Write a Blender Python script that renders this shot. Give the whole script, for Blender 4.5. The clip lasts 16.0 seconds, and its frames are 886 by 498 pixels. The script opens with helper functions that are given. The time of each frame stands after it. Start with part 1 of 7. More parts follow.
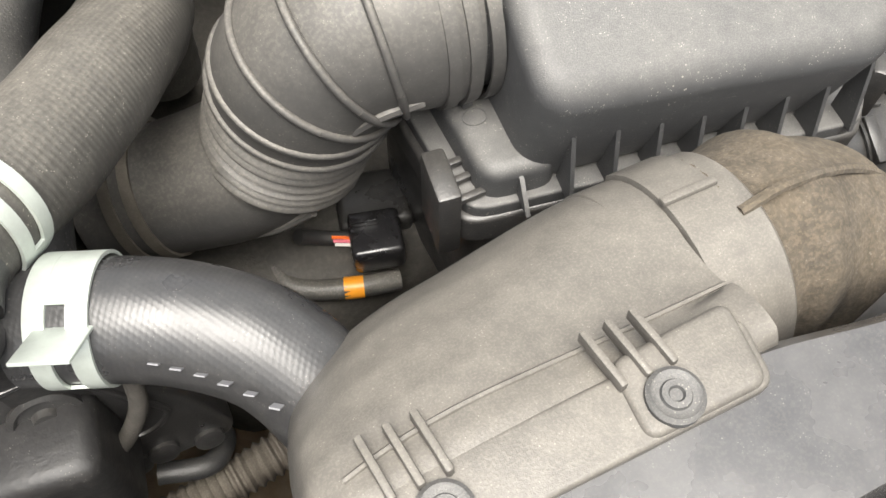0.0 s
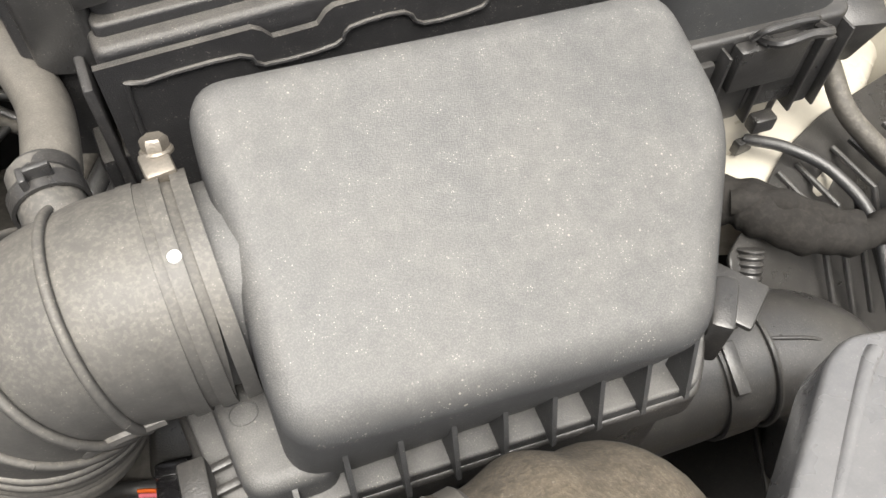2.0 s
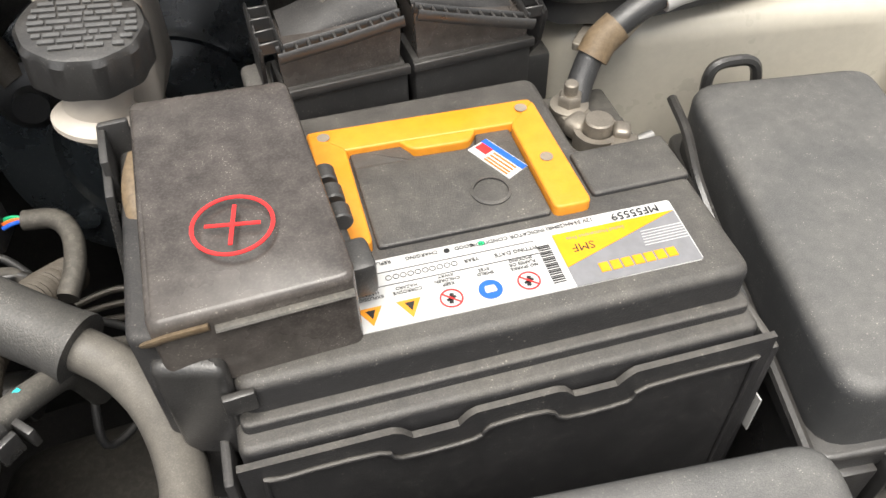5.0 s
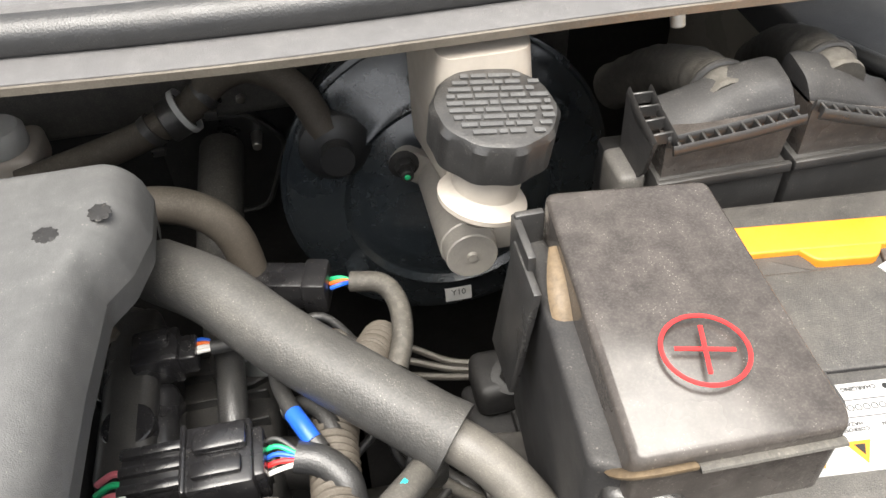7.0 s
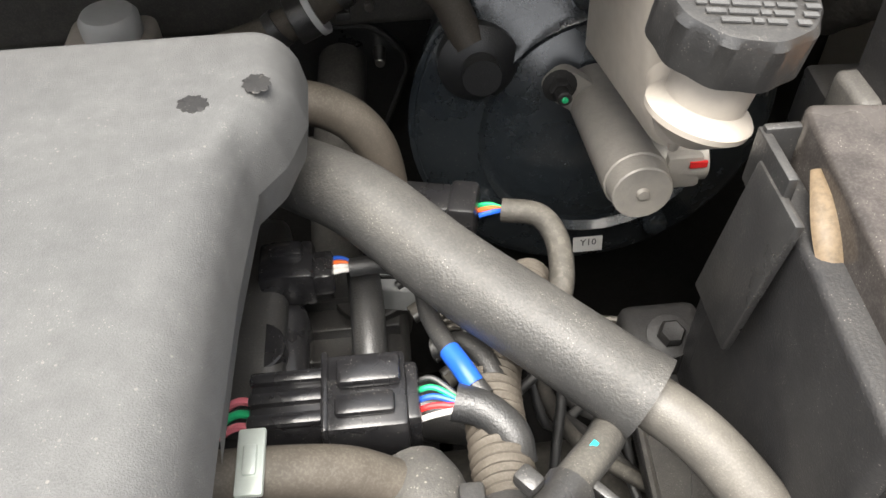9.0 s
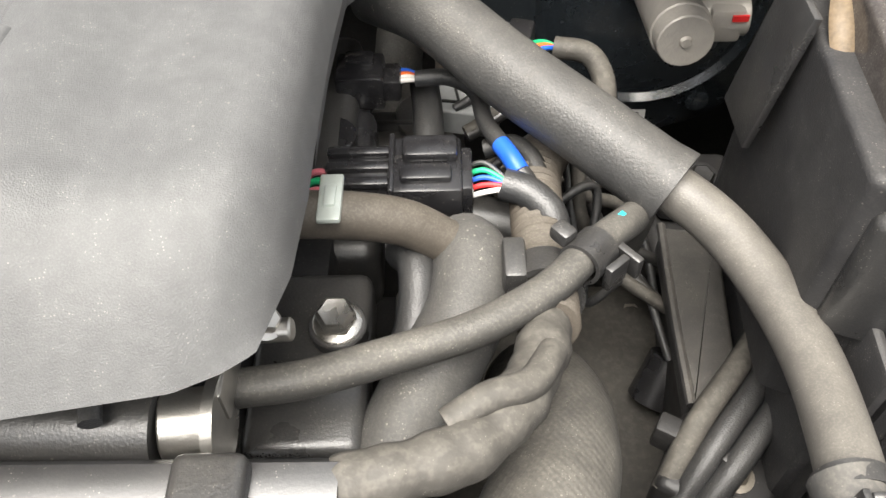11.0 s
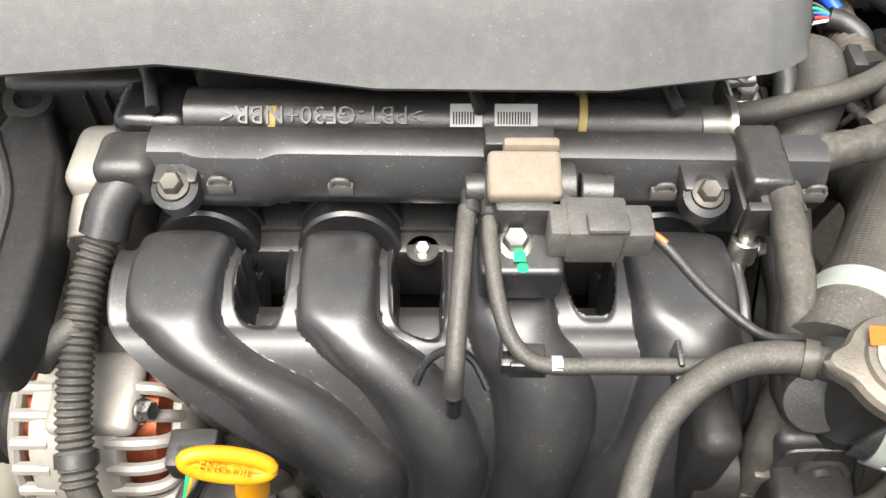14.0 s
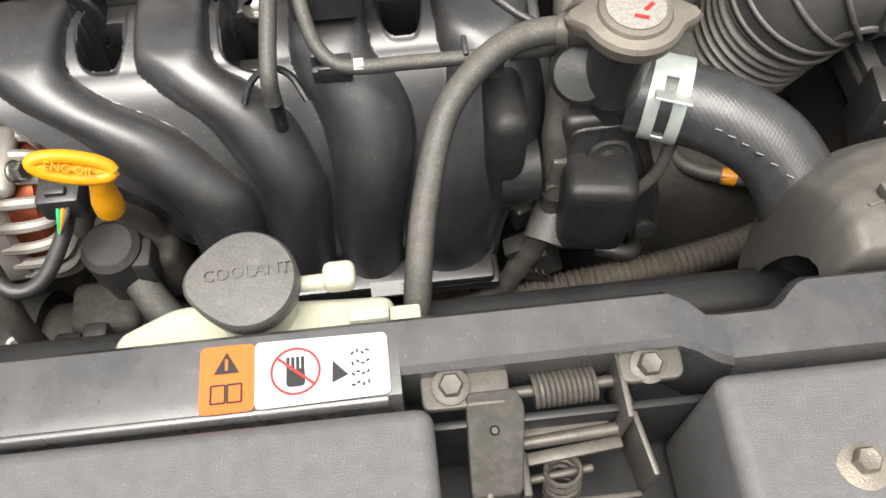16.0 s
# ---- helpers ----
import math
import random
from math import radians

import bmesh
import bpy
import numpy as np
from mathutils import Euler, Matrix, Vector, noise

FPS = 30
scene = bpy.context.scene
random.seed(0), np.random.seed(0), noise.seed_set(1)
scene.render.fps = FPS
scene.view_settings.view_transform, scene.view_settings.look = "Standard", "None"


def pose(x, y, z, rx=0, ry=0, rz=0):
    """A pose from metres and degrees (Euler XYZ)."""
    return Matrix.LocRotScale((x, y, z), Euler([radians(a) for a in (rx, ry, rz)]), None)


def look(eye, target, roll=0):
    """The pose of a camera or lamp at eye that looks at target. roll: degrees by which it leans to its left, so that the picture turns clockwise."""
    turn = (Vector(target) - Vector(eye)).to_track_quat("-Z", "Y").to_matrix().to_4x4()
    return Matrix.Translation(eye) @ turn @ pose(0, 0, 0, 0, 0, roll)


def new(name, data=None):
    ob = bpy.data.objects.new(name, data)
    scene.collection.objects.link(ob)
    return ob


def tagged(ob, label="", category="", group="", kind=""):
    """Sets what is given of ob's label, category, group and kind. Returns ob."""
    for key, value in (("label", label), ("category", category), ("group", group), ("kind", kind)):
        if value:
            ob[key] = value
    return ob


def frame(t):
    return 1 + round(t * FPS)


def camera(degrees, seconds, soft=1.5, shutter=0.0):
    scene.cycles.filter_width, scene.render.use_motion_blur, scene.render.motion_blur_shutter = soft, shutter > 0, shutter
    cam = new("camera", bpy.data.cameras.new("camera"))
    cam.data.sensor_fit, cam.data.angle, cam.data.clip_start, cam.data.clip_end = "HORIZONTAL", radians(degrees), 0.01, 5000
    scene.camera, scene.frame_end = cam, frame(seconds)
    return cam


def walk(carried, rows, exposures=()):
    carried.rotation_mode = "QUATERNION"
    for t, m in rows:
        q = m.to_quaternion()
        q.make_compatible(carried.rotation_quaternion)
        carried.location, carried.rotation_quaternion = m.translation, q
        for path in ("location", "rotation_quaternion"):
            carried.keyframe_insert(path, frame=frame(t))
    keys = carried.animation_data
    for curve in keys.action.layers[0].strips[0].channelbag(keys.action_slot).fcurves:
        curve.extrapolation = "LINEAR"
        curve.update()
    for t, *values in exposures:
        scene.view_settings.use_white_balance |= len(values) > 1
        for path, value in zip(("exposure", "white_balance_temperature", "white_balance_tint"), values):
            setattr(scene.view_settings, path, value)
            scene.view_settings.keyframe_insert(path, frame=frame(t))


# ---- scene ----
import functools

cam = camera(57.5, 16.0)
PATH = [
    (0, (-0.044, 0.012, 0.974), (0.392, 0.894, -0.767), 0.5),
    (0.5, (0.005, 0.023, 0.968), (0.483, 0.897, -0.766), 1.3),
    (1, (0.043, 0.037, 0.977), (0.553, 0.916, -0.746), 2.1),
    (1.5, (0.067, 0.052, 0.974), (0.607, 0.96, -0.724), 2.4),
    (2, (0.08, 0.077, 0.981), (0.659, 1.04, -0.674), 2.6),
    (2.5, (0.086, 0.09, 0.986), (0.701, 1.122, -0.613), 2.5),
    (3, (0.096, 0.103, 0.989), (0.734, 1.193, -0.561), 2.6),
    (3.2, (0.098, 0.112, 0.993), (0.74, 1.227, -0.538), 2.5),
    (5.3, (0.111, 0.194, 1.065), (0.509, 1.501, -0.396), -2.0),
    (5.5, (0.097, 0.204, 1.071), (0.473, 1.527, -0.382), -2.2),
    (6, (0.043, 0.228, 1.078), (0.371, 1.579, -0.359), -2.4),
    (6.5, (0.004, 0.248, 1.078), (0.284, 1.623, -0.347), -2.6),
    (7, (-0.022, 0.262, 1.066), (0.208, 1.657, -0.348), -2.9),
    (7.5, (-0.037, 0.263, 1.053), (0.149, 1.67, -0.357), -3.1),
    (8, (-0.047, 0.289, 1.019), (0.107, 1.696, -0.393), -3.4),
    (8.2, (-0.055, 0.306, 1.007), (0.088, 1.71, -0.41), -3.4),
    (10.3, (-0.09, 0.264, 1.0), (-0.054, 1.531, -0.547), 0.0),
    (10.5, (-0.088, 0.251, 0.999), (-0.074, 1.516, -0.55), -1.0),
    (11, (-0.091, 0.22, 0.995), (-0.1, 1.47, -0.567), -1.4),
    (11.5, (-0.121, 0.192, 0.987), (-0.085, 1.422, -0.59), 0.8),
    (12, (-0.162, 0.153, 1.015), (-0.135, 1.368, -0.574), 0.8),
    (12.5, (-0.218, 0.109, 1.045), (-0.197, 1.321, -0.546), 0.7),
    (13, (-0.27, 0.077, 1.066), (-0.258, 1.27, -0.539), 0.5),
    (13.5, (-0.311, 0.041, 1.074), (-0.305, 1.237, -0.529), 0.4),
    (14, (-0.335, 0.009, 1.075), (-0.338, 1.204, -0.528), 0.1),
    (14.5, (-0.339, -0.027, 1.072), (-0.343, 1.151, -0.545), -0.1),
    (15, (-0.331, -0.072, 1.062), (-0.325, 1.046, -0.597), -0.9),
    (15.5, (-0.302, -0.095, 1.064), (-0.26, 0.939, -0.647), -1.3),
    (16, (-0.265, -0.111, 1.067), (-0.181, 0.871, -0.673), -1.5),
]
walk(cam, [(t, look(eye, target, roll)) for t, eye, target, roll in PATH], ((0, 1.36), (1.5, 1.25), (3.2, 1.16), (5.5, 0.85), (6.2, 1.07), (7, 1.4), (8, 1.58), (10.5, 1.5), (11.5, 1.43), (13, 1.12), (14.5, 1.2), (15.2, 1.0), (16, 0.85)))

# ---- light ----
world = bpy.data.worlds.new("sky")
scene.world = world
world.use_nodes = True
wn, wl = world.node_tree.nodes, world.node_tree.links
sky = wn.new("ShaderNodeTexSky")
sky.sky_type, sky.sun_disc = "NISHITA", False
sky.sun_elevation, sky.sun_rotation, sky.dust_density = radians(72), radians(200), 4.0
grey = wn.new("ShaderNodeHueSaturation")
grey.inputs["Saturation"].default_value = 0.14
wl.new(sky.outputs["Color"], grey.inputs["Color"])
wl.new(grey.outputs["Color"], wn["Background"].inputs["Color"])
wn["Background"].inputs["Strength"].default_value = 0.115
sun = new("sun", bpy.data.lights.new("sun", "SUN"))
sun.data.energy, sun.data.angle, sun.data.color = 3.0, radians(50), (1.0, 0.94, 0.85)
sun.matrix_world = look((-0.3, -0.5, 3.3), (0, 0.3, 0.7))


# ---- materials ----
def material(name, col, rough=0.5, metal=0.0, dust=0.0, dustcol=(0.40, 0.365, 0.305), specks=0.0, grain=0.0, grain_scale=900.0,
             vary=0.07, stain=22.0, coat=0.0, spec=0.5, ior=1.5, weave=0.0, toplit_dust=0.0, gloss_var=0.1):
    m = bpy.data.materials.new(name)
    m.use_nodes = True
    n, l = m.node_tree.nodes, m.node_tree.links
    b = n["Principled BSDF"]
    b.inputs["Metallic"].default_value = metal
    b.inputs["Coat Weight"].default_value = coat
    b.inputs["Specular IOR Level"].default_value = spec
    b.inputs["IOR"].default_value = ior
    co = n.new("ShaderNodeTexCoord")

    def noise_tex(scale, detail, rough_=0.6):
        t = n.new("ShaderNodeTexNoise")
        t.inputs["Scale"].default_value, t.inputs["Detail"].default_value, t.inputs["Roughness"].default_value = scale, detail, rough_
        l.new(co.outputs["Object"], t.inputs["Vector"])
        return t.outputs["Fac"]

    def ramp(src, lo, hi, a=0.0, b_=1.0):
        r = n.new("ShaderNodeMapRange")
        r.interpolation_type = "SMOOTHSTEP"
        l.new(src, r.inputs["Value"])
        for k, v in zip(("From Min", "From Max", "To Min", "To Max"), (lo, hi, a, b_)):
            r.inputs[k].default_value = v
        return r.outputs["Result"]

    def mix(fac, a, b_):
        x = n.new("ShaderNodeMix")
        x.data_type = "RGBA"
        for sock, v in ((x.inputs["Factor"], fac), (x.inputs["A"], a), (x.inputs["B"], b_)):
            if isinstance(v, (int, float)):
                sock.default_value = v
            elif isinstance(v, tuple):
                sock.default_value = (*v, 1)
            else:
                l.new(v, sock)
        return x.outputs["Result"]

    def times(a, b_):
        x = n.new("ShaderNodeMath")
        x.operation = "MULTIPLY"
        for sock, v in zip(x.inputs, (a, b_)):
            if isinstance(v, (int, float)):
                sock.default_value = v
            else:
                l.new(v, sock)
        return x.outputs["Value"]

    big, mid, fine = noise_tex(stain, 4), noise_tex(stain * 6, 5), noise_tex(grain_scale, 2)
    dark = tuple(c * (1 - vary) for c in col)
    light = tuple(min(1, c * (1 + vary)) for c in col)
    out = mix(ramp(mid, 0.3, 0.7), dark, light)
    rough_v = ramp(big, 0.3, 0.7, max(0.03, rough - gloss_var), min(1, rough + gloss_var))
    if dust:
        d = times(ramp(big, 0.05, 0.85, 0.25, 1.0), ramp(mid, 0.1, 0.9, 0.5, 1.0))
        d2 = times(d, min(1.0, dust * 1.3))
        toplit = 1.0
        # paler on upward faces: dust there, plus light from above put into the colour
        if toplit_dust:
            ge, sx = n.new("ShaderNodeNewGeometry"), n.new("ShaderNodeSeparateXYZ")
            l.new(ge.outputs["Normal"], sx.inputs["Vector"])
            toplit = ramp(sx.outputs["Z"], 0.2, 0.9, 1 - toplit_dust, 1.0)
        out = mix(times(d2, toplit), out, dustcol)
        out = mix(times(times(ramp(fine, 0.42, 0.7), dust * 0.6), toplit), out, dustcol)
    if specks:
        v = n.new("ShaderNodeTexVoronoi")
        v.inputs["Scale"].default_value = 760
        l.new(co.outputs["Object"], v.inputs["Vector"])
        v2 = n.new("ShaderNodeTexVoronoi")
        v2.inputs["Scale"].default_value = 240
        l.new(co.outputs["Object"], v2.inputs["Vector"])
        spot = times(ramp(v.outputs["Distance"], 0.24, 0.1), ramp(mid, 0.48, 0.66))
        out = mix(times(spot, specks), out, (0.62, 0.58, 0.5))
        spot2 = times(ramp(v2.outputs["Distance"], 0.15, 0.07), ramp(big, 0.5, 0.66))
        out = mix(times(spot2, specks * 0.8), out, (0.6, 0.55, 0.47))
    l.new(out, b.inputs["Base Color"])
    l.new(rough_v, b.inputs["Roughness"])
    if grain:
        bump = n.new("ShaderNodeBump")
        bump.inputs["Strength"].default_value, bump.inputs["Distance"].default_value = grain, 0.0006
        height = fine
        if weave:
            for turn_ in (34, -34):
                mp = n.new("ShaderNodeMapping")
                mp.inputs["Rotation"].default_value = (0, 0, radians(turn_))
                l.new(co.outputs["Object"], mp.inputs["Vector"])
                wv = n.new("ShaderNodeTexWave")
                wv.inputs["Scale"].default_value, wv.inputs["Distortion"].default_value = weave, 0.6
                l.new(mp.outputs["Vector"], wv.inputs["Vector"])
                height = times(ramp(wv.outputs["Fac"], 0.0, 1.0, 0.55, 1.0), height if turn_ < 0 else 1.0)
        l.new(height, bump.inputs["Height"])
        l.new(bump.outputs["Normal"], b.inputs["Normal"])
    return m


LID = material("dusty_grey_plastic", (0.040, 0.041, 0.043), 0.58, spec=0.7, ior=1.55, dust=0.19, dustcol=(0.39, 0.37, 0.33), toplit_dust=0.93, specks=0.45, grain=0.4, grain_scale=1500, gloss_var=0.03)
COVER = material("engine_cover_plastic", (0.080, 0.080, 0.080), 0.5, gloss_var=0.04, spec=0.5, ior=1.5, dust=0.10, dustcol=(0.36, 0.36, 0.345), toplit_dust=0.6, specks=0.22, grain=0.4, grain_scale=1700)
HOSE = material("intake_rubber", (0.052, 0.051, 0.050), 0.5, gloss_var=0.05, dust=0.20, toplit_dust=0.85, specks=0.2, grain=0.2, grain_scale=500)
DUCT = material("dusty_duct_plastic", (0.085, 0.080, 0.073), 0.48, dust=0.21, toplit_dust=0.75, specks=0.25, grain=0.3, grain_scale=1100)
FELT = material("dusty_felt", (0.026, 0.024, 0.022), 0.95, dust=0.24, dustcol=(0.34, 0.27, 0.18), stain=30, vary=0.35, toplit_dust=0.25, specks=0.15, grain=1.0, grain_scale=600)
GLOSS = material("black_moulded_plastic", (0.012, 0.012, 0.014), 0.27, dust=0.015, specks=0.3, grain=0.1, grain_scale=400, spec=0.6, ior=1.6)
PLUGGREY = material("dusty_plug_plastic", (0.06, 0.06, 0.062), 0.5, dust=0.2, specks=0.3, grain=0.4)
PLUGDARK = material("dull_plug_plastic", (0.020, 0.020, 0.022), 0.55, dust=0.06, toplit_dust=0.5, specks=0.25, grain=0.4)
PALEGREY = material("pale_grey_plastic", (0.30, 0.31, 0.31), 0.5, dust=0.08)
PALEBAND = material("pale_yellow_tape", (0.50, 0.36, 0.10), 0.5, dust=0.1)
MANI = material("sheen_black_plastic", (0.018, 0.018, 0.020), 0.40, gloss_var=0.05, dust=0.04, toplit_dust=0.95, specks=0.5, grain=0.1, grain_scale=900, spec=1.0, ior=1.62)
DUSTYWEAVE = material("dusty_braided_rubber", (0.05, 0.049, 0.046), 0.5, dust=0.22, toplit_dust=0.6, specks=0.6, grain=0.5, grain_scale=600, weave=110)
WEAVE = material("braided_rubber", (0.028, 0.029, 0.032), 0.34, dust=0.05, specks=0.2, spec=0.8, grain=0.14, grain_scale=900, weave=150)
BLACK = material("black_plastic", (0.021, 0.021, 0.022), 0.36, spec=0.7, ior=1.6, dust=0.07, toplit_dust=0.7, specks=0.25, grain=0.3)
DARK = material("dirty_black_metal", (0.011, 0.011, 0.012), 0.55, dust=0.025, specks=0.15, grain=0.4, grain_scale=300)
BATT = material("battery_case", (0.025, 0.025, 0.027), 0.42, dust=0.17, toplit_dust=0.9, specks=0.4, grain=0.6, grain_scale=1500)
RUBBER = material("black_rubber", (0.022, 0.023, 0.025), 0.42, dust=0.06, toplit_dust=0.8, specks=0.15, spec=0.8, grain=0.5, grain_scale=1000)
GREYRUB = material("dusty_rubber", (0.042, 0.041, 0.039), 0.55, dust=0.20, toplit_dust=0.88, specks=0.3, grain=0.5, grain_scale=700)
FOAM = material("foam_sleeve", (0.048, 0.048, 0.048), 0.52, dust=0.12, toplit_dust=0.85, specks=0.4, grain=0.6, grain_scale=800)
CONDUIT = material("brown_conduit", (0.058, 0.047, 0.036), 0.72, dust=0.18, toplit_dust=0.7, specks=0.1)
TAPE = material("harness_tape", (0.042, 0.039, 0.035), 0.68, dust=0.19, toplit_dust=0.75, specks=0.2, grain=0.8, grain_scale=250)
PANEL = material("painted_crossmember", (0.050, 0.051, 0.055), 0.30, dust=0.08, specks=0.2, vary=0.08, spec=0.7, ior=1.65)
GRILLE = material("grained_plastic", (0.125, 0.124, 0.127), 0.5, dust=0.06, specks=0.25, grain=0.7, grain_scale=1600)
BOOST = material("booster_paint", (0.022, 0.030, 0.038), 0.26, dust=0.03, specks=0.2, spec=0.8, ior=1.7)
ALU = material("cast_aluminium", (0.38, 0.36, 0.33), 0.5, metal=0.2, dust=0.3, dustcol=(0.4, 0.36, 0.3), grain=0.5, grain_scale=500)
STEEL = material("zinc_steel", (0.6, 0.58, 0.54), 0.32, metal=0.95, dust=0.12, grain=0.2)
OLDSTEEL = material("grimy_steel", (0.22, 0.195, 0.165), 0.5, metal=0.7, dust=0.35, grain=0.4)
CREAM = material("cream_body_paint", (0.5, 0.47, 0.4), 0.34, dust=0.1, dustcol=(0.35, 0.3, 0.22), vary=0.04, coat=0.4)
WHITE = material("milky_plastic", (0.52, 0.47, 0.41), 0.4, dust=0.08, vary=0.05)
CREAMTANK = material("yellowed_tank_plastic", (0.54, 0.54, 0.42), 0.4, dust=0.05, vary=0.05)
YELLOW = material("yellow_plastic", (0.72, 0.27, 0.008), 0.42, dust=0.06, vary=0.06)
DIPYEL = material("dipstick_plastic", (0.78, 0.34, 0.008), 0.4, vary=0.05)
LABEL = material("white_label", (0.54, 0.54, 0.53), 0.4, dust=0.04, vary=0.03)
ORANGE = material("orange_label", (0.80, 0.16, 0.025), 0.4, vary=0.03)
INK = material("black_ink", (0.02, 0.02, 0.02), 0.45)
GREYINK = material("grey_ink", (0.2, 0.2, 0.21), 0.5)
RED = material("red_paint", (0.72, 0.03, 0.03), 0.45, vary=0.1)
BLUE = material("blue_tape", (0.02, 0.12, 0.62), 0.4)
GREEN = material("green_wire", (0.02, 0.5, 0.2), 0.4)
CYAN = material("cyan_paint", (0.03, 0.6, 0.62), 0.5)
PINK = material("pink_wire", (0.75, 0.2, 0.25), 0.4)
WIREWHITE = material("white_wire", (0.75, 0.72, 0.68), 0.4)
COPPER = material("copper_winding", (0.26, 0.065, 0.028), 0.4, metal=0.7, vary=0.35, stain=200)
CLAMPGREEN = material("pale_zinc_clamp", (0.58, 0.63, 0.58), 0.38, metal=0.35, dust=0.08)
BROWN = material("grimy_brown_cap", (0.2, 0.155, 0.11), 0.7, dust=0.3)
TANK = material("grimy_casting", (0.03, 0.028, 0.025), 0.75, metal=0.1, dust=0.10, grain=0.8, grain_scale=200)
SOIL = material("dry_ground", (0.27, 0.19, 0.11), 0.9, dust=0.3, stain=3, vary=0.3, grain=1.0, grain_scale=60)
SMOKED = material("smoked_plastic", (0.045, 0.039, 0.037), 0.24, stain=14, dust=0.12, dustcol=(0.32, 0.29, 0.25), specks=0.3, vary=0.3)
TAN = material("tan_tape", (0.13, 0.088, 0.046), 0.6, dust=0.08, stain=60, vary=0.2)
GRIME = material("oily_steel", (0.085, 0.078, 0.07), 0.48, metal=0.4, dust=0.16)
WORN = material("worn_label", (0.26, 0.25, 0.23), 0.5, dust=0.3, vary=0.25, stain=90)
GUM = material("grey_gum", (0.4, 0.4, 0.4), 0.5, metal=0.4)


# ---- shape tools ----
def thing(name, label, category, loc, group="", kind=""):
    ob = new(name)
    ob.empty_display_size = 0.02
    ob.location = loc
    return tagged(ob, label, category, group, kind)


def mesh_of(name, bm, mat, angle=38):
    bmesh.ops.recalc_face_normals(bm, faces=bm.faces)
    me = bpy.data.meshes.new(name)
    bm.to_mesh(me)
    bm.free()
    me.materials.append(mat)
    me.polygons.foreach_set("use_smooth", [p.loop_total <= 4 for p in me.polygons])
    me.set_sharp_from_angle(angle=radians(angle))
    return me


def part(name, bm, mat, parent, label="", angle=38):
    ob = new(name, mesh_of(name, bm, mat, angle))
    ob.parent = parent
    ob.matrix_parent_inverse = Matrix.Translation(-parent.location)
    return tagged(ob, label)


def solo(name, bm, mat, label, category, group="", kind="", angle=38):
    return tagged(new(name, mesh_of(name, bm, mat, angle)), label, category, group, kind)


def turn(bm, m):
    bmesh.ops.transform(bm, matrix=m, verts=bm.verts)
    return bm


def join(*bms):
    out = bmesh.new()
    for bm in bms:
        me = bpy.data.meshes.new("tmp")
        bm.to_mesh(me)
        bm.free()
        out.from_mesh(me)
        bpy.data.meshes.remove(me)
    return out


def box(c, s, bev=0.002, seg=2, yaw=0.0, tip=0.0, lean=0.0):
    bm = bmesh.new()
    bmesh.ops.create_cube(bm, size=1, matrix=Matrix.Diagonal((*s, 1)))
    if bev:
        bmesh.ops.bevel(bm, geom=bm.edges[:], offset=min(bev, min(s) * 0.45), segments=seg, affect="EDGES", profile=0.5)
    return turn(bm, pose(*c, tip, lean, yaw))


def loft(rings, cap=True, wrap=False):
    bm = bmesh.new()
    vs = [[bm.verts.new(p) for p in r] for r in rings]
    k = len(vs[0])
    for a, b in zip(vs, vs[1:] + (vs[:1] if wrap else [])):
        for i in range(k):
            bm.faces.new((a[i], a[(i + 1) % k], b[(i + 1) % k], b[i]))
    if cap and not wrap:
        bm.faces.new(vs[0][::-1])
        bm.faces.new(vs[-1])
    return bm


def round_poly(pts, r, n=5):
    out = []
    k = len(pts)
    for i in range(k):
        p, a, b = Vector(pts[i]), Vector(pts[i - 1]), Vector(pts[(i + 1) % k])
        ri = r[i] if isinstance(r, (list, tuple)) else r
        ri = min(ri, (a - p).length * 0.45, (b - p).length * 0.45)
        p0, p1 = p + (a - p).normalized() * ri, p + (b - p).normalized() * ri
        for j in range(n + 1):
            t = j / n
            out.append(((1 - t) ** 2 * p0 + 2 * t * (1 - t) * p + t * t * p1))
    return out


def inset(poly, d):
    k = len(poly)
    area = sum(poly[i][0] * poly[(i + 1) % k][1] - poly[(i + 1) % k][0] * poly[i][1] for i in range(k))
    sgn = 1 if area > 0 else -1
    out = []
    for i in range(k):
        e = Vector(poly[(i + 1) % k]) - Vector(poly[i - 1])
        nrm = Vector((-e.y, e.x)).normalized() * sgn
        out.append(Vector(poly[i]) + nrm * d)
    return out


def prism(poly, z0, z1, bev=0.003, top=None, seg=4, foot=None):
    """A solid on an outline, with a rounded upper edge; top(x, y) tilts its upper face."""
    f = top or (lambda x, y: z1)
    g = foot or (lambda x, y: z0)
    rings = [[(p[0], p[1], g(p[0], p[1])) for p in poly]]
    k = len(poly)
    bev = min(bev, (z1 - z0) * 0.45 if not foot else bev)
    for j in range(seg + 1):
        a = math.pi / 2 * j / seg
        q = inset(poly, bev * (1 - math.cos(a)))
        for _ in range(8):
            for i in range(k):
                b = (i + 1) % k
                if (q[b] - q[i]).dot(Vector(poly[b]) - Vector(poly[i])) <= 0:
                    q[i] = q[b] = (q[i] + q[b]) / 2
        rings.append([(p[0], p[1], f(p[0], p[1]) - bev * (1 - math.sin(a))) for p in q])
    bm = loft(rings)
    bmesh.ops.remove_doubles(bm, verts=bm.verts, dist=1e-5)
    return bm


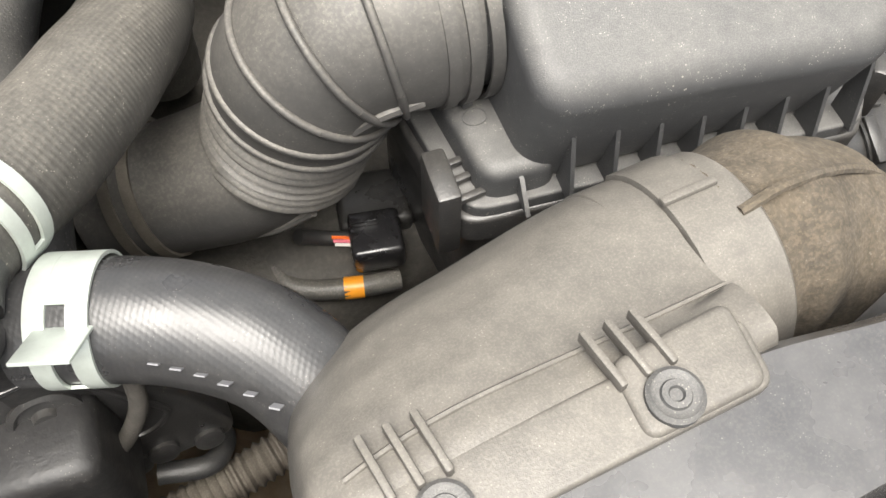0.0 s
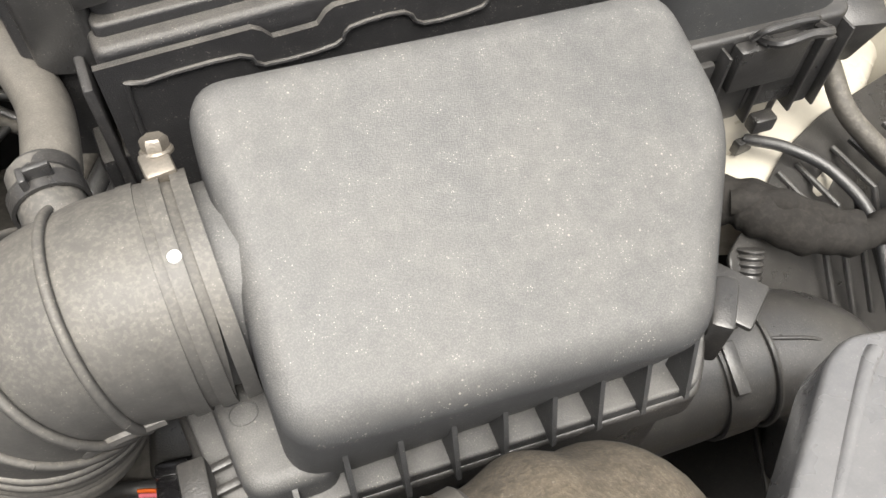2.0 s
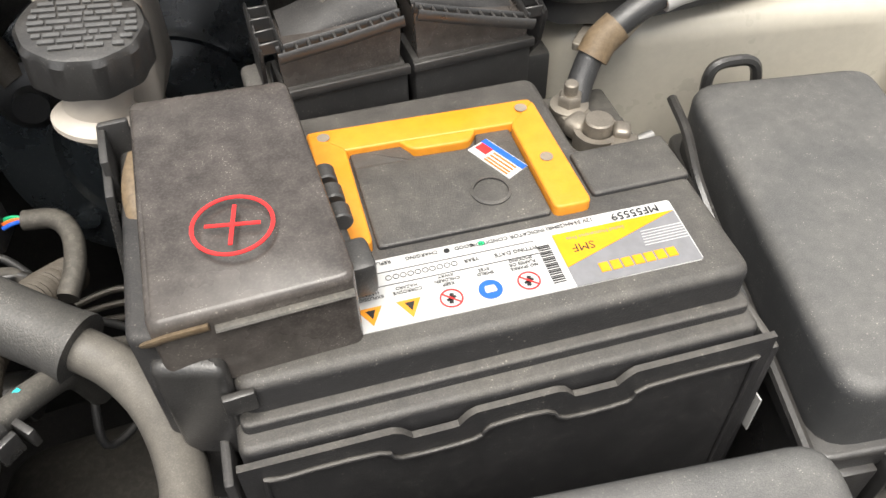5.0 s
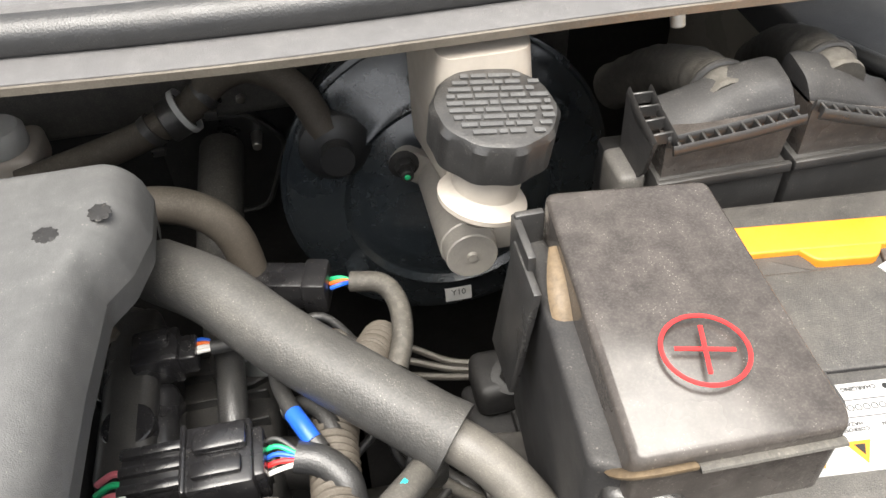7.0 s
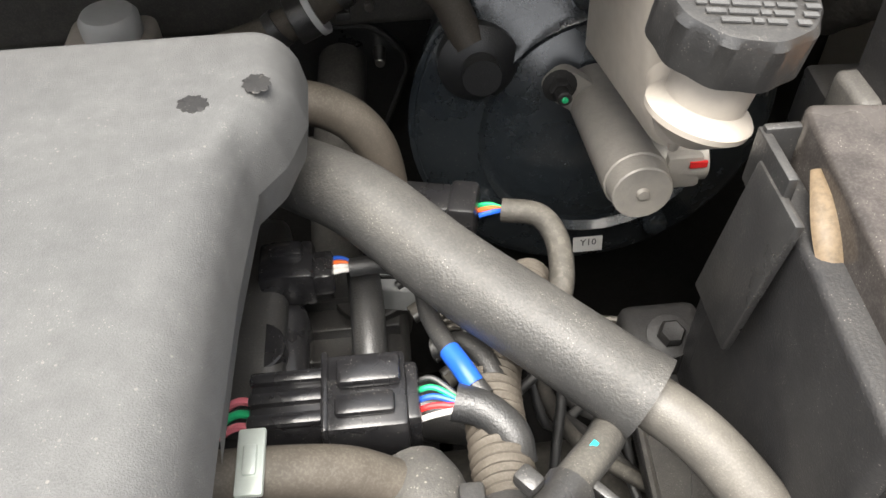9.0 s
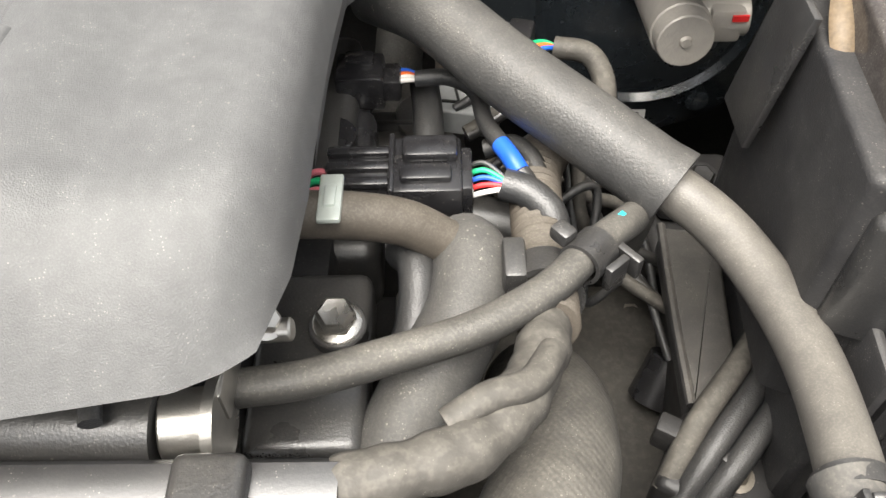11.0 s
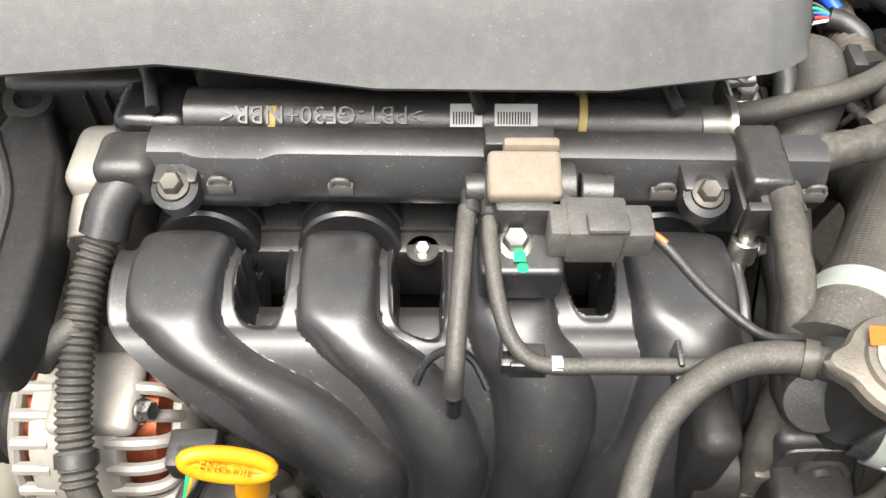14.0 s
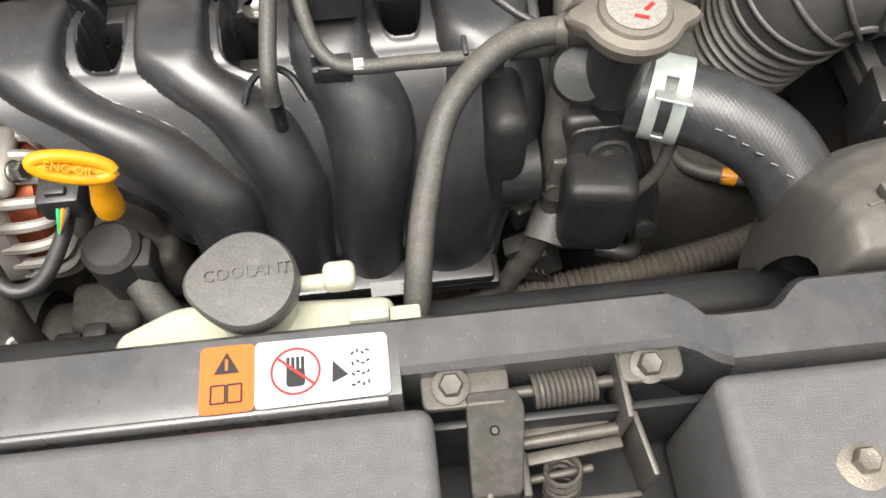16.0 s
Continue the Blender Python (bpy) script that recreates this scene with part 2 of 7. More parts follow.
def catmull(pts, n):
    p = [Vector(q) for q in pts]
    p = [p[0] * 2 - p[1]] + p + [p[-1] * 2 - p[-2]]
    out = []
    for i in range(1, len(p) - 2):
        for j in range(n):
            t = j / n
            a, b, c, d = p[i - 1], p[i], p[i + 1], p[i + 2]
            out.append(0.5 * (2 * b + (c - a) * t + (2 * a - 5 * b + 4 * c - d) * t * t + (3 * b - a - 3 * c + d) * t ** 3))
    out.append(p[-2])
    return out


def sweep(pts, rad, seg=16, n=10, smooth=True, flat=1.0, cap=True):
    """A round bar along a smooth line; rad is a radius, or a function of (share of length, metres)."""
    line = catmull(pts, n) if smooth else [Vector(p) for p in pts]
    ds = [0.0]
    for a, b in zip(line, line[1:]):
        ds.append(ds[-1] + (b - a).length)
    t0 = (line[1] - line[0]).normalized()
    u = t0.orthogonal().normalized()
    if abs(t0.z) < 0.95:
        u = Vector((0, 0, 1)).cross(t0).normalized()
    rings = []
    for i, p in enumerate(line):
        t = (line[min(i + 1, len(line) - 1)] - line[max(i - 1, 0)]).normalized()
        u = (u - t * u.dot(t)).normalized()
        v = t.cross(u)
        r = rad(ds[i] / ds[-1], ds[i]) if callable(rad) else rad
        rings.append([p + u * (r * math.cos(2 * math.pi * k / seg)) + v * (r * flat * math.sin(2 * math.pi * k / seg)) for k in range(seg)])
    return loft(rings, cap)


def length(pts):
    return sum((Vector(b) - Vector(a)).length for a, b in zip(pts, pts[1:]))


def corrugated(pts, r, a, pitch, seg=16):
    n = max(4, int(length(pts) / (len(pts) - 1) / pitch * 6))
    return sweep(pts, lambda s, d: r + a * math.sin(2 * math.pi * d / pitch), seg, n)


def lathe(profile, m=Matrix(), seg=32, wave=None, hollow=False):
    rings = []
    for r, z in profile:
        ring = []
        for k in range(seg):
            th = 2 * math.pi * k / seg
            q = r * (wave(th, z) if wave else 1)
            ring.append((q * math.cos(th), q * math.sin(th), z))
        rings.append(ring)
    return turn(loft(rings, True, hollow), m)


def facing(p, d):
    """A pose at p whose z axis points along d."""
    return Matrix.Translation(p) @ Vector(d).to_track_quat("Z", "Y").to_matrix().to_4x4()


def rod(a, b, r, r2=None, seg=20, bev=0.0008):
    a, b = Vector(a), Vector(b)
    h, r2 = (b - a).length, r if r2 is None else r2
    return lathe([(r - bev, 0), (r, bev), (r2, h - bev), (r2 - bev, h)], facing(a, b - a), seg)


def bolt_shape(p, d, r=0.006, flange=1.5):
    hexa = lathe([(r, r * 0.25), (r, r * 1.05), (r * 0.82, r * 1.25), (r * 0.5, r * 1.2)], facing(p, d), 6)
    return join(lathe([(r * flange, 0), (r * flange, r * 0.2), (r * 1.05, r * 0.35)], facing(p, d), 20), hexa)


def ring_band(a, b, r, t=0.0012, seg=32):
    """A thin band round a hose between two points of its axis."""
    a, b = Vector(a), Vector(b)
    h = (b - a).length
    return lathe([(r, 0), (r + t, 0), (r + t, h), (r, h)], facing(a, b - a), seg, None, True)


def plate(poly, z0, z1):
    return loft([[(p[0], p[1], z0) for p in poly], [(p[0], p[1], z1) for p in poly]])


def sheet(fn, nu, nv):
    """A surface fn(u, v) over the unit square."""
    bm = bmesh.new()
    vs = [[bm.verts.new(fn(i / nu, j / nv)) for j in range(nv + 1)] for i in range(nu + 1)]
    for i in range(nu):
        for j in range(nv):
            bm.faces.new((vs[i][j], vs[i + 1][j], vs[i + 1][j + 1], vs[i][j + 1]))
    return bm


def lettering(words, size, m, mat, parent, align="CENTER", depth=0.0001):
    cu = bpy.data.curves.new("writing", "FONT")
    cu.body, cu.size, cu.align_x, cu.align_y, cu.extrude, cu.resolution_u = words, size, align, "CENTER", depth, 2
    tmp = new("writing", cu)
    me = bpy.data.meshes.new_from_object(tmp)
    bpy.data.objects.remove(tmp)
    me.materials.append(mat)
    me.transform(m)
    me.name = "writing"
    ob = new("writing", me)
    ob.parent = parent
    ob.matrix_parent_inverse = Matrix.Translation(-parent.location)
    return ob


def step01(x, a, b):
    t = max(0.0, min(1.0, (x - a) / (b - a)))
    return t * t * (3 - 2 * t)


def lerp(x, xs, ys):
    return float(np.interp(x, xs, ys))


# ---- large structure ----
# dark wall out of view, added to cut low light from the front
block_mat = material("dark_light_block", (0.09, 0.085, 0.078), 0.85, dust=0.2, stain=3, grain=0.5, grain_scale=120)
for nm, c, s in (("light_block_south", (0, -1.45, 0.6), (3.4, 0.12, 1.2)),):
    solo(nm, box(c, s, 0.01), block_mat, "unseen dark wall added to block low light from the front", "wall", kind="structure")
ground = solo("ground", box((0, 0, -0.05), (400, 400, 0.1), 0), SOIL, "dry brown earth under the car", "ground", kind="structure")
# bodywork out of view, added so that outside light stays out of the bay
solo("light_stop_bumper", box((-0.05, -0.33, 0.36), (1.9, 0.05, 0.66), 0.015, 3), CREAM, "cream front bumper panel, unseen, added to keep light out", "bumper", kind="structure")
for nm, x in (("light_stop_left_wing", -0.93), ("light_stop_right_wing", 0.80)):
    solo(nm, join(box((x, 0.3, 0.42), (0.04, 1.25, 0.62), 0.012, 3), box((x * 0.88, 0.3, 0.715), (0.22, 1.25, 0.02), 0.006, 3)), CREAM, "cream front wing, unseen, added to keep light out", "wing", kind="structure")
firewall = thing("wall_firewall", "grimy black bulkhead behind the engine", "bulkhead", (0, 0.9, 0.3), kind="structure")
part("panel", box((-0.05, 0.9, 0.5), (1.5, 0.03, 0.8), 0.004), DARK, firewall)
part("insulation", box((-0.25, 0.872, 0.72), (0.9, 0.025, 0.12), 0.01, 3), PLUGGREY, firewall, "dusty black insulation mat")
apron_l = solo("wall_left_apron", join(box((-0.69, 0.35, 0.42), (0.03, 1.1, 0.62), 0.006), box((-0.66, 0.12, 0.40), (0.05, 0.35, 0.25), 0.02, 3)),
               CREAM, "cream painted inner wing panel", "inner wing", kind="structure")
apron_r = thing("wall_right_apron", "cream painted inner wing and strut tower", "inner wing", (0.6, 0.4, 0.3), kind="structure")
part("wing_panel", box((0.62, 0.35, 0.42), (0.03, 1.1, 0.66), 0.006), CREAM, apron_r)
part("strut_tower", prism(round_poly([(0.335, 0.60), (0.62, 0.545), (0.62, 0.9), (0.30, 0.9)], 0.03), 0.3, 0.755, 0.02), CREAM, apron_r)
part("ledge", prism(round_poly([(0.40, 0.27), (0.47, 0.235), (0.62, 0.33), (0.62, 0.55), (0.42, 0.45)], 0.02), 0.50, 0.57, 0.012), CREAM, apron_r)
part("splash_guard", box((0.56, 0.2, 0.44), (0.10, 0.4, 0.2), 0.02, 3), DARK, apron_r, "black ribbed splash guard")

# front crossmember: the pressed top with a step down under the air duct
def cross_z(x):
    return 0.74 - 0.004 * step01(x, -0.085, 0.05)


def cross_rear(x):
    dip = 0.013 * (step01(x, -0.150, -0.135) - step01(x, -0.108, -0.088))
    return 0.041 - dip + 0.016 * step01(x, -0.03, 0.06) - 0.010 * step01(x, 0.08, 0.15)


def cross_section(x):
    z, yr = cross_z(x), cross_rear(x)
    return [(yr + 0.002, z - 0.06), (yr + 0.002, z - 0.006), (yr - 0.002, z), (0.012, z), (0.006, z - 0.001), (0.003, z - 0.006), (0.001, z - 0.03), (-0.02, z - 0.034),
            (-0.02, z - 0.04), (0.0, z - 0.045)]


front = thing("crossmember", "glossy dark painted radiator crossmember with dust", "crossmember", (-0.3, 0.02, 0.65), kind="structure")


def cross_piece(x0, x1, n):
    rings = []
    for i in range(n + 1):
        x = x0 + (x1 - x0) * i / n
        rings.append([(x, y, z) for y, z in cross_section(x)])
    return loft(rings)


part("rail", cross_piece(-0.9, -0.274, 20), PANEL, front)
part("rail", cross_piece(-0.130, 0.1515, 60), PANEL, front)
rings = []
for i in range(21):
    x = -0.274 + 0.144 * i / 20
    r, f = min(0.043, cross_rear(x) + 0.002), 0.012 * step01(x, -0.152, -0.130)
    rings.append([(x, r, 0.68), (x, r, 0.734), (x, r - 0.004, 0.74), (x, 0.018 - f, 0.74), (x, 0.015 - f, 0.737), (x, 0.015 - f, 0.70), (x, 0.02 - f, 0.68)])
part("bridge", loft(rings), PANEL, front)
part("edge_bead", sweep([(-0.9, 0.004, 0.734), (-0.28, 0.006, 0.735)], 0.004, 10, 4), PANEL, front)
part("lower_pan", box((-0.2, -0.03, 0.645), (0.5, 0.14, 0.01), 0.002), INK, front)
radiator = thing("radiator", "black radiator core behind the crossmember", "radiator", (-0.25, 0.075, 0.18))
part("core", box((-0.25, 0.075, 0.4), (0.62, 0.035, 0.44), 0.006), DARK, radiator)
part("top_tank", box((-0.25, 0.08, 0.635), (0.60, 0.03, 0.03), 0.01, 3), DARK, radiator)

# grained plastic covers before the crossmember
def grille_cover(x0, x1, left):
    t = thing("grille_cover", "dark grey grained plastic grille cover", "grille cover", ((x0 + x1) / 2, -0.1, 0.70), "grille covers")
    inner = x1 if left else x0
    s = 1 if left else -1
    pts = [(x0, -0.004), (x0, -0.3), (x1, -0.3), (x1, -0.004)]
    cov = prism(round_poly(pts, 0.008), 0.66, 0.752, 0.007, top=lambda x, y: 0.752 - 0.015 * step01(-y, 0.0, 0.3))
    part("panel", cov, GRILLE, t)
    return t


gl = grille_cover(-0.9, -0.262, True)
part("clip", lathe([(0.0075, 0), (0.0075, 0.001), (0.006, 0.0018), (0.0045, 0.0012), (0.001, 0.0012)], pose(-0.375, -0.05, 0.7495), 24), GRILLE, gl)
gr = grille_cover(-0.146, 0.30, False)
part("bolt", bolt_shape((-0.097, -0.046, 0.749), (0, 0, 1), 0.0055, 2.0), OLDSTEEL, gr)
part("front_lip", box((-0.204, -0.12, 0.715), (0.13, 0.1, 0.06), 0.012, 3), GRILLE, gr)

# warning sticker
stk = thing("warning_sticker", "orange and white warning sticker on the crossmember", "sticker", (-0.32, 0.02, 0.7415))
part("orange_field", plate(round_poly([(-0.3595, 0.005), (-0.336, 0.005), (-0.336, 0.0355), (-0.3595, 0.0355)], 0.003), 0.7405, 0.7409), ORANGE, stk)
part("white_field", plate(round_poly([(-0.336, 0.005), (-0.2785, 0.006), (-0.2785, 0.0345), (-0.336, 0.0355)], 0.003), 0.7405, 0.7409), LABEL, stk)
part("triangle", plate([(-0.3535, 0.0225), (-0.3425, 0.0225), (-0.348, 0.0325)], 0.741, 0.7412), INK, stk)
part("exclamation", box((-0.348, 0.0265, 0.7413), (0.0012, 0.005, 0.0003), 0), ORANGE, stk)
for x in (-0.3515, -0.3445):
    part("book_page", join(box((x, 0.0175, 0.7411), (0.006, 0.0008, 0.0003), 0), box((x, 0.0095, 0.7411), (0.006, 0.0008, 0.0003), 0),
              box((x - 0.003, 0.0135, 0.7411), (0.0008, 0.008, 0.0003), 0), box((x + 0.003, 0.0135, 0.7411), (0.0008, 0.008, 0.0003), 0)), INK, stk)
part("ban_ring", lathe([(0.0098, 0), (0.0108, 0), (0.0108, 0.0003), (0.0098, 0.0003)], pose(-0.3185, 0.0205, 0.741), 40, None, True), RED, stk)
part("ban_bar", box((-0.3185, 0.0205, 0.74135), (0.0011, 0.0195, 0.0003), 0, yaw=50), RED, stk)
part("pictogram", join(plate(round_poly([(-0.3225, 0.0135), (-0.3145, 0.0135), (-0.3145, 0.0215), (-0.3225, 0.0215)], 0.002), 0.741, 0.7411),
                       *[box((-0.3217 + 0.0021 * k, 0.0235, 0.74105), (0.0014, 0.007, 0.0002), 0) for k in range(4)]), INK, stk)
part("pictogram", plate([(-0.303, 0.0135), (-0.296, 0.0165), (-0.3025, 0.0235)], 0.741, 0.7412), INK, stk)
for k in range(16):
    part("steam_dash", box((-0.294 + 0.0022 * (k % 4), 0.0115 + 0.0048 * (k // 4) + 0.001 * (k % 2), 0.7411), (0.0016, 0.0008, 0.0003), 0, yaw=35 * k), INK, stk)

# hood latch
latch = thing("hood_latch", "worn steel hood latch with coil springs", "latch", (-0.2, -0.01, 0.665))
part("back_plate", box((-0.205, -0.004, 0.69), (0.13, 0.004, 0.06), 0.001), INK, latch)
part("bracket", prism(round_poly([(-0.266, 0.000), (-0.228, 0.000), (-0.227, 0.017), (-0.266, 0.017)], 0.004), 0.7275, 0.7305, 0.001), GRIME, latch)
plate_left = part("bracket", join(prism(round_poly([(-0.249, -0.036), (-0.227, -0.036), (-0.222, -0.002), (-0.225, 0.006), (-0.247, 0.006)], 0.003), 0.700, 0.7345, 0.001, top=lambda x, y: 0.7315 + 0.42 * min(0.0, y))), TANK, latch, "black steel plate with a hole")
part("hole", rod((-0.2360, -0.0100, 0.7250), (-0.2362, -0.0108, 0.7277), 0.0022), INK, plate_left)
part("bracket", join(box((-0.178, 0.002, 0.718), (0.003, 0.03, 0.03), 0.001), prism(round_poly([(-0.179, 0.002), (-0.151, 0.002), (-0.150, 0.017), (-0.179, 0.017)], 0.005), 0.7305, 0.7335, 0.001)), GRIME, latch)
for x in (-0.253, -0.166):
    part("bolt", join(bolt_shape((x, 0.009, 0.733), (0, -0.2, 1), 0.0055), rod((x, 0.009, 0.733), (x, 0.012, 0.70), 0.003)), GRIME, latch)


def coil(a, b, r, wire, turns):
    a, b = Vector(a), Vector(b)
    m = facing(a, b - a)
    h = (b - a).length
    return sweep([m @ Vector((r * math.cos(t * 0.5236), r * math.sin(t * 0.5236), h * t / (turns * 12))) for t in range(turns * 12 + 1)], wire, 6, 1)


part("spring", coil((-0.216, 0.008, 0.718), (-0.187, 0.009, 0.718), 0.0075, 0.0012, 12), GRIME, latch, "coil spring")
part("spindle", rod((-0.232, 0.008, 0.718), (-0.178, 0.009, 0.718), 0.0028), GRIME, latch)
part("claw", join(box((-0.207, -0.008, 0.706), (0.05, 0.008, 0.003), 0.001, yaw=4), box((-0.199, -0.016, 0.70), (0.045, 0.006, 0.003), 0.001, yaw=5), box((-0.228, -0.010, 0.712), (0.006, 0.014, 0.010), 0.002), rod((-0.232, -0.012, 0.705), (-0.178, -0.010, 0.708), 0.003)), GRIME, latch)
part("side_plate", join(box((-0.241, -0.022, 0.692), (0.003, 0.040, 0.05), 0.001), box((-0.172, -0.010, 0.700), (0.003, 0.05, 0.035), 0.001, yaw=8), box((-0.205, -0.036, 0.684), (0.07, 0.003, 0.012), 0.001)), GRIME, latch)
part("hook", join(box((-0.223, -0.024, 0.695), (0.004, 0.02, 0.012), 0.001), rod((-0.235, -0.026, 0.69), (-0.19, -0.022, 0.69), 0.002)), GRIME, latch)
part("spring", coil((-0.205, -0.03, 0.675), (-0.205, -0.022, 0.698), 0.008, 0.0013, 5), GRIME, latch, "coil spring")

# side bracket of the crossmember
# grey base colour stands in for sky reflected by dark coated steel
BRACKET = material("sky_lit_coated_steel", (0.12, 0.12, 0.124), 0.3, dust=0.08, specks=0.2, spec=0.8, ior=1.65)
brk = thing("headlamp_bracket", "dark pressed steel bracket with raised beads, its sky reflection painted grey", "bracket", (0.22, 0.0, 0.64))


def brk_z(x, y):
    return 0.726 - 0.034 * step01(x, 0.158, 0.212)


bp = round_poly([(0.1535, 0.058), (0.184, 0.059), (0.209, 0.071), (0.293, 0.127), (0.308, 0.131), (0.345, 0.118), (0.345, -0.1), (0.1535, -0.1)], [0.002, 0.006, 0.012, 0.008, 0.010, 0.004, 0.004, 0.002])
part("plate", prism(bp, 0.66, 0.726, 0.004, top=brk_z), BRACKET, brk)
part("bead", sweep([(x, y, brk_z(x, y)) for x, y in ((0.190, 0.034), (0.202, 0.048), (0.226, 0.064), (0.262, 0.088), (0.300, 0.114), (0.312, 0.120))], 0.0036, 10, 8), BRACKET, brk)
part("raised_field", prism(round_poly([(0.222, 0.028), (0.236, 0.052), (0.252, 0.062), (0.330, 0.108), (0.335, 0.010), (0.280, -0.06)], 0.008), 0.685, 0.6965, 0.003), BRACKET, brk)
part("hole", rod((0.243, 0.044, 0.6955), (0.243, 0.044, 0.6971), 0.0042), INK, brk)
part("hole", rod((0.176, 0.026, 0.7155), (0.176, 0.026, 0.7185), 0.0045), INK, brk)

# ---- air cleaner ----
air = thing("air_cleaner", "dusty dark grey plastic air cleaner box", "air cleaner", (0.2, 0.23, 0.5))


def lid_z(x, y):
    return 0.723 + 0.36 * (y - 0.19)


LT = [(0.089, 0.187), (0.250, 0.157), (0.307, 0.227), (0.311, 0.285), (0.107, 0.312)]
LB = [(0.085, 0.193), (0.254, 0.167), (0.316, 0.230), (0.320, 0.293), (0.098, 0.322)]
top_ring = round_poly(LT, [0.014, 0.014, 0.016, 0.016, 0.014], 6)
low_ring = round_poly(LB, [0.014, 0.014, 0.016, 0.016, 0.014], 6)
rr = [[(p[0], p[1], 0.652) for p in low_ring]]
for j in range(7):
    a = math.pi / 2 * j / 6
    q = inset(top_ring, 0.013 * (1 - math.cos(a)) - 0.004)
    rr.append([(p[0], p[1], lid_z(*p) - 0.013 * (1 - math.sin(a))) for p in q])
lid = part("lid", loft(rr), LID, air, "grey dusty plastic lid", 50)
FL = [(0.056, 0.190), (0.262, 0.152), (0.272, 0.160), (0.335, 0.228), (0.335, 0.305), (0.055, 0.335)]
part("flange", prism(round_poly(FL, 0.015), 0.640, 0.648, 0.002), LID, air)
part("rim", prism(round_poly([Vector(p) + Vector((0.2 - p[0], 0.23 - p[1])) * -0.03 for p in FL], 0.015), 0.622, 0.640, 0.003), BLACK, air)
part("base", prism(round_poly([Vector(p) + Vector((0.2 - p[0], 0.23 - p[1])) * 0.06 for p in FL], 0.02), 0.50, 0.622, 0.004), BLACK, air)
part("shelf", prism(round_poly([(0.066, 0.192), (0.105, 0.186), (0.108, 0.30), (0.068, 0.30)], 0.012), 0.645, 0.668, 0.008), LID, air)
for k in range(9):
    s = k / 8
    x, y = 0.083 + 0.172 * s, 0.1815 - 0.0262 * s
    d = Vector((0.15, 1, 0)).normalized()
    tri = [Vector((x, y, 0.647)) + d * -0.006, Vector((x, y, 0.647)) + d * 0.012, Vector((x, y, 0.647 + (0.045 if k else 0.016))) + d * 0.012,
           Vector((x, y, 0.647 + (0.042 if k else 0.014))) + d * 0.006]
    side = Vector((1, -0.15, 0)).normalized() * 0.0011
    part("rib", loft([[p - side for p in tri], [p + side for p in tri]]), LID, air)
clip = part("clip", join(box((0.050, 0.205, 0.640), (0.012, 0.03, 0.05), 0.002, yaw=-8), box((0.058, 0.196, 0.651), (0.022, 0.004, 0.004), 0.001), box((0.058, 0.207, 0.651), (0.022, 0.004, 0.004), 0.001),
                         box((0.058, 0.217, 0.651), (0.022, 0.004, 0.004), 0.001)), BLACK, air)
part("clip", join(box((0.298, 0.178, 0.638), (0.03, 0.012, 0.035), 0.003, yaw=45), box((0.318, 0.186, 0.632), (0.03, 0.03, 0.004), 0.002, yaw=30)), BLACK, air)
part("oval_mark", sweep([(0.078 + 0.006 * math.cos(t), 0.226 + 0.005 * math.sin(t), 0.6682) for t in np.linspace(0, 6.28, 16)], 0.0004, 6, 2), LID, air)
part("outlet", rod((0.112, 0.263, 0.704), (0.06, 0.269, 0.704), 0.041), LID, air)
part("nub", box((0.076, 0.232, 0.679), (0.006, 0.006, 0.014), 0.001), LID, air)

# intake hose from the air cleaner to the throttle body
ih = thing("intake_hose", "grey ribbed rubber intake hose with bellows", "hose", (0.0, 0.28, 0.6))
main = [(0.084, 0.266, 0.704), (0.055, 0.269, 0.706), (0.034, 0.272, 0.701), (0.018, 0.277, 0.685), (0.010, 0.283, 0.662)]
part("elbow", sweep(main, lambda s, d: 0.0450 + 0.001 * math.sin(s * 9), 40, 10), HOSE, ih, "", 60)
bel = [(0.010, 0.283, 0.662), (0.006, 0.287, 0.646), (0.001, 0.291, 0.629), (-0.004, 0.294, 0.613)]
part("bellows", sweep(bel, lambda s, d: 0.0435 + 0.0028 * math.cos(2 * math.pi * d / 0.0082), 40, 14), HOSE, ih, "", 60)
inl = [(-0.002, 0.293, 0.617), (-0.014, 0.298, 0.603), (-0.040, 0.305, 0.592), (-0.07, 0.313, 0.586), (-0.11, 0.326, 0.578)]
part("cuff", sweep(inl, lambda s, d: 0.042 - 0.005 * step01(s, 0.2, 0.9), 36, 10), HOSE, ih, "", 60)
part("cuff_rib", sweep([(-0.004, 0.252, 0.602), (-0.025, 0.262, 0.584), (-0.05, 0.276, 0.572)], 0.003, 8, 8), HOSE, ih)


def hoop(c, t, r, wire, ang=(0, 6.2832)):
    m = facing(c, t)
    return sweep([m @ Vector((r * math.cos(a), r * math.sin(a), 0)) for a in np.linspace(*ang, 30)], wire, 8, 2)


elbow_line = catmull(main, 10)
for i in (14, 21, 28, 34, 39):
    part("rib", hoop(elbow_line[i], elbow_line[i + 1] - elbow_line[i - 1], 0.0458, 0.0021), HOSE, ih, "", 60)
part("seam_rib", sweep([(0.052, 0.2275, 0.691), (0.034, 0.229, 0.690), (0.020, 0.234, 0.680), (0.010, 0.241, 0.664)], 0.003, 8, 8), HOSE, ih)
for x in (0.066, 0.076, 0.086):
    part("clamp_band", ring_band((x, 0.2675 - (x - 0.07) * 0.1, 0.7045), (x + 0.006, 0.2670 - (x - 0.07) * 0.1, 0.7045), 0.0455, 0.0018, 40), HOSE, ih)
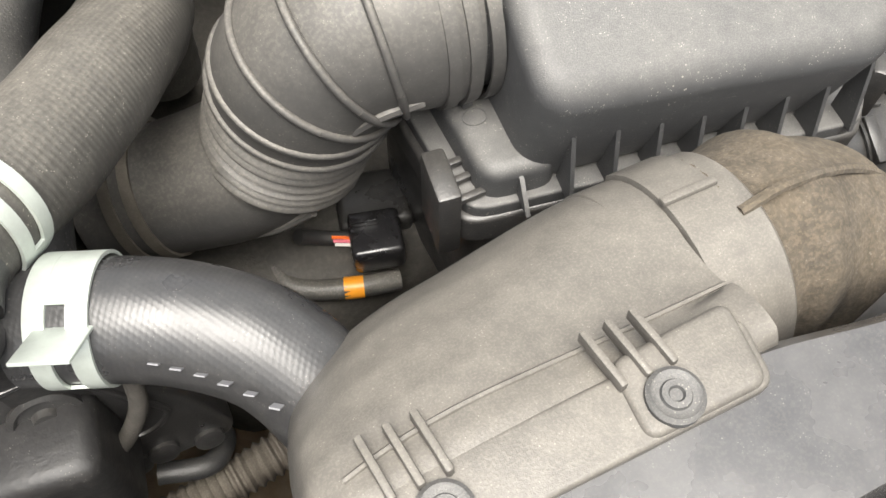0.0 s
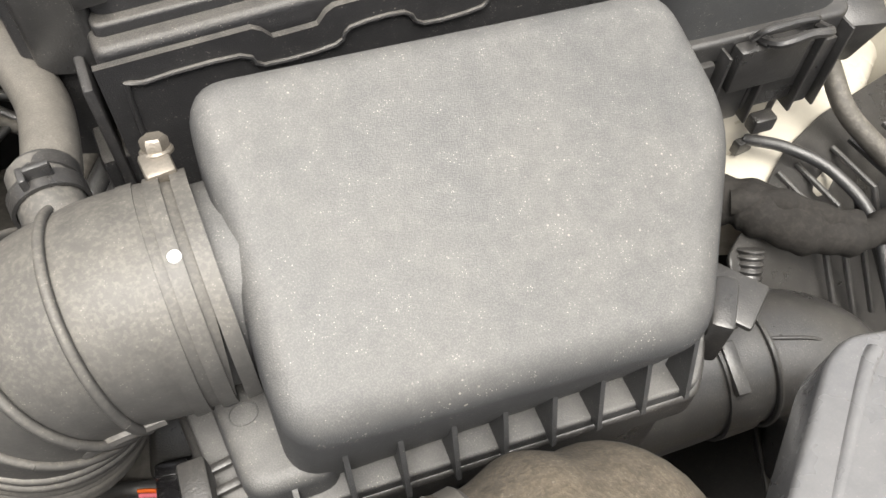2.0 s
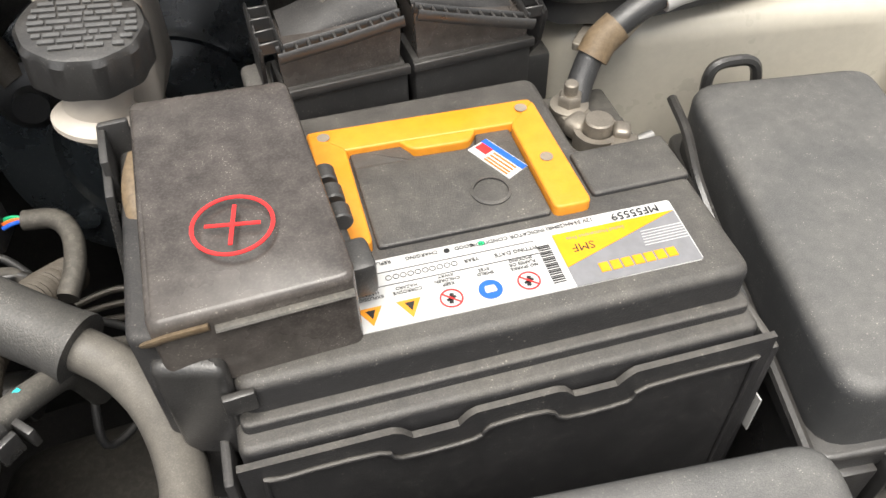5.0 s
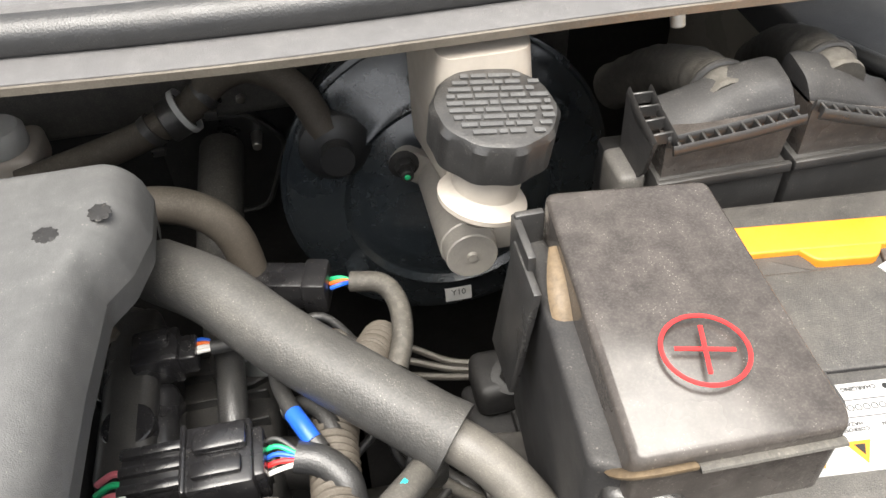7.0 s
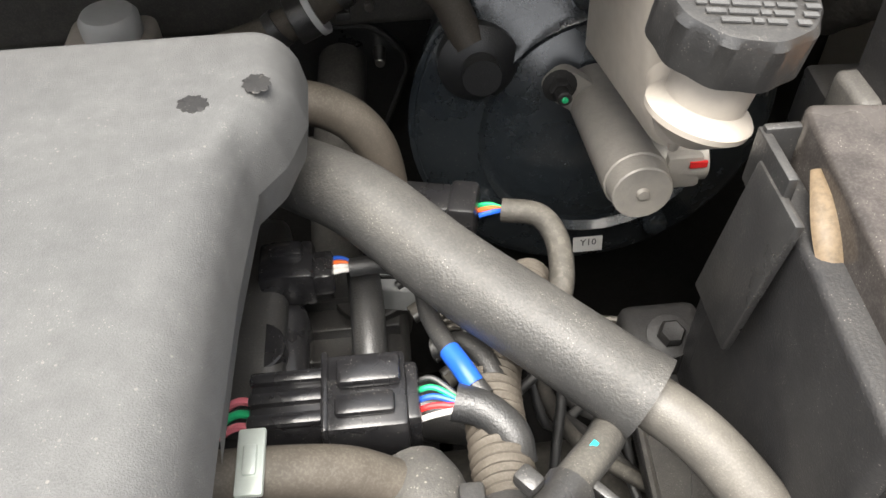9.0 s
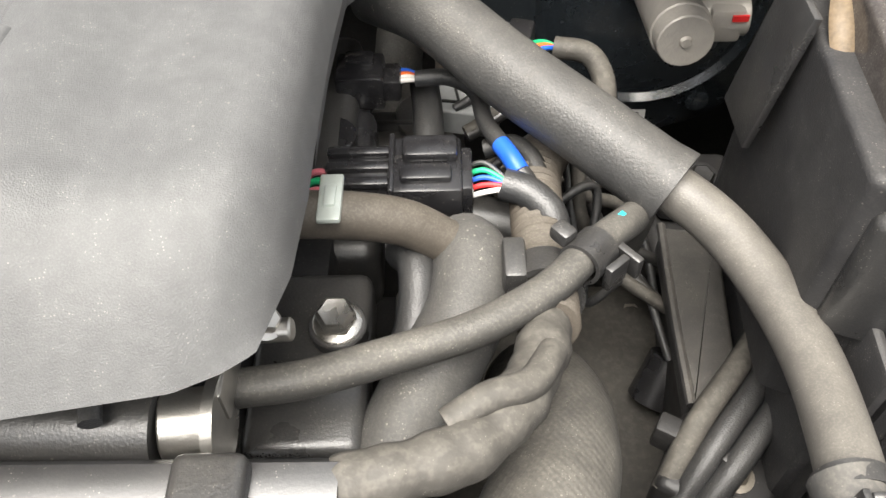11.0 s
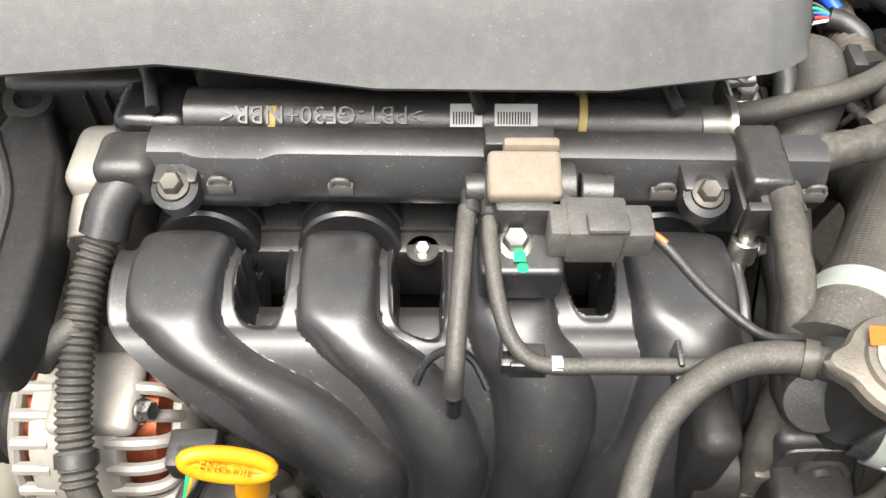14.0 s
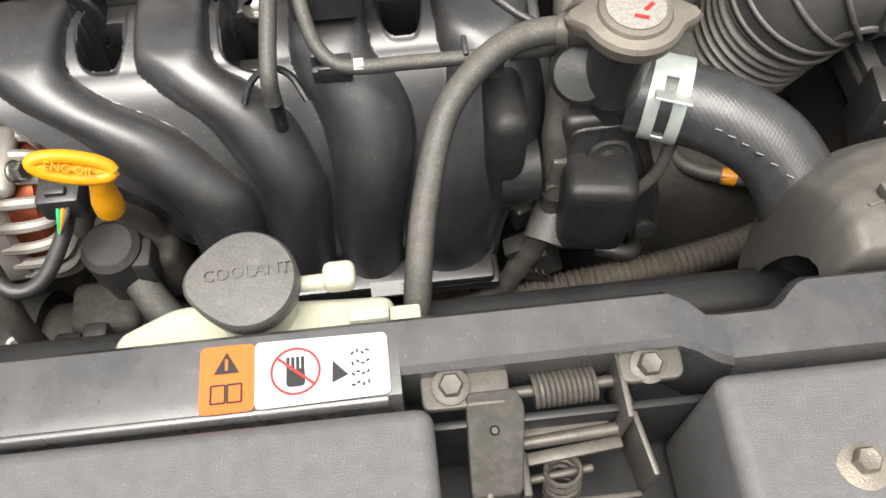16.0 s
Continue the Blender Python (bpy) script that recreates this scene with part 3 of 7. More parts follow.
part("clamp_screw", join(box((0.086, 0.300, 0.739), (0.012, 0.014, 0.012), 0.002), bolt_shape((0.088, 0.307, 0.742), (0.1, 0.4, 1), 0.0055, 1.2),
                         rod((0.084, 0.295, 0.735), (0.09, 0.318, 0.735), 0.003)), OLDSTEEL, ih, "grimy steel clamp screw")
part("paint_dot", lathe([(0.0026, 0), (0.0024, 0.0005), (0.001, 0.0006)], facing((0.0785, 0.252, 0.7492), (0, -0.3, 1)), 16), LABEL, ih)
for s in (0.0, 0.012):
    a = Vector((-0.072 - s, 0.3135 + s * 0.33, 0.5855 - s * 0.3))
    part("clamp_band", ring_band(a, a + Vector((-0.006, 0.002, -0.0018)), 0.0385, 0.0016, 36), OLDSTEEL, ih)
part("clamp_screw", join(box((-0.074, 0.347, 0.598), (0.022, 0.01, 0.012), 0.002, yaw=30), bolt_shape((-0.086, 0.342, 0.60), (-1, -0.4, 0.2), 0.005, 1.1)), STEEL, ih)
part("port_clamp", join(ring_band((0.0446, 0.311, 0.7275), (0.0443, 0.319, 0.728), 0.0134, 0.0016), box((0.046, 0.316, 0.744), (0.010, 0.003, 0.008), 0.001), box((0.040, 0.315, 0.743), (0.003, 0.008, 0.008), 0.001)), BLACK, ih, "black spring clamp")
part("side_port", sweep([(0.045, 0.300, 0.725), (0.0445, 0.315, 0.728), (0.044, 0.33, 0.728)], 0.013, 16, 6), HOSE, ih)

# air duct on the crossmember
duct = thing("air_duct", "dusty grey plastic air duct with mounting slots", "air duct", (0.03, 0.09, 0.66))


def duct_pt(u, v):
    x = -0.064 + 0.162 * u
    end = math.sqrt(max(0.0, 1 - (1 - min(1, u / 0.45)) ** 2))
    yv = lerp(v, [0, 0.04, 0.12, 0.25, 0.42, 0.58, 0.72, 0.84, 0.93, 1], [0.049, 0.049, 0.053, 0.072, 0.092, 0.110, 0.128, 0.143, 0.153, 0.157])
    zv = lerp(v, [0, 0.04, 0.12, 0.25, 0.42, 0.58, 0.72, 0.84, 0.93, 1], [0.715, 0.733, 0.739, 0.741, 0.736, 0.726, 0.711, 0.692, 0.668, 0.640])
    y = 0.049 + (yv - 0.049) * (0.40 + 0.60 * end) + 0.006 * step01(u, 0.8, 1) * (v < 0.3)
    z = zv - 0.030 * max(0.0, 1 - u / 0.07) ** 2
    k = 0.9 * step01(u, 0.3, 0.95) * step01(v, 0.15, 0.5)
    a = math.pi * (1 - v)
    y, z = y + (0.110 + 0.048 * math.cos(a) - y) * k, z + (0.676 + 0.048 * math.sin(a) - z) * k
    return (x, y, z)


part("shell", sheet(duct_pt, 60, 40), DUCT, duct, "", 70)
part("seam", sweep([duct_pt(u, 0.32) for u in np.linspace(0.12, 1, 12)], 0.0012, 6, 4), DUCT, duct)
mount = round_poly([(-0.04, 0.044), (0.086, 0.044), (0.090, 0.068), (-0.04, 0.068)], 0.006)
part("mount_flange", prism(mount, 0.734, 0.7405, 0.002), DUCT, duct)
part("step", prism(round_poly([(0.040, 0.045), (0.084, 0.045), (0.088, 0.074), (0.042, 0.072)], 0.006), 0.735, 0.7425, 0.003), DUCT, duct)
for x in (0.054, -0.022):
    part("boss", lathe([(0.0092, 0), (0.0092, 0.003), (0.0078, 0.0042), (0.0066, 0.0034), (0.005, 0.0034), (0.0045, 0.0045), (0.0026, 0.0045), (0.002, 0.0034)], pose(x, 0.0535, 0.7415 if x > 0 else 0.7395), 28), LID, duct)
    for k in range(3):
        part("slot_rib", box((x - 0.013 + 0.009 * k, 0.073, 0.7415), (0.0028, 0.022, 0.006), 0.001, tip=-4, yaw=6), DUCT, duct)
part("collar", rod((0.080, 0.110, 0.676), (0.134, 0.109, 0.676), 0.0475, 0.0475, 40, 0.002), DUCT, duct)
part("strap", loft([[(x, 0.1095 + r * math.cos(a), 0.676 + r * math.sin(a)) for a in np.linspace(0.5, 2.9, 16)] + [(x, 0.1095 + (r - 0.003) * math.cos(a), 0.676 + (r - 0.003) * math.sin(a)) for a in np.linspace(2.9, 0.5, 16)] for x, r in ((0.099, 0.0475), (0.100, 0.0495), (0.122, 0.0495), (0.123, 0.0475))]), DUCT, duct)
part("strap_step", box((0.111, 0.121, 0.7245), (0.024, 0.004, 0.003), 0.001, tip=-14), DUCT, duct)
felt = thing("felt_duct", "fuzzy dusty felt covered duct elbow", "air duct", (0.18, 0.1, 0.5))
fp = [(0.118, 0.110, 0.676), (0.145, 0.111, 0.676), (0.170, 0.108, 0.668), (0.185, 0.104, 0.645), (0.19, 0.10, 0.60), (0.19, 0.095, 0.50)]


def felt_r(s, d):
    return 0.0450 + 0.0022 * math.sin(d * 230) * (1 - 0.6 * step01(d, 0.04, 0.07))


part("elbow", sweep(fp, felt_r, 36, 12), FELT, felt, "", 60)
part("seam", sweep([(0.124, 0.106, 0.7225), (0.145, 0.108, 0.7235), (0.175, 0.108, 0.716), (0.203, 0.106, 0.698), (0.224, 0.102, 0.672), (0.2345, 0.10, 0.64)], 0.0024, 8, 8), FELT, felt)
inp = thing("inlet_pipe", "smooth black plastic inlet pipe", "pipe", (0.33, 0.17, 0.5))
part("pipe", sweep([(0.22, 0.20, 0.55), (0.29, 0.188, 0.547), (0.35, 0.178, 0.545), (0.385, 0.165, 0.54), (0.405, 0.14, 0.52), (0.41, 0.12, 0.45)], 0.039, 32, 10), BLACK, inp, "", 60)
part("seam", sweep([(0.352, 0.170, 0.5835), (0.378, 0.158, 0.579), (0.40, 0.145, 0.565), (0.428, 0.13, 0.545)], 0.0013, 8, 8), BLACK, inp)
part("strap", join(ring_band((0.318, 0.1835, 0.5462), (0.340, 0.180, 0.5456), 0.0395, 0.002, 36), box((0.325, 0.192, 0.588), (0.03, 0.014, 0.004), 0.001, yaw=-12), box((0.322, 0.165, 0.583), (0.008, 0.03, 0.006), 0.001, yaw=-12, tip=18)), BLACK, inp)
part("bead", hoop((0.352, 0.177, 0.545), (1, -0.2, 0), 0.040, 0.002), BLACK, inp)

# ---- cooling hoses ----
def spring_clamp(parent, c, t, r, mat=CLAMPGREEN, wide=0.014):
    """A spring clamp: two bands round the hose, bridged over a third of the way."""
    d = Vector(t).normalized()
    m = facing(Vector(c) - d * wide / 2, d)
    if wide < 0.015:
        return part("hose_clamp", ring_band(m @ Vector((0, 0, 0)), m @ Vector((0, 0, wide)), r, 0.0014, 36), mat, parent, "pale zinc spring clamp")
    b = wide * 0.34
    rings = []
    for z0, z1 in ((0, b), (wide - b, wide)):
        rings.append(lathe([(r, z0), (r + 0.0014, z0), (r + 0.0014, z1), (r, z1)], m, 40, None, True))
    for a0 in (0.3, 3.4):
        arc = np.linspace(a0, a0 + 1.5, 12)
        rings.append(turn(loft([[((r + q) * math.cos(a), (r + q) * math.sin(a), z) for q, z in ((0, b), (0.0013, b), (0.0013, wide - b), (0, wide - b))] for a in arc]), m))
    return part("hose_clamp", join(*rings), mat, parent, "pale zinc spring clamp")


rh = thing("radiator_hose", "black braided rubber radiator hose", "hose", (-0.08, 0.16, 0.66))
RH = [(-0.128, 0.189, 0.700), (-0.105, 0.180, 0.700), (-0.075, 0.165, 0.697), (-0.05, 0.145, 0.688), (-0.036, 0.120, 0.668), (-0.03, 0.098, 0.63), (-0.03, 0.085, 0.56)]
part("hose", sweep(RH, 0.0238, 30, 12), WEAVE, rh, "", 60)
spring_clamp(rh, (-0.108, 0.1815, 0.700), (1, -0.42, 0), 0.0242, wide=0.022)
part("clamp_tab", join(box((-0.112, 0.166, 0.722), (0.02, 0.036, 0.0015), 0.0005, yaw=-23, tip=-35)), CLAMPGREEN, rh)
part("marking", join(*[box((-0.088 + 0.0065 * k, 0.149 - 0.0042 * k - 0.0004 * k * k, 0.7085 - 0.0012 * k), (0.0040, 0.0006, 0.0046 + 0.001 * (k % 2)), 0, yaw=-32 - k, tip=35) for k in range(7)]), GREYINK, rh)
h2 = thing("coolant_hose", "black ribbed rubber coolant hose", "hose", (-0.07, 0.3, 0.62))
H2 = [(-0.150, 0.195, 0.735), (-0.135, 0.215, 0.733), (-0.105, 0.252, 0.715), (-0.075, 0.295, 0.700), (-0.052, 0.340, 0.682), (-0.043, 0.385, 0.660), (-0.046, 0.425, 0.62), (-0.05, 0.44, 0.55)]
part("hose", sweep(H2, lambda s, d: 0.0265 + 0.0003 * math.sin(d * 1500), 30, 14), DUSTYWEAVE, h2, "", 60)
spring_clamp(h2, (-0.130, 0.221, 0.7305), (0.6, 0.75, -0.25), 0.0268, wide=0.018)
part("marking", join(*[box((-0.087 + 0.006 * k, 0.272 + 0.01 * k, 0.726 - 0.003 * k), (0.001, 0.007, 0.004), 0, yaw=-35) for k in range(5)]), GUM, h2)

# thermostat housing with filler cap
th = thing("thermostat_housing", "black plastic thermostat housing with filler neck", "thermostat housing", (-0.15, 0.18, 0.55))
part("body", join(box((-0.134, 0.192, 0.68), (0.04, 0.046, 0.07), 0.012, 4), box((-0.145, 0.158, 0.635), (0.045, 0.04, 0.07), 0.008, 3, yaw=-8)), DARK, th)
part("neck", rod((-0.145, 0.178, 0.72), (-0.146, 0.168, 0.775), 0.0165), BLACK, th)
part("outlet", sweep([(-0.158, 0.20, 0.70), (-0.14, 0.194, 0.70), (-0.12, 0.186, 0.70)], 0.021, 24, 8), BLACK, th)
part("outlet", sweep([(-0.145, 0.185, 0.735), (-0.14, 0.200, 0.735), (-0.125, 0.225, 0.728)], 0.022, 24, 8), BLACK, th)
cap = part("cap", lathe([(0.0235, 0), (0.0245, 0.004), (0.025, 0.007), (0.0235, 0.0095), (0.0185, 0.0105), (0.0175, 0.0125), (0.01, 0.0135), (0.002, 0.0135)], pose(-0.146, 0.168, 0.775, 2, 1, -4), 64,
                        lambda a, z: 1 + 0.36 * max(0, math.cos(2 * a)) ** 10 * (1 if z < 0.0098 else 0.0)), OLDSTEEL, th, "bare metal radiator cap")
part("cap_label", lathe([(0.0145, 0.0131), (0.0145, 0.0139), (0.002, 0.0143)], pose(-0.146, 0.168, 0.775, 2, 1, -4), 40), WORN, cap)
part("cap_mark", plate(round_poly([(-0.162, 0.174), (-0.152, 0.174), (-0.152, 0.183), (-0.160, 0.183)], 0.001), 0.7893, 0.7897), ORANGE, cap)
part("cap_mark", join(box((-0.140, 0.166, 0.7894), (0.006, 0.002, 0.0006), 0, yaw=40), box((-0.145, 0.160, 0.7894), (0.007, 0.0016, 0.0006), 0, yaw=-20)), RED, cap)
FACE = pose(0, 0, 0, 90, 0, 0)
part("actuator", turn(prism(round_poly([(-0.170, 0.700), (-0.124, 0.702), (-0.094, 0.615), (-0.082, 0.560), (-0.146, 0.562), (-0.163, 0.62)], 0.010), -0.215, -0.170, 0.006), FACE), BLACK, th, "black moulded actuator cover")
part("cover_rim", turn(sweep([(p[0], p[1], -0.1698) for p in round_poly([(-0.164, 0.692), (-0.128, 0.694), (-0.102, 0.620), (-0.114, 0.606), (-0.154, 0.614)], 0.008)], 0.0016, 8, 1), FACE), BLACK, th)
part("boss", lathe([(0.0145, -0.004), (0.0145, 0.004), (0.012, 0.005), (0.0105, 0.003), (0.006, 0.003), (0.005, 0.006), (0.002, 0.006)], facing((-0.139, 0.169, 0.666), (0, -1, 0.3)), 32), BLACK, th)
for x, z in ((-0.152, 0.578), (-0.118, 0.580), (-0.132, 0.578), (-0.097, 0.572)):
    part("screw_boss", lathe([(0.0075, -0.004), (0.0075, 0.002), (0.005, 0.003), (0.002, 0.0025)], facing((x, 0.1685, z), (0, -1, 0.2)), 18), BLACK, th)
part("side_tab", join(box((-0.170, 0.168, 0.655), (0.010, 0.006, 0.026), 0.002, lean=8), rod((-0.171, 0.163, 0.642), (-0.171, 0.170, 0.642), 0.005)), GRIME, th, "bare steel bracket")
part("plug", join(box((-0.174, 0.168, 0.550), (0.030, 0.024, 0.030), 0.003, lean=-30), box((-0.186, 0.165, 0.572), (0.024, 0.014, 0.012), 0.002, lean=-30), *[box((-0.180 + 0.005 * k, 0.155, 0.548 - 0.003 * k), (0.0018, 0.004, 0.022), 0.0005, lean=-30) for k in range(4)]), BLACK, th, "ribbed black plug")
part("upper_cap", lathe([(0.017, -0.02), (0.0175, -0.002), (0.015, 0.002), (0.003, 0.004)], facing((-0.163, 0.176, 0.735), (-0.2, -0.8, 0.7)), 28), BLACK, th)
ov = thing("overflow_hose", "grey rubber overflow hose", "hose", (-0.24, 0.12, 0.65))
part("hose", sweep([(-0.150, 0.174, 0.763), (-0.184, 0.186, 0.758), (-0.212, 0.184, 0.746), (-0.238, 0.163, 0.728), (-0.253, 0.125, 0.708), (-0.261, 0.09, 0.69), (-0.266, 0.06, 0.66)], 0.0075, 18, 10), GREYRUB, ov, "", 60)

part("clip", ring_band((-0.1765, 0.1845, 0.7598), (-0.171, 0.1825, 0.7607), 0.0078, 0.0012), GRIME, ov)

# coolant reservoir
cr = thing("coolant_reservoir", "yellowed plastic coolant reservoir with a dark cap", "reservoir", (-0.34, 0.06, 0.5))
part("tank", prism(round_poly([(-0.415, 0.050), (-0.275, 0.050), (-0.275, 0.074), (-0.385, 0.080), (-0.415, 0.066)], 0.008), 0.45, 0.700, 0.006), CREAMTANK, cr)
part("neck", rod((-0.343, 0.072, 0.69), (-0.343, 0.073, 0.722), 0.02), CREAMTANK, cr)
rcap = part("cap", lathe([(0.0235, -0.010), (0.0245, -0.008), (0.0245, 0.001), (0.023, 0.0035), (0.015, 0.0045), (0.002, 0.005)], pose(-0.343, 0.074, 0.728, 10, 0, 0), 48,
                         lambda a, z: 1 + 0.22 * max(0, math.cos(a - math.pi)) ** 8), PLUGGREY, cr, "dark grey screw cap with raised writing")
lettering("COOLANT", 0.0085, pose(-0.342, 0.0755, 0.7335, 10, 0, 2), PLUGGREY, rcap, depth=0.0006)
part("spout", join(rod((-0.322, 0.076, 0.715), (-0.296, 0.076, 0.716), 0.004), box((-0.30, 0.076, 0.719), (0.016, 0.014, 0.012), 0.004, 3)), CREAMTANK, cr)
part("bracket", join(box((-0.288, 0.062, 0.701), (0.02, 0.008, 0.008), 0.001), box((-0.27, 0.06, 0.698), (0.016, 0.012, 0.008), 0.002)), CREAMTANK, cr)

# ---- battery ----
B = pose(0.086, 0.389, 0, 0, 0, -4.4)


def bt(pts):
    return [((B @ Vector((u, v, 0))).x, (B @ Vector((u, v, 0))).y) for u, v in pts]


def bxy(u, v, z):
    return tuple(B @ Vector((u, v, z)))


bat = thing("car_battery", "black car battery with a yellow carrying handle", "battery", bxy(0.12, 0.08, 0.59))
part("case", prism(round_poly(bt([(0.004, 0.0), (0.240, 0.0), (0.240, 0.168), (0.004, 0.168)]), 0.006), 0.575, 0.748, 0.003), BATT, bat)
part("lid", prism(round_poly(bt([(0.0, -0.004), (0.244, -0.004), (0.244, 0.098), (0.196, 0.098), (0.196, 0.172), (0.0, 0.172)]), 0.010), 0.746, 0.7685, 0.006, seg=5), BATT, bat)
part("corner_well", prism(round_poly(bt([(0.196, 0.1), (0.242, 0.1), (0.242, 0.170), (0.196, 0.170)]), 0.004), 0.740, 0.751, 0.002), TANK, bat, "corroded terminal well")
part("ledge", prism(round_poly(bt([(-0.004, -0.019), (0.246, -0.019), (0.246, 0.003), (-0.004, 0.003)]), 0.006), 0.728, 0.743, 0.004), BATT, bat)
part("ledge_lip", prism(round_poly(bt([(-0.001, -0.010), (0.244, -0.010), (0.244, 0.003), (-0.001, 0.003)]), 0.005), 0.743, 0.749, 0.002), BATT, bat)
part("top_plate", join(prism(round_poly(bt([(0.076, 0.057), (0.165, 0.056), (0.165, 0.115), (0.076, 0.117)]), 0.003), 0.765, 0.771, 0.0015), prism(round_poly(bt([(0.142, 0.110), (0.165, 0.110), (0.165, 0.126), (0.146, 0.128)]), 0.002), 0.765, 0.7706, 0.0015), prism(round_poly(bt([(0.076, 0.112), (0.112, 0.112), (0.104, 0.130), (0.076, 0.132)]), 0.002), 0.765, 0.7706, 0.0015)), BATT, bat)
part("rear_plate", prism(round_poly(bt([(0.189, 0.062), (0.243, 0.062), (0.243, 0.096), (0.189, 0.096)]), 0.003), 0.765, 0.7712, 0.002), BATT, bat)
HB = ([(0.058, 0.066), (0.077, 0.066), (0.0775, 0.1385), (0.0595, 0.1565)], [(0.1685, 0.064), (0.188, 0.064), (0.187, 0.1505), (0.1685, 0.1335)],
      [(0.0595, 0.1380), (0.107, 0.1365), (0.148, 0.1345), (0.186, 0.1330), (0.1865, 0.1525), (0.0585, 0.1580)], [(0.104, 0.140), (0.112, 0.1285), (0.143, 0.1268), (0.151, 0.138)])
hnd = part("handle", join(*[prism(round_poly(bt([(u - 0.003, v - 0.0095) for u, v in q]), 0.004, 3), 0.764, 0.7755 - 0.0005 * i, 0.0014) for i, q in enumerate(HB)]), YELLOW, bat, "yellow plastic carrying handle")
for u, v in ((0.0644, 0.1404), (0.1752, 0.1348), (0.1745, 0.0917)):
    part("hole", lathe([(0.0035, 0), (0.0035, 0.0003), (0.001, 0.0003)], pose(*bxy(u, v, 0.7753)), 16), BROWN, hnd)
part("vent_plug", lathe([(0.0105, 0), (0.0105, 0.0008), (0.009, 0.0012), (0.0088, 0.0002), (0.0065, 0.0004), (0.002, 0.0004)], pose(*bxy(0.140, 0.079, 0.771)), 28), BATT, bat)
def label_u(u):
    return 0.0477 + (u - 0.0515) * 0.957 if u < 0.168 else 0.1592 + (u - 0.168) * 1.10


def lbt(pts):
    return bt([(label_u(u), v - 0.003) for u, v in pts])


def lxy(u, v, z):
    return bxy(label_u(u), v - 0.003, z)


# label on the lid, read from behind
lab = part("label", plate(round_poly(lbt([(0.018, 0.0135), (0.226, 0.0110), (0.2275, 0.0525), (0.018, 0.0545)]), 0.002), 0.7683, 0.7690), LABEL, bat, "white printed label")
part("dark_field", plate(lbt([(0.168, 0.0118), (0.2255, 0.0113), (0.2265, 0.0445), (0.168, 0.0455)]), 0.769, 0.7693), GREYINK, lab)
part("yellow_field", plate(lbt([(0.168, 0.0238), (0.2265, 0.0448), (0.168, 0.0453)]), 0.7693, 0.7696), DIPYEL, lab)
part("stripes", join(*[plate(lbt([(0.205 + 0.0003 * k, 0.0265 + 0.0018 * k), (0.2262, 0.0265 + 0.0018 * k), (0.2262, 0.0269 + 0.0018 * k), (0.205 + 0.0003 * k, 0.0269 + 0.0018 * k)]), 0.7693, 0.7695) for k in range(6)]), LABEL, lab)
part("brand_bar", join(*[plate(lbt([(0.181 + 0.0052 * k, 0.0165), (0.1852 + 0.0052 * k, 0.0165), (0.1852 + 0.0052 * k, 0.022), (0.181 + 0.0052 * k, 0.022)]), 0.7693, 0.7697) for k in range(7)]), DIPYEL, lab)


def btext(words, u, v, size, mat=INK):
    lettering(words, size, B @ pose(label_u(u), v - 0.003, 0.7696, 0, 0, 180), mat, lab)


btext("MF55559", 0.209, 0.0487, 0.0068)
btext("12V 55AH(20HR)", 0.178, 0.0502, 0.0034)
btext("SMF", 0.179, 0.0345, 0.0068)
btext("Sealed Maintenance Free", 0.187, 0.0410, 0.0030, GREYINK)
btext("INDICATOR CONDITION", 0.146, 0.0500, 0.0033)
btext("GOOD", 0.123, 0.0503, 0.0031)
btext("CHARGING", 0.101, 0.0507, 0.0031)
btext("REPLACE", 0.079, 0.0510, 0.0031)
btext("FITTING DATE", 0.147, 0.0405, 0.0033)
btext("YEAR", 0.124, 0.0412, 0.0031)
for u, words in ((0.1475, "NO SPARKS,\nFLAMES OR\nSMOKING"), (0.128, "SHIELD\nEYES"), (0.109, "KEEP\nCHILDREN\nAWAY"), (0.089, "CORROSIVE\nHAZARD"), (0.070, "EXPLOSION\nHAZARD")):
    btext(words, u, 0.0325, 0.0026)
for u, m in ((0.132, GREEN), (0.114, INK), (0.092, LABEL)):
    part("dot", lathe([(0.0015, 0), (0.0015, 0.0003), (0.0003, 0.0003)], pose(*lxy(u, 0.0503, 0.7691)), 14), m, lab)
part("rule", join(*[plate(lbt([(0.060, v), (0.158, v - 0.001), (0.158, v - 0.0006), (0.060, v + 0.0004)]), 0.769, 0.7692) for v in (0.0455, 0.0372)]), INK, lab)
part("year_row", join(*[lathe([(0.0012, 0), (0.0016, 0), (0.0016, 0.0002), (0.0012, 0.0002)], pose(*lxy(0.082 + 0.0037 * k, 0.0415, 0.769)), 12, None, True) for k in range(10)]), INK, lab)
part("barcode", join(*[plate(lbt([(0.158, 0.0165 + 0.0013 * k), (0.1645, 0.0165 + 0.0013 * k), (0.1645, 0.0171 + 0.0013 * k + 0.0002 * (k % 3)), (0.158, 0.0171 + 0.0013 * k + 0.0002 * (k % 3))]), 0.769, 0.7692) for k in range(19)]), INK, lab)
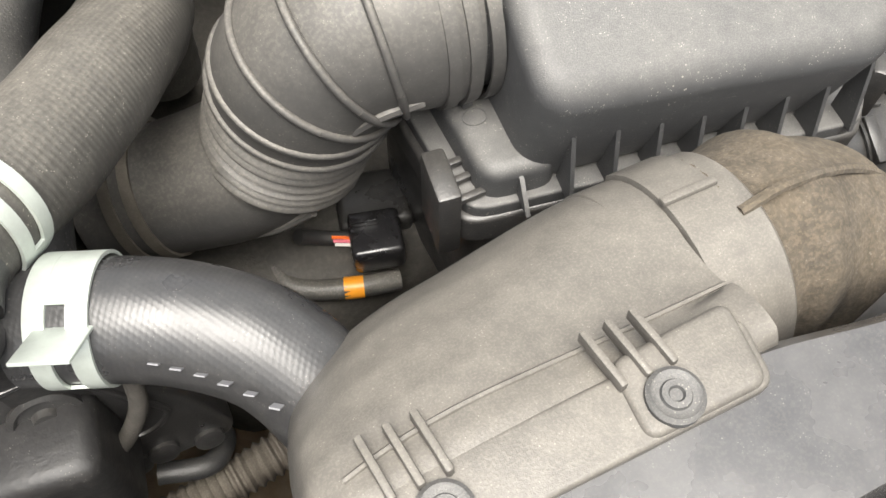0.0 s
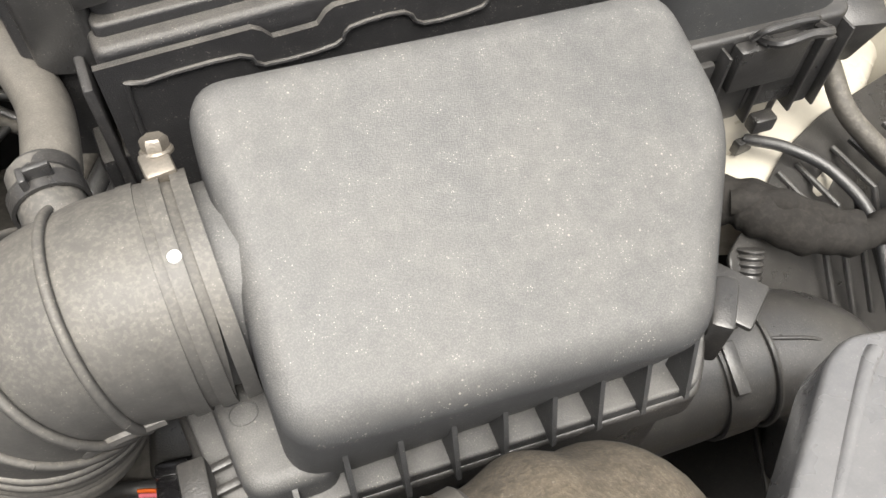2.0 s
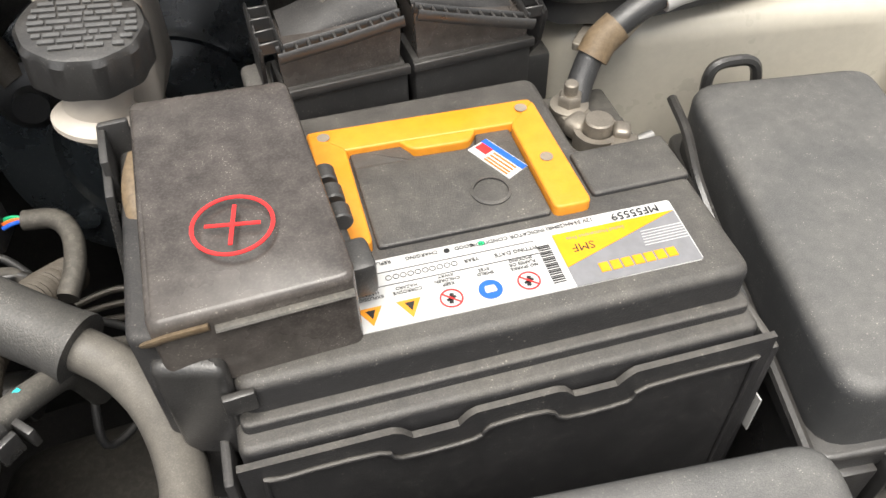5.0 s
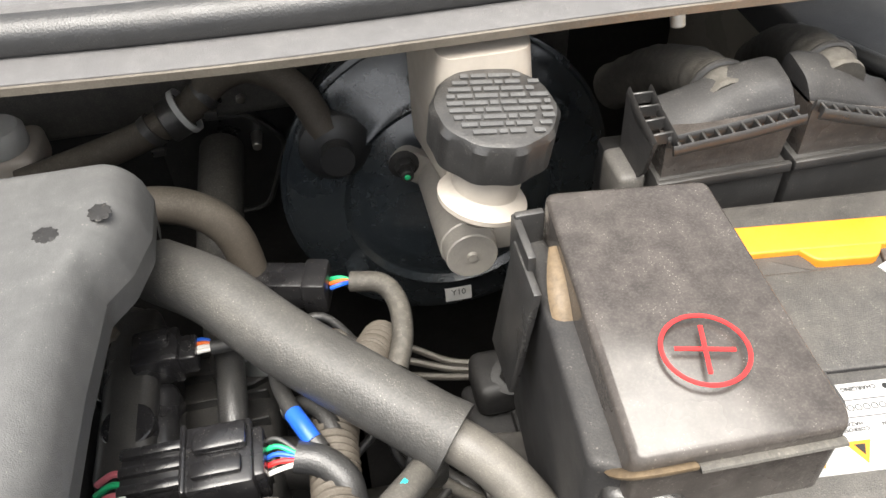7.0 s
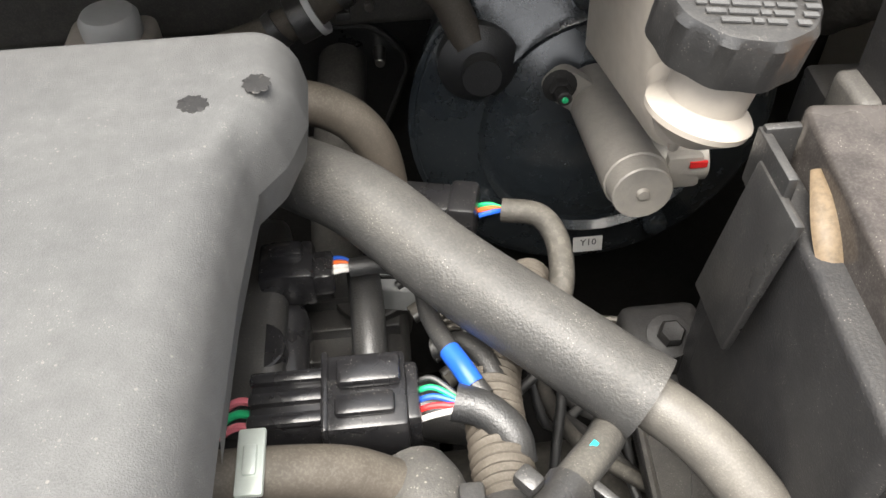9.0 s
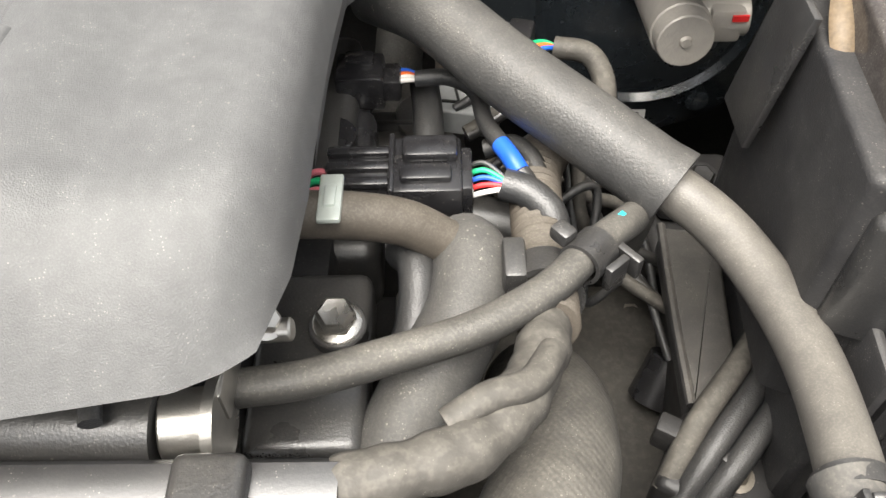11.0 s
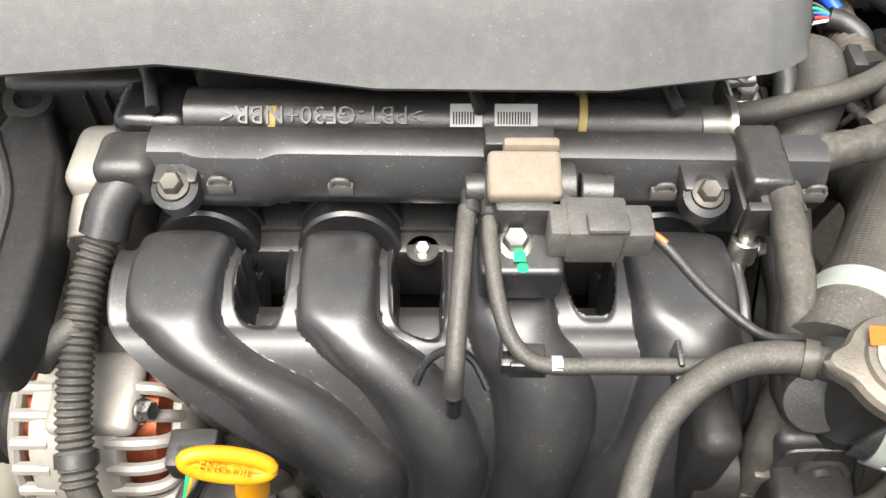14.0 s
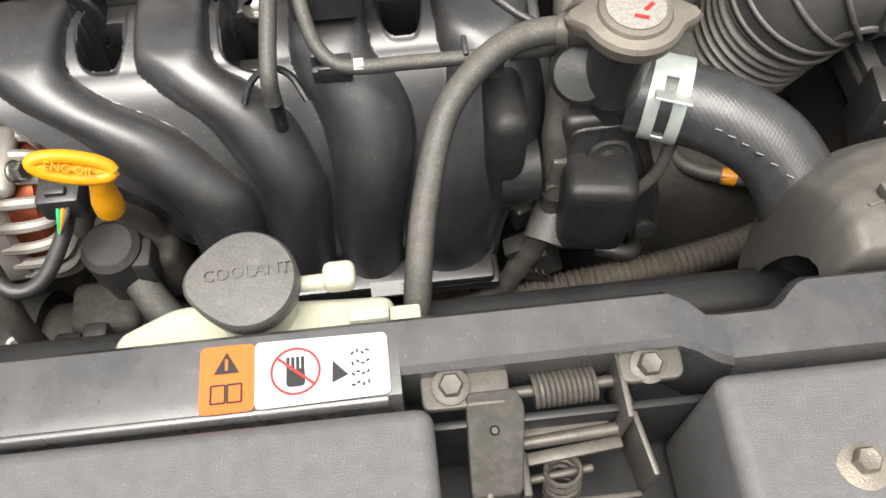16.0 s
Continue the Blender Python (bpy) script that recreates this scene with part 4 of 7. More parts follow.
for u in (0.147, 0.108):
    c = lxy(u, 0.0215, 0.7691)
    part("ban_ring", lathe([(0.0047, 0), (0.0055, 0), (0.0055, 0.0003), (0.0047, 0.0003)], pose(*c), 28, None, True), RED, lab)
    part("ban_bar", box((c[0], c[1], c[2] + 0.0003), (0.0008, 0.0098, 0.0002), 0, yaw=45), RED, lab)
    part("pictogram", join(box((c[0], c[1], c[2]), (0.002, 0.006, 0.0002), 0, yaw=-20), box((c[0], c[1], c[2]), (0.005, 0.0014, 0.0002), 0, yaw=15)), INK, lab)
for u in (0.1275, 0.0515):
    part("blue_disc", lathe([(0.0056, 0), (0.0056, 0.0003), (0.001, 0.0003)], pose(*lxy(u, 0.0215, 0.7691)), 26), BLUE, lab)
    part("pictogram", plate(round_poly(lbt([(u - 0.003, 0.0195), (u + 0.003, 0.0195), (u + 0.0025, 0.0235), (u - 0.0025, 0.0235)]), 0.001), 0.7695, 0.7697), LABEL, lab)
for u in (0.088, 0.069):
    part("warning_triangle", plate(lbt([(u - 0.006, 0.0262), (u, 0.0158), (u + 0.006, 0.0262)]), 0.769, 0.7693), YELLOW, lab)
    part("pictogram", plate(lbt([(u - 0.0022, 0.0245), (u + 0.0004, 0.0195), (u + 0.0026, 0.0245)]), 0.7693, 0.7695), INK, lab)
S0, S1, S2, S3 = Vector((0.1503, 0.1189)), Vector((0.1644, 0.0919)), Vector((0.1519, 0.0849)), Vector((0.1377, 0.1129))
sl = part("small_label", plate(bt([S3, S2, S1, S0]), 0.771, 0.7715), LABEL, bat, "small colour printed label")
part("blue_band", plate(bt([S0.lerp(S3, 0.3), S1.lerp(S2, 0.3), S1.lerp(S2, 0.04), S0.lerp(S3, 0.04)]), 0.7715, 0.7718), BLUE, sl)
part("red_square", plate(bt([S0.lerp(S3, 0.7).lerp(S1.lerp(S2, 0.7), 0.04), S0.lerp(S3, 0.7).lerp(S1.lerp(S2, 0.7), 0.3), S0.lerp(S3, 0.3).lerp(S1.lerp(S2, 0.3), 0.3), S0.lerp(S3, 0.3).lerp(S1.lerp(S2, 0.3), 0.04)]), 0.7715, 0.7718), RED, sl)
part("text_bar", join(*[plate(bt([S0.lerp(S3, f).lerp(S1.lerp(S2, f), 0.36), S0.lerp(S3, f).lerp(S1.lerp(S2, f), 0.9), S0.lerp(S3, f - 0.08).lerp(S1.lerp(S2, f - 0.08), 0.9), S0.lerp(S3, f - 0.08).lerp(S1.lerp(S2, f - 0.08), 0.36)]), 0.7715, 0.7717) for f in (0.45, 0.62, 0.79, 0.93)]), ORANGE, sl)

# negative terminal
neg = thing("battery_terminal", "tarnished lead clamp on the negative post", "terminal", bxy(0.215, 0.13, 0.75))
part("post", rod(bxy(0.216, 0.118, 0.748), bxy(0.216, 0.118, 0.771), 0.0092, 0.0082), OLDSTEEL, neg)
part("clamp", join(lathe([(0.0095, 0), (0.0135, 0.0), (0.0135, 0.011), (0.0095, 0.011)], pose(*bxy(0.216, 0.118, 0.7525)), 28, None, True), box(bxy(0.226, 0.104, 0.758), (0.014, 0.018, 0.011), 0.002, yaw=-40),
                   box(bxy(0.2125, 0.142, 0.754), (0.020, 0.03, 0.010), 0.003, yaw=5), box(bxy(0.2085, 0.128, 0.760), (0.016, 0.014, 0.012), 0.004, 3, yaw=25), box(bxy(0.228, 0.112, 0.764), (0.010, 0.012, 0.008), 0.003, 3, yaw=-30)), OLDSTEEL, neg, "corroded brown lead clamp")
part("bolt", join(bolt_shape(bxy(0.2115, 0.149, 0.758), (0, 0, 1), 0.0075, 1.5), rod(bxy(0.2115, 0.149, 0.753), bxy(0.2115, 0.149, 0.775), 0.0042)), OLDSTEEL, neg)
part("washer", lathe([(0.004, 0), (0.0115, 0), (0.0115, 0.002), (0.004, 0.002)], pose(*bxy(0.2115, 0.149, 0.7575)), 24), OLDSTEEL, neg)
part("screw", rod(bxy(0.225, 0.106, 0.757), bxy(0.248, 0.112, 0.757), 0.003), STEEL, neg)
cab = thing("battery_cable", "taped black negative cable with a white tag", "cable", (0.36, 0.56, 0.76))
CB = [bxy(0.215, 0.150, 0.752), (0.321, 0.532, 0.768), (0.335, 0.539, 0.786), (0.365, 0.541, 0.804), (0.395, 0.538, 0.813), (0.425, 0.532, 0.816), (0.46, 0.525, 0.814), (0.56, 0.51, 0.79)]
part("cable", sweep(CB, 0.0080, 16, 12), RUBBER, cab)
part("tan_tape", sweep([(0.328, 0.536, 0.778), (0.335, 0.539, 0.786), (0.345, 0.5403, 0.793)], 0.0101, 16, 6), TAN, cab)
tag = part("tag", sweep([(0.372, 0.5408, 0.8065), (0.385, 0.5395, 0.8105), (0.404, 0.5365, 0.8145)], 0.0103, 18, 6), LABEL, cab, "white printed tag")
lettering("BATT NEG", 0.0052, pose(0.3885, 0.5325, 0.8195, 42, -14, -6), INK, tag)
part("tape", sweep([(0.437, 0.5297, 0.8158), (0.448, 0.5275, 0.8152), (0.46, 0.525, 0.814)], 0.0105, 16, 6), TAN, cab)
gb = thing("ground_bracket", "grey steel earth bracket bolted to the tower", "bracket", (0.37, 0.59, 0.755))
part("plate", prism(round_poly([(0.335, 0.575), (0.36, 0.562), (0.40, 0.59), (0.385, 0.615), (0.36, 0.60)], 0.005), 0.757, 0.762, 0.001), OLDSTEEL, gb)
part("bolt", bolt_shape((0.381, 0.592, 0.763), (0, -0.1, 1), 0.008, 1.6), DARK, gb)
part("hole", rod((0.350, 0.576, 0.7618), (0.350, 0.576, 0.7626), 0.004), INK, gb)

# battery box
tray = thing("battery_box", "black plastic battery box with a wavy front panel", "battery box", bxy(0.12, 0.06, 0.54))
wav = []
for k in range(61):
    u = -0.006 + 0.258 * k / 60
    w = 0.739
    for c in (0.082, 0.160):
        w -= 0.008 * (step01(u, c - 0.018, c - 0.010) - step01(u, c + 0.010, c + 0.018))
    wav.append((u, w))
fr = [[bxy(u, -0.021, 0.60) for u, w in wav] + [bxy(u, -0.021, w) for u, w in wav[::-1]], [bxy(u, -0.0245, 0.60) for u, w in wav] + [bxy(u, -0.0245, w) for u, w in wav[::-1]]]
part("front_panel", loft(fr), BATT, tray)
ip = [bxy(u, -0.0255, z + 0.012) for u, z in ((0.004, 0.61), (0.004, 0.708), (0.012, 0.715), (0.055, 0.715), (0.065, 0.706), (0.10, 0.706), (0.108, 0.714), (0.135, 0.714), (0.145, 0.704), (0.177, 0.704), (0.186, 0.713), (0.238, 0.713), (0.244, 0.706), (0.244, 0.61))]
part("raised_edge", sweep(ip, 0.0013, 8, 3), BATT, tray)
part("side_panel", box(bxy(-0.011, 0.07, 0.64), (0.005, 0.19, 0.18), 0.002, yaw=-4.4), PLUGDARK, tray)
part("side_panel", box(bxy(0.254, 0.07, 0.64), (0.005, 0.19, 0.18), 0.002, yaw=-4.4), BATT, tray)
part("base", box(bxy(0.12, 0.07, 0.555), (0.27, 0.2, 0.03), 0.004, yaw=-4.4), BLACK, tray)
rec = part("tag", box(bxy(0.2585, -0.012, 0.668), (0.001, 0.03, 0.03), 0, yaw=-4.4), LABEL, tray, "white tag with black print")
lettering("REC", 0.012, B @ pose(0.2592, -0.012, 0.668, 90, 0, 90) @ pose(0, 0, 0, 0, 0, 180), INK, rec)
part("duct_guide", box((0.086, 0.47, 0.62), (0.03, 0.2, 0.12), 0.004, yaw=-4), BATT, tray)
rodh = solo("hold_down_rod", rod((0.155, 0.578, 0.722), (0.33, 0.560, 0.722), 0.004), STEEL, "bare steel battery hold down rod", "rod")
foil = solo("foil_strip", box((0.245, 0.547, 0.746), (0.07, 0.012, 0.01), 0.003, yaw=-5), GUM, "crumpled silver foil strip", "foil")

# positive terminal cover
pc = thing("terminal_cover", "smoked plastic positive terminal cover with a red plus", "terminal cover", (0.1, 0.46, 0.76))
P0 = [(0.063, 0.393), (0.146, 0.391), (0.147, 0.523), (0.071, 0.532)]
part("cover", prism(round_poly(P0, 0.006), 0.768, 0.8185, 0.003, top=lambda x, y: 0.8185 - 0.007 * step01(-y, -0.408, -0.390) - 0.003 * step01(-x, -0.072, -0.062)), SMOKED, pc, "", 45)
part("skirt", prism(round_poly([(0.052, 0.405), (0.078, 0.392), (0.082, 0.43), (0.070, 0.53), (0.060, 0.53)], 0.004), 0.66, 0.797, 0.004), PLUGDARK, pc)
part("front_block", prism(round_poly([(0.056, 0.396), (0.086, 0.384), (0.09, 0.41), (0.062, 0.42)], 0.006), 0.72, 0.785, 0.006), BLACK, pc)
part("worn_edge", sweep([(0.0635, 0.424, 0.784), (0.0620, 0.406, 0.790), (0.0628, 0.396, 0.800), (0.071, 0.3918, 0.8055), (0.086, 0.3912, 0.8060)], 0.0045, 10, 8, flat=0.35), TAN, pc, "tan worn edge")
part("worn_edge", sweep([(0.0690, 0.505, 0.809), (0.0675, 0.492, 0.806), (0.066, 0.478, 0.799), (0.0650, 0.462, 0.786)], lambda s, d: 0.003 + 0.004 * math.sin(math.pi * s), 10, 8, flat=0.35), TAN, pc, "tan worn edge")
part("pale_strip", sweep([(0.088, 0.3908, 0.804), (0.115, 0.3903, 0.804), (0.144, 0.3898, 0.804)], 0.0022, 8, 6, flat=0.5), GREYRUB, pc, "pale strip along the front edge")
part("front_tab", box((0.088, 0.383, 0.763), (0.014, 0.004, 0.012), 0.001), BLACK, pc)
hinge = part("hinge", join(*[rod((0.151, 0.440 - 0.0 + 0.014 * k, 0.793), (0.1515, 0.450 + 0.014 * k, 0.793), 0.0055) for k in range(3)], box((0.152, 0.416, 0.788), (0.012, 0.02, 0.02), 0.003),
                          box((0.150, 0.45, 0.785), (0.006, 0.07, 0.008), 0.002)), BLACK, pc)
part("latch", join(box((0.062, 0.524, 0.800), (0.014, 0.004, 0.03), 0.001), box((0.056, 0.512, 0.80), (0.004, 0.03, 0.026), 0.001), box((0.05, 0.50, 0.77), (0.004, 0.035, 0.07), 0.001, lean=8)), BLACK, pc)
part("plus_ring", lathe([(0.0158, 0), (0.0175, 0), (0.0175, 0.0005), (0.0158, 0.0005)], pose(0.1045, 0.430, 0.8186), 48, None, True), RED, pc)
part("plus_sign", join(box((0.1045, 0.430, 0.8189), (0.023, 0.0017, 0.0005), 0, yaw=-14), box((0.1045, 0.430, 0.8189), (0.0017, 0.023, 0.00052), 0, yaw=-14)), RED, pc)

# ---- fuse box ----
fb = thing("fuse_box", "black fuse box with a grey dusty lid", "fuse box", (0.43, 0.42, 0.62))
F0 = [(0.345, 0.305), (0.462, 0.286), (0.53, 0.515), (0.405, 0.541)]
part("lid", prism(round_poly(F0, 0.022), 0.69, 0.738, 0.010, seg=5), LID, fb)
part("rim", prism(round_poly([Vector(p) + (Vector(p) - Vector((0.435, 0.41))) * 0.05 for p in F0], 0.012), 0.676, 0.69, 0.003), BLACK, fb)
part("body", prism(round_poly([Vector(p) - (Vector(p) - Vector((0.435, 0.41))) * 0.05 for p in F0], 0.012), 0.57, 0.676, 0.004), BLACK, fb)
part("latch", join(box((0.408, 0.284, 0.672), (0.045, 0.01, 0.03), 0.002, yaw=-9), sweep([(0.394, 0.288, 0.69), (0.394, 0.282, 0.70), (0.41, 0.279, 0.702), (0.426, 0.277, 0.70), (0.426, 0.283, 0.69)], 0.002, 8, 5)), BLACK, fb)
part("latch", sweep([(0.428, 0.545, 0.70), (0.430, 0.550, 0.732), (0.445, 0.549, 0.738), (0.462, 0.545, 0.733), (0.466, 0.54, 0.70)], 0.004, 8, 6), BLACK, fb)
part("rim_bead", sweep([(0.340, 0.302, 0.69), (0.352, 0.35, 0.694), (0.372, 0.43, 0.70), (0.375, 0.47, 0.718), (0.39, 0.51, 0.722), (0.40, 0.545, 0.722)], 0.0035, 8, 8), BLACK, fb)
for q, w, h, zc in ((0.362, 0.030, 0.055, 0.650), (0.396, 0.022, 0.050, 0.652), (0.424, 0.034, 0.045, 0.655), (0.450, 0.014, 0.050, 0.650)):
    part("rib_panel", box((q, 0.2985 - 0.155 * (q - 0.345), zc), (w, 0.008, h), 0.0015, yaw=-9), BLACK, fb)
for q in (0.349, 0.380, 0.410, 0.441, 0.458):
    part("rib", box((q, 0.2955 - 0.155 * (q - 0.345), 0.655), (0.002, 0.012, 0.060), 0.0006, yaw=-9), BLACK, fb)
part("loop_handle", sweep([(0.400, 0.289, 0.688), (0.402, 0.276, 0.693), (0.418, 0.272, 0.696), (0.432, 0.270, 0.694), (0.436, 0.281, 0.689)], 0.0028, 8, 6), BLACK, fb)
part("foot", box((0.372, 0.291, 0.612), (0.020, 0.010, 0.014), 0.002, yaw=-9), BLACK, fb)
part("foot", box((0.430, 0.282, 0.614), (0.016, 0.010, 0.012), 0.002, yaw=-9), BLACK, fb)
part("side_plate", box((0.42, 0.298, 0.60), (0.05, 0.006, 0.07), 0.002, yaw=-9), CREAM, fb)
fc = thing("harness_plug", "black plug on a taped cable by the wing", "plug", (0.52, 0.31, 0.6))
part("plug", box((0.505, 0.31, 0.64), (0.04, 0.03, 0.05), 0.004, yaw=-20, tip=20), BLACK, fc)
part("cable", sweep([(0.505, 0.30, 0.615), (0.50, 0.27, 0.60), (0.51, 0.235, 0.585), (0.52, 0.21, 0.57), (0.50, 0.18, 0.55)], 0.007, 12, 8), TAPE, fc)
HTAPE = material("black_cloth_tape", (0.016, 0.015, 0.0145), 0.9, dust=0.03, spec=0.2, grain=0.7, grain_scale=300)
wl_ = thing("wing_harness", "taped dark harness along the wing", "harness", (0.47, 0.22, 0.55))
part("main_run", sweep([(0.385, 0.272, 0.575), (0.402, 0.250, 0.584), (0.412, 0.226, 0.586), (0.434, 0.206, 0.584), (0.462, 0.197, 0.58), (0.50, 0.202, 0.575), (0.56, 0.215, 0.57)], lambda s, d: 0.0165 - 0.007 * step01(s, 0.2, 0.6) + 0.0012 * math.sin(d * 210) + 0.0007 * math.sin(d * 470), 14, 12), HTAPE, wl_)
part("strand", sweep([(0.39, 0.252, 0.59), (0.412, 0.235, 0.597), (0.432, 0.214, 0.593), (0.45, 0.204, 0.588)], lambda s, d: 0.008 + 0.0008 * math.sin(d * 260), 12, 8), HTAPE, wl_)
part("conduit", corrugated([(0.39, 0.225, 0.575), (0.383, 0.213, 0.56), (0.378, 0.205, 0.54)], 0.008, 0.0009, 0.0042), BLACK, wl_)
guard = thing("splash_guard", "black ribbed plastic splash guard beside the wing", "splash guard", (0.5, 0.2, 0.5))


def guard_z(x, y):
    return 0.5755 - 1.3 * max(0.0, 0.222 - y)


part("panel", prism(round_poly([(0.509, 0.290), (0.465, 0.277), (0.436, 0.262), (0.418, 0.245), (0.393, 0.238), (0.37, 0.226), (0.37, 0.04), (0.60, 0.04), (0.60, 0.30)], 0.008), 0.57, 0.5755, 0.0015, top=guard_z, foot=lambda x, y: guard_z(x, y) - 0.004), BLACK, guard)
for k in range(9):
    x = 0.445 + 0.016 * k
    part("rib", sweep([(x, 0.262, 0.5765), (x, 0.224, 0.5765), (x + 0.002, 0.17, guard_z(x, 0.17) + 0.001)], 0.0022, 8, 3, smooth=False), BLACK, guard)
part("cable", sweep([(0.437, 0.292, 0.585), (0.455, 0.27, 0.588), (0.47, 0.24, 0.585), (0.475, 0.20, 0.57), (0.465, 0.14, 0.52)], 0.004, 10, 8), RUBBER, wl_)
part("clip", box((0.437, 0.293, 0.58), (0.014, 0.012, 0.012), 0.002), BLACK, wl_)

# ---- engine control unit ----
ecu = thing("control_unit", "black control unit with two large plugs", "control unit", (0.24, 0.62, 0.66))
part("body", box((0.243, 0.632, 0.69), (0.19, 0.05, 0.1), 0.004, yaw=-4), BLACK, ecu)


def ladder(path, wide, high, pitch):
    """Two thin rails along a path, joined by cross bars: a row of open cells."""
    line = [Vector(p) for p in path]
    bms = []
    for q in (-wide / 2, wide / 2):
        pts = []
        for i, p in enumerate(line):
            t = (line[min(i + 1, len(line) - 1)] - line[max(i - 1, 0)]).normalized()
            pts.append(p + Vector((t.y, -t.x, 0)).normalized() * q)
        bms.append(sweep(pts, 0.0011, 8, 1, smooth=False, flat=high / 0.0022))
    for a, b in zip(line, line[1:]):
        n = max(1, round((b - a).length / pitch))
        yaw = math.degrees(math.atan2((b - a).y, (b - a).x))
        for j in range(n):
            bms.append(box(a.lerp(b, (j + 0.5) / n), (0.0016, wide, high * 0.8), 0.0004, 1, yaw=yaw))
    return join(*bms)


for x0, x1, d in ((0.150, 0.222, 1), (0.230, 0.302, -1)):
    zr = (lambda x: 0.803 + 0.10 * (x - 0.145)) if d > 0 else (lambda x: 0.811 - 0.30 * (x - 0.235))
    part("socket", box(((x0 + x1) / 2, 0.586, 0.752), (x1 - x0 + 0.004, 0.036, 0.052), 0.0025), BLACK, ecu)
    part("socket_rim", box(((x0 + x1) / 2, 0.5675, 0.776), (x1 - x0 + 0.006, 0.004, 0.006), 0.001), BLACK, ecu)
    plug = part("plug", loft([[(x, y, zr(x) + h) for x, y in ((x0 + i, 0.571 + i), (x1 - i, 0.571 + i), (x1 - i, 0.604), (x0 + i, 0.604))] for i, h in ((0.002, -0.034), (0, -0.004), (0, 0.0))]), SMOKED, ecu, "brown translucent plug base")
    # the shell: high over the cable, falling towards the lever
    hi, lo = (x1, x0) if d > 0 else (x0, x1)
    rings = []
    for j in range(15):
        f = j / 14
        x = lo + (hi - lo) * (0.08 + 0.92 * f)
        top = zr(x) + 0.001 + 0.011 * step01(f, 0.0, 0.75) * (1 - 0.25 * step01(f, 0.9, 1.0))
        y0, y1 = 0.573 + 0.004 * (1 - f), 0.606
        mid = zr(x) - 0.002
        rings.append([(x, p[0], p[1]) for p in round_poly([(y0, mid), (y0 + 0.010, top), (y1, top + 0.004), (y1 + 0.002, mid)], 0.006, 4)])
    part("shell", loft(rings), PLUGDARK, plug, "black plug shell with dust")
    xe = lo - 0.003 * d
    part("rail", ladder([(hi, 0.5675, zr(hi)), ((hi + lo) / 2, 0.566, zr((hi + lo) / 2)), (lo, 0.5665, zr(lo))], 0.008, 0.007, 0.0075), BLACK, plug, "row of open cells")
    lever = part("lever", ladder([(xe, 0.566, zr(lo) + 0.002), (xe - 0.001 * d, 0.586, zr(lo) + 0.006), (xe, 0.606, zr(lo) + 0.009)], 0.012, 0.009, 0.010), BLACK, plug, "black locking lever with cells")
    part("lever_side", loft([[(xe - 0.006 * d + q, y, z) for y, z in ((0.566, zr(lo) + 0.003), (0.606, zr(lo) + 0.010), (0.604, zr(lo) - 0.040), (0.590, zr(lo) - 0.042), (0.572, zr(lo) - 0.020))] for q in (-0.0012, 0.0012)]), PLUGDARK, lever)
    xb = hi - 0.028 * d
    part("cable_boot", sweep([(xb, 0.592, zr(hi) - 0.006), (xb, 0.610, zr(hi) - 0.005), (xb - 0.004 * d, 0.632, zr(hi) - 0.010), (xb - 0.010 * d, 0.665, zr(hi) - 0.028), (xb - 0.02 * d, 0.70, zr(hi) - 0.06)], lambda s, d_: 0.0155 + 0.0006 * math.sin(d_ * 700), 18, 8), TAPE, plug, "taped cable bundle")
    part("shell_ridge", hoop((xb, 0.606, zr(hi) - 0.005), (0, 1, -0.1), 0.0162, 0.0022), BLACK, plug)
part("clip", join(box((0.138, 0.592, 0.762), (0.016, 0.03, 0.03), 0.004, 3), sweep([(0.128, 0.585, 0.76), (0.126, 0.584, 0.745), (0.132, 0.584, 0.738)], 0.003, 8, 5)), PLUGGREY, ecu)

# ---- brakes ----
bo = thing("brake_booster", "glossy black round brake booster", "brake booster", (0.06, 0.76, 0.6))
BM = facing((0.070, 0.748, 0.628), (0.0, -1, 0.12)) @ Matrix.Diagonal((1.08, 1.08, 1, 1))
part("shell", lathe([(0.118, -0.09), (0.124, -0.05), (0.126, -0.03), (0.124, -0.024), (0.112, -0.016), (0.088, -0.008), (0.083, -0.003), (0.078, -0.008), (0.072, -0.004), (0.05, 0.006), (0.02, 0.010), (0.002, 0.010)], BM, 64), BOOST, bo, "", 30)
part("rim", lathe([(0.1255, -0.036), (0.1285, -0.034), (0.1285, -0.028), (0.1255, -0.026)], BM, 64), BOOST, bo)
part("port", lathe([(0.026, -0.02), (0.026, -0.008), (0.02, -0.002), (0.012, 0.0), (0.012, 0.012), (0.003, 0.012)], BM @ pose(-0.082, 0.055, 0), 28), RUBBER, bo)
for a in (35, 100, 215, 300):
    part("bump", lathe([(0.01, -0.02), (0.009, -0.007), (0.004, -0.005)], BM @ pose(0.098 * math.cos(radians(a)), 0.098 * math.sin(radians(a)), 0.002), 16), BOOST, bo)
sticker = part("sticker", box((0.069, 0.7405, 0.5215), (0.024, 0.0012, 0.0135), 0, tip=-14), LABEL, bo, "small white printed sticker")
lettering("Y10", 0.0085, pose(0.069, 0.7392, 0.5245, 76, 0, 0), INK, sticker)
part("code_bar", join(*[box((0.060 + 0.002 * k, 0.7397, 0.5175), (0.0013, 0.0006, 0.0035), 0, tip=-14) for k in range(10)]), INK, sticker)
mc = thing("master_cylinder", "bare aluminium brake master cylinder", "master cylinder", (0.06, 0.68, 0.68))
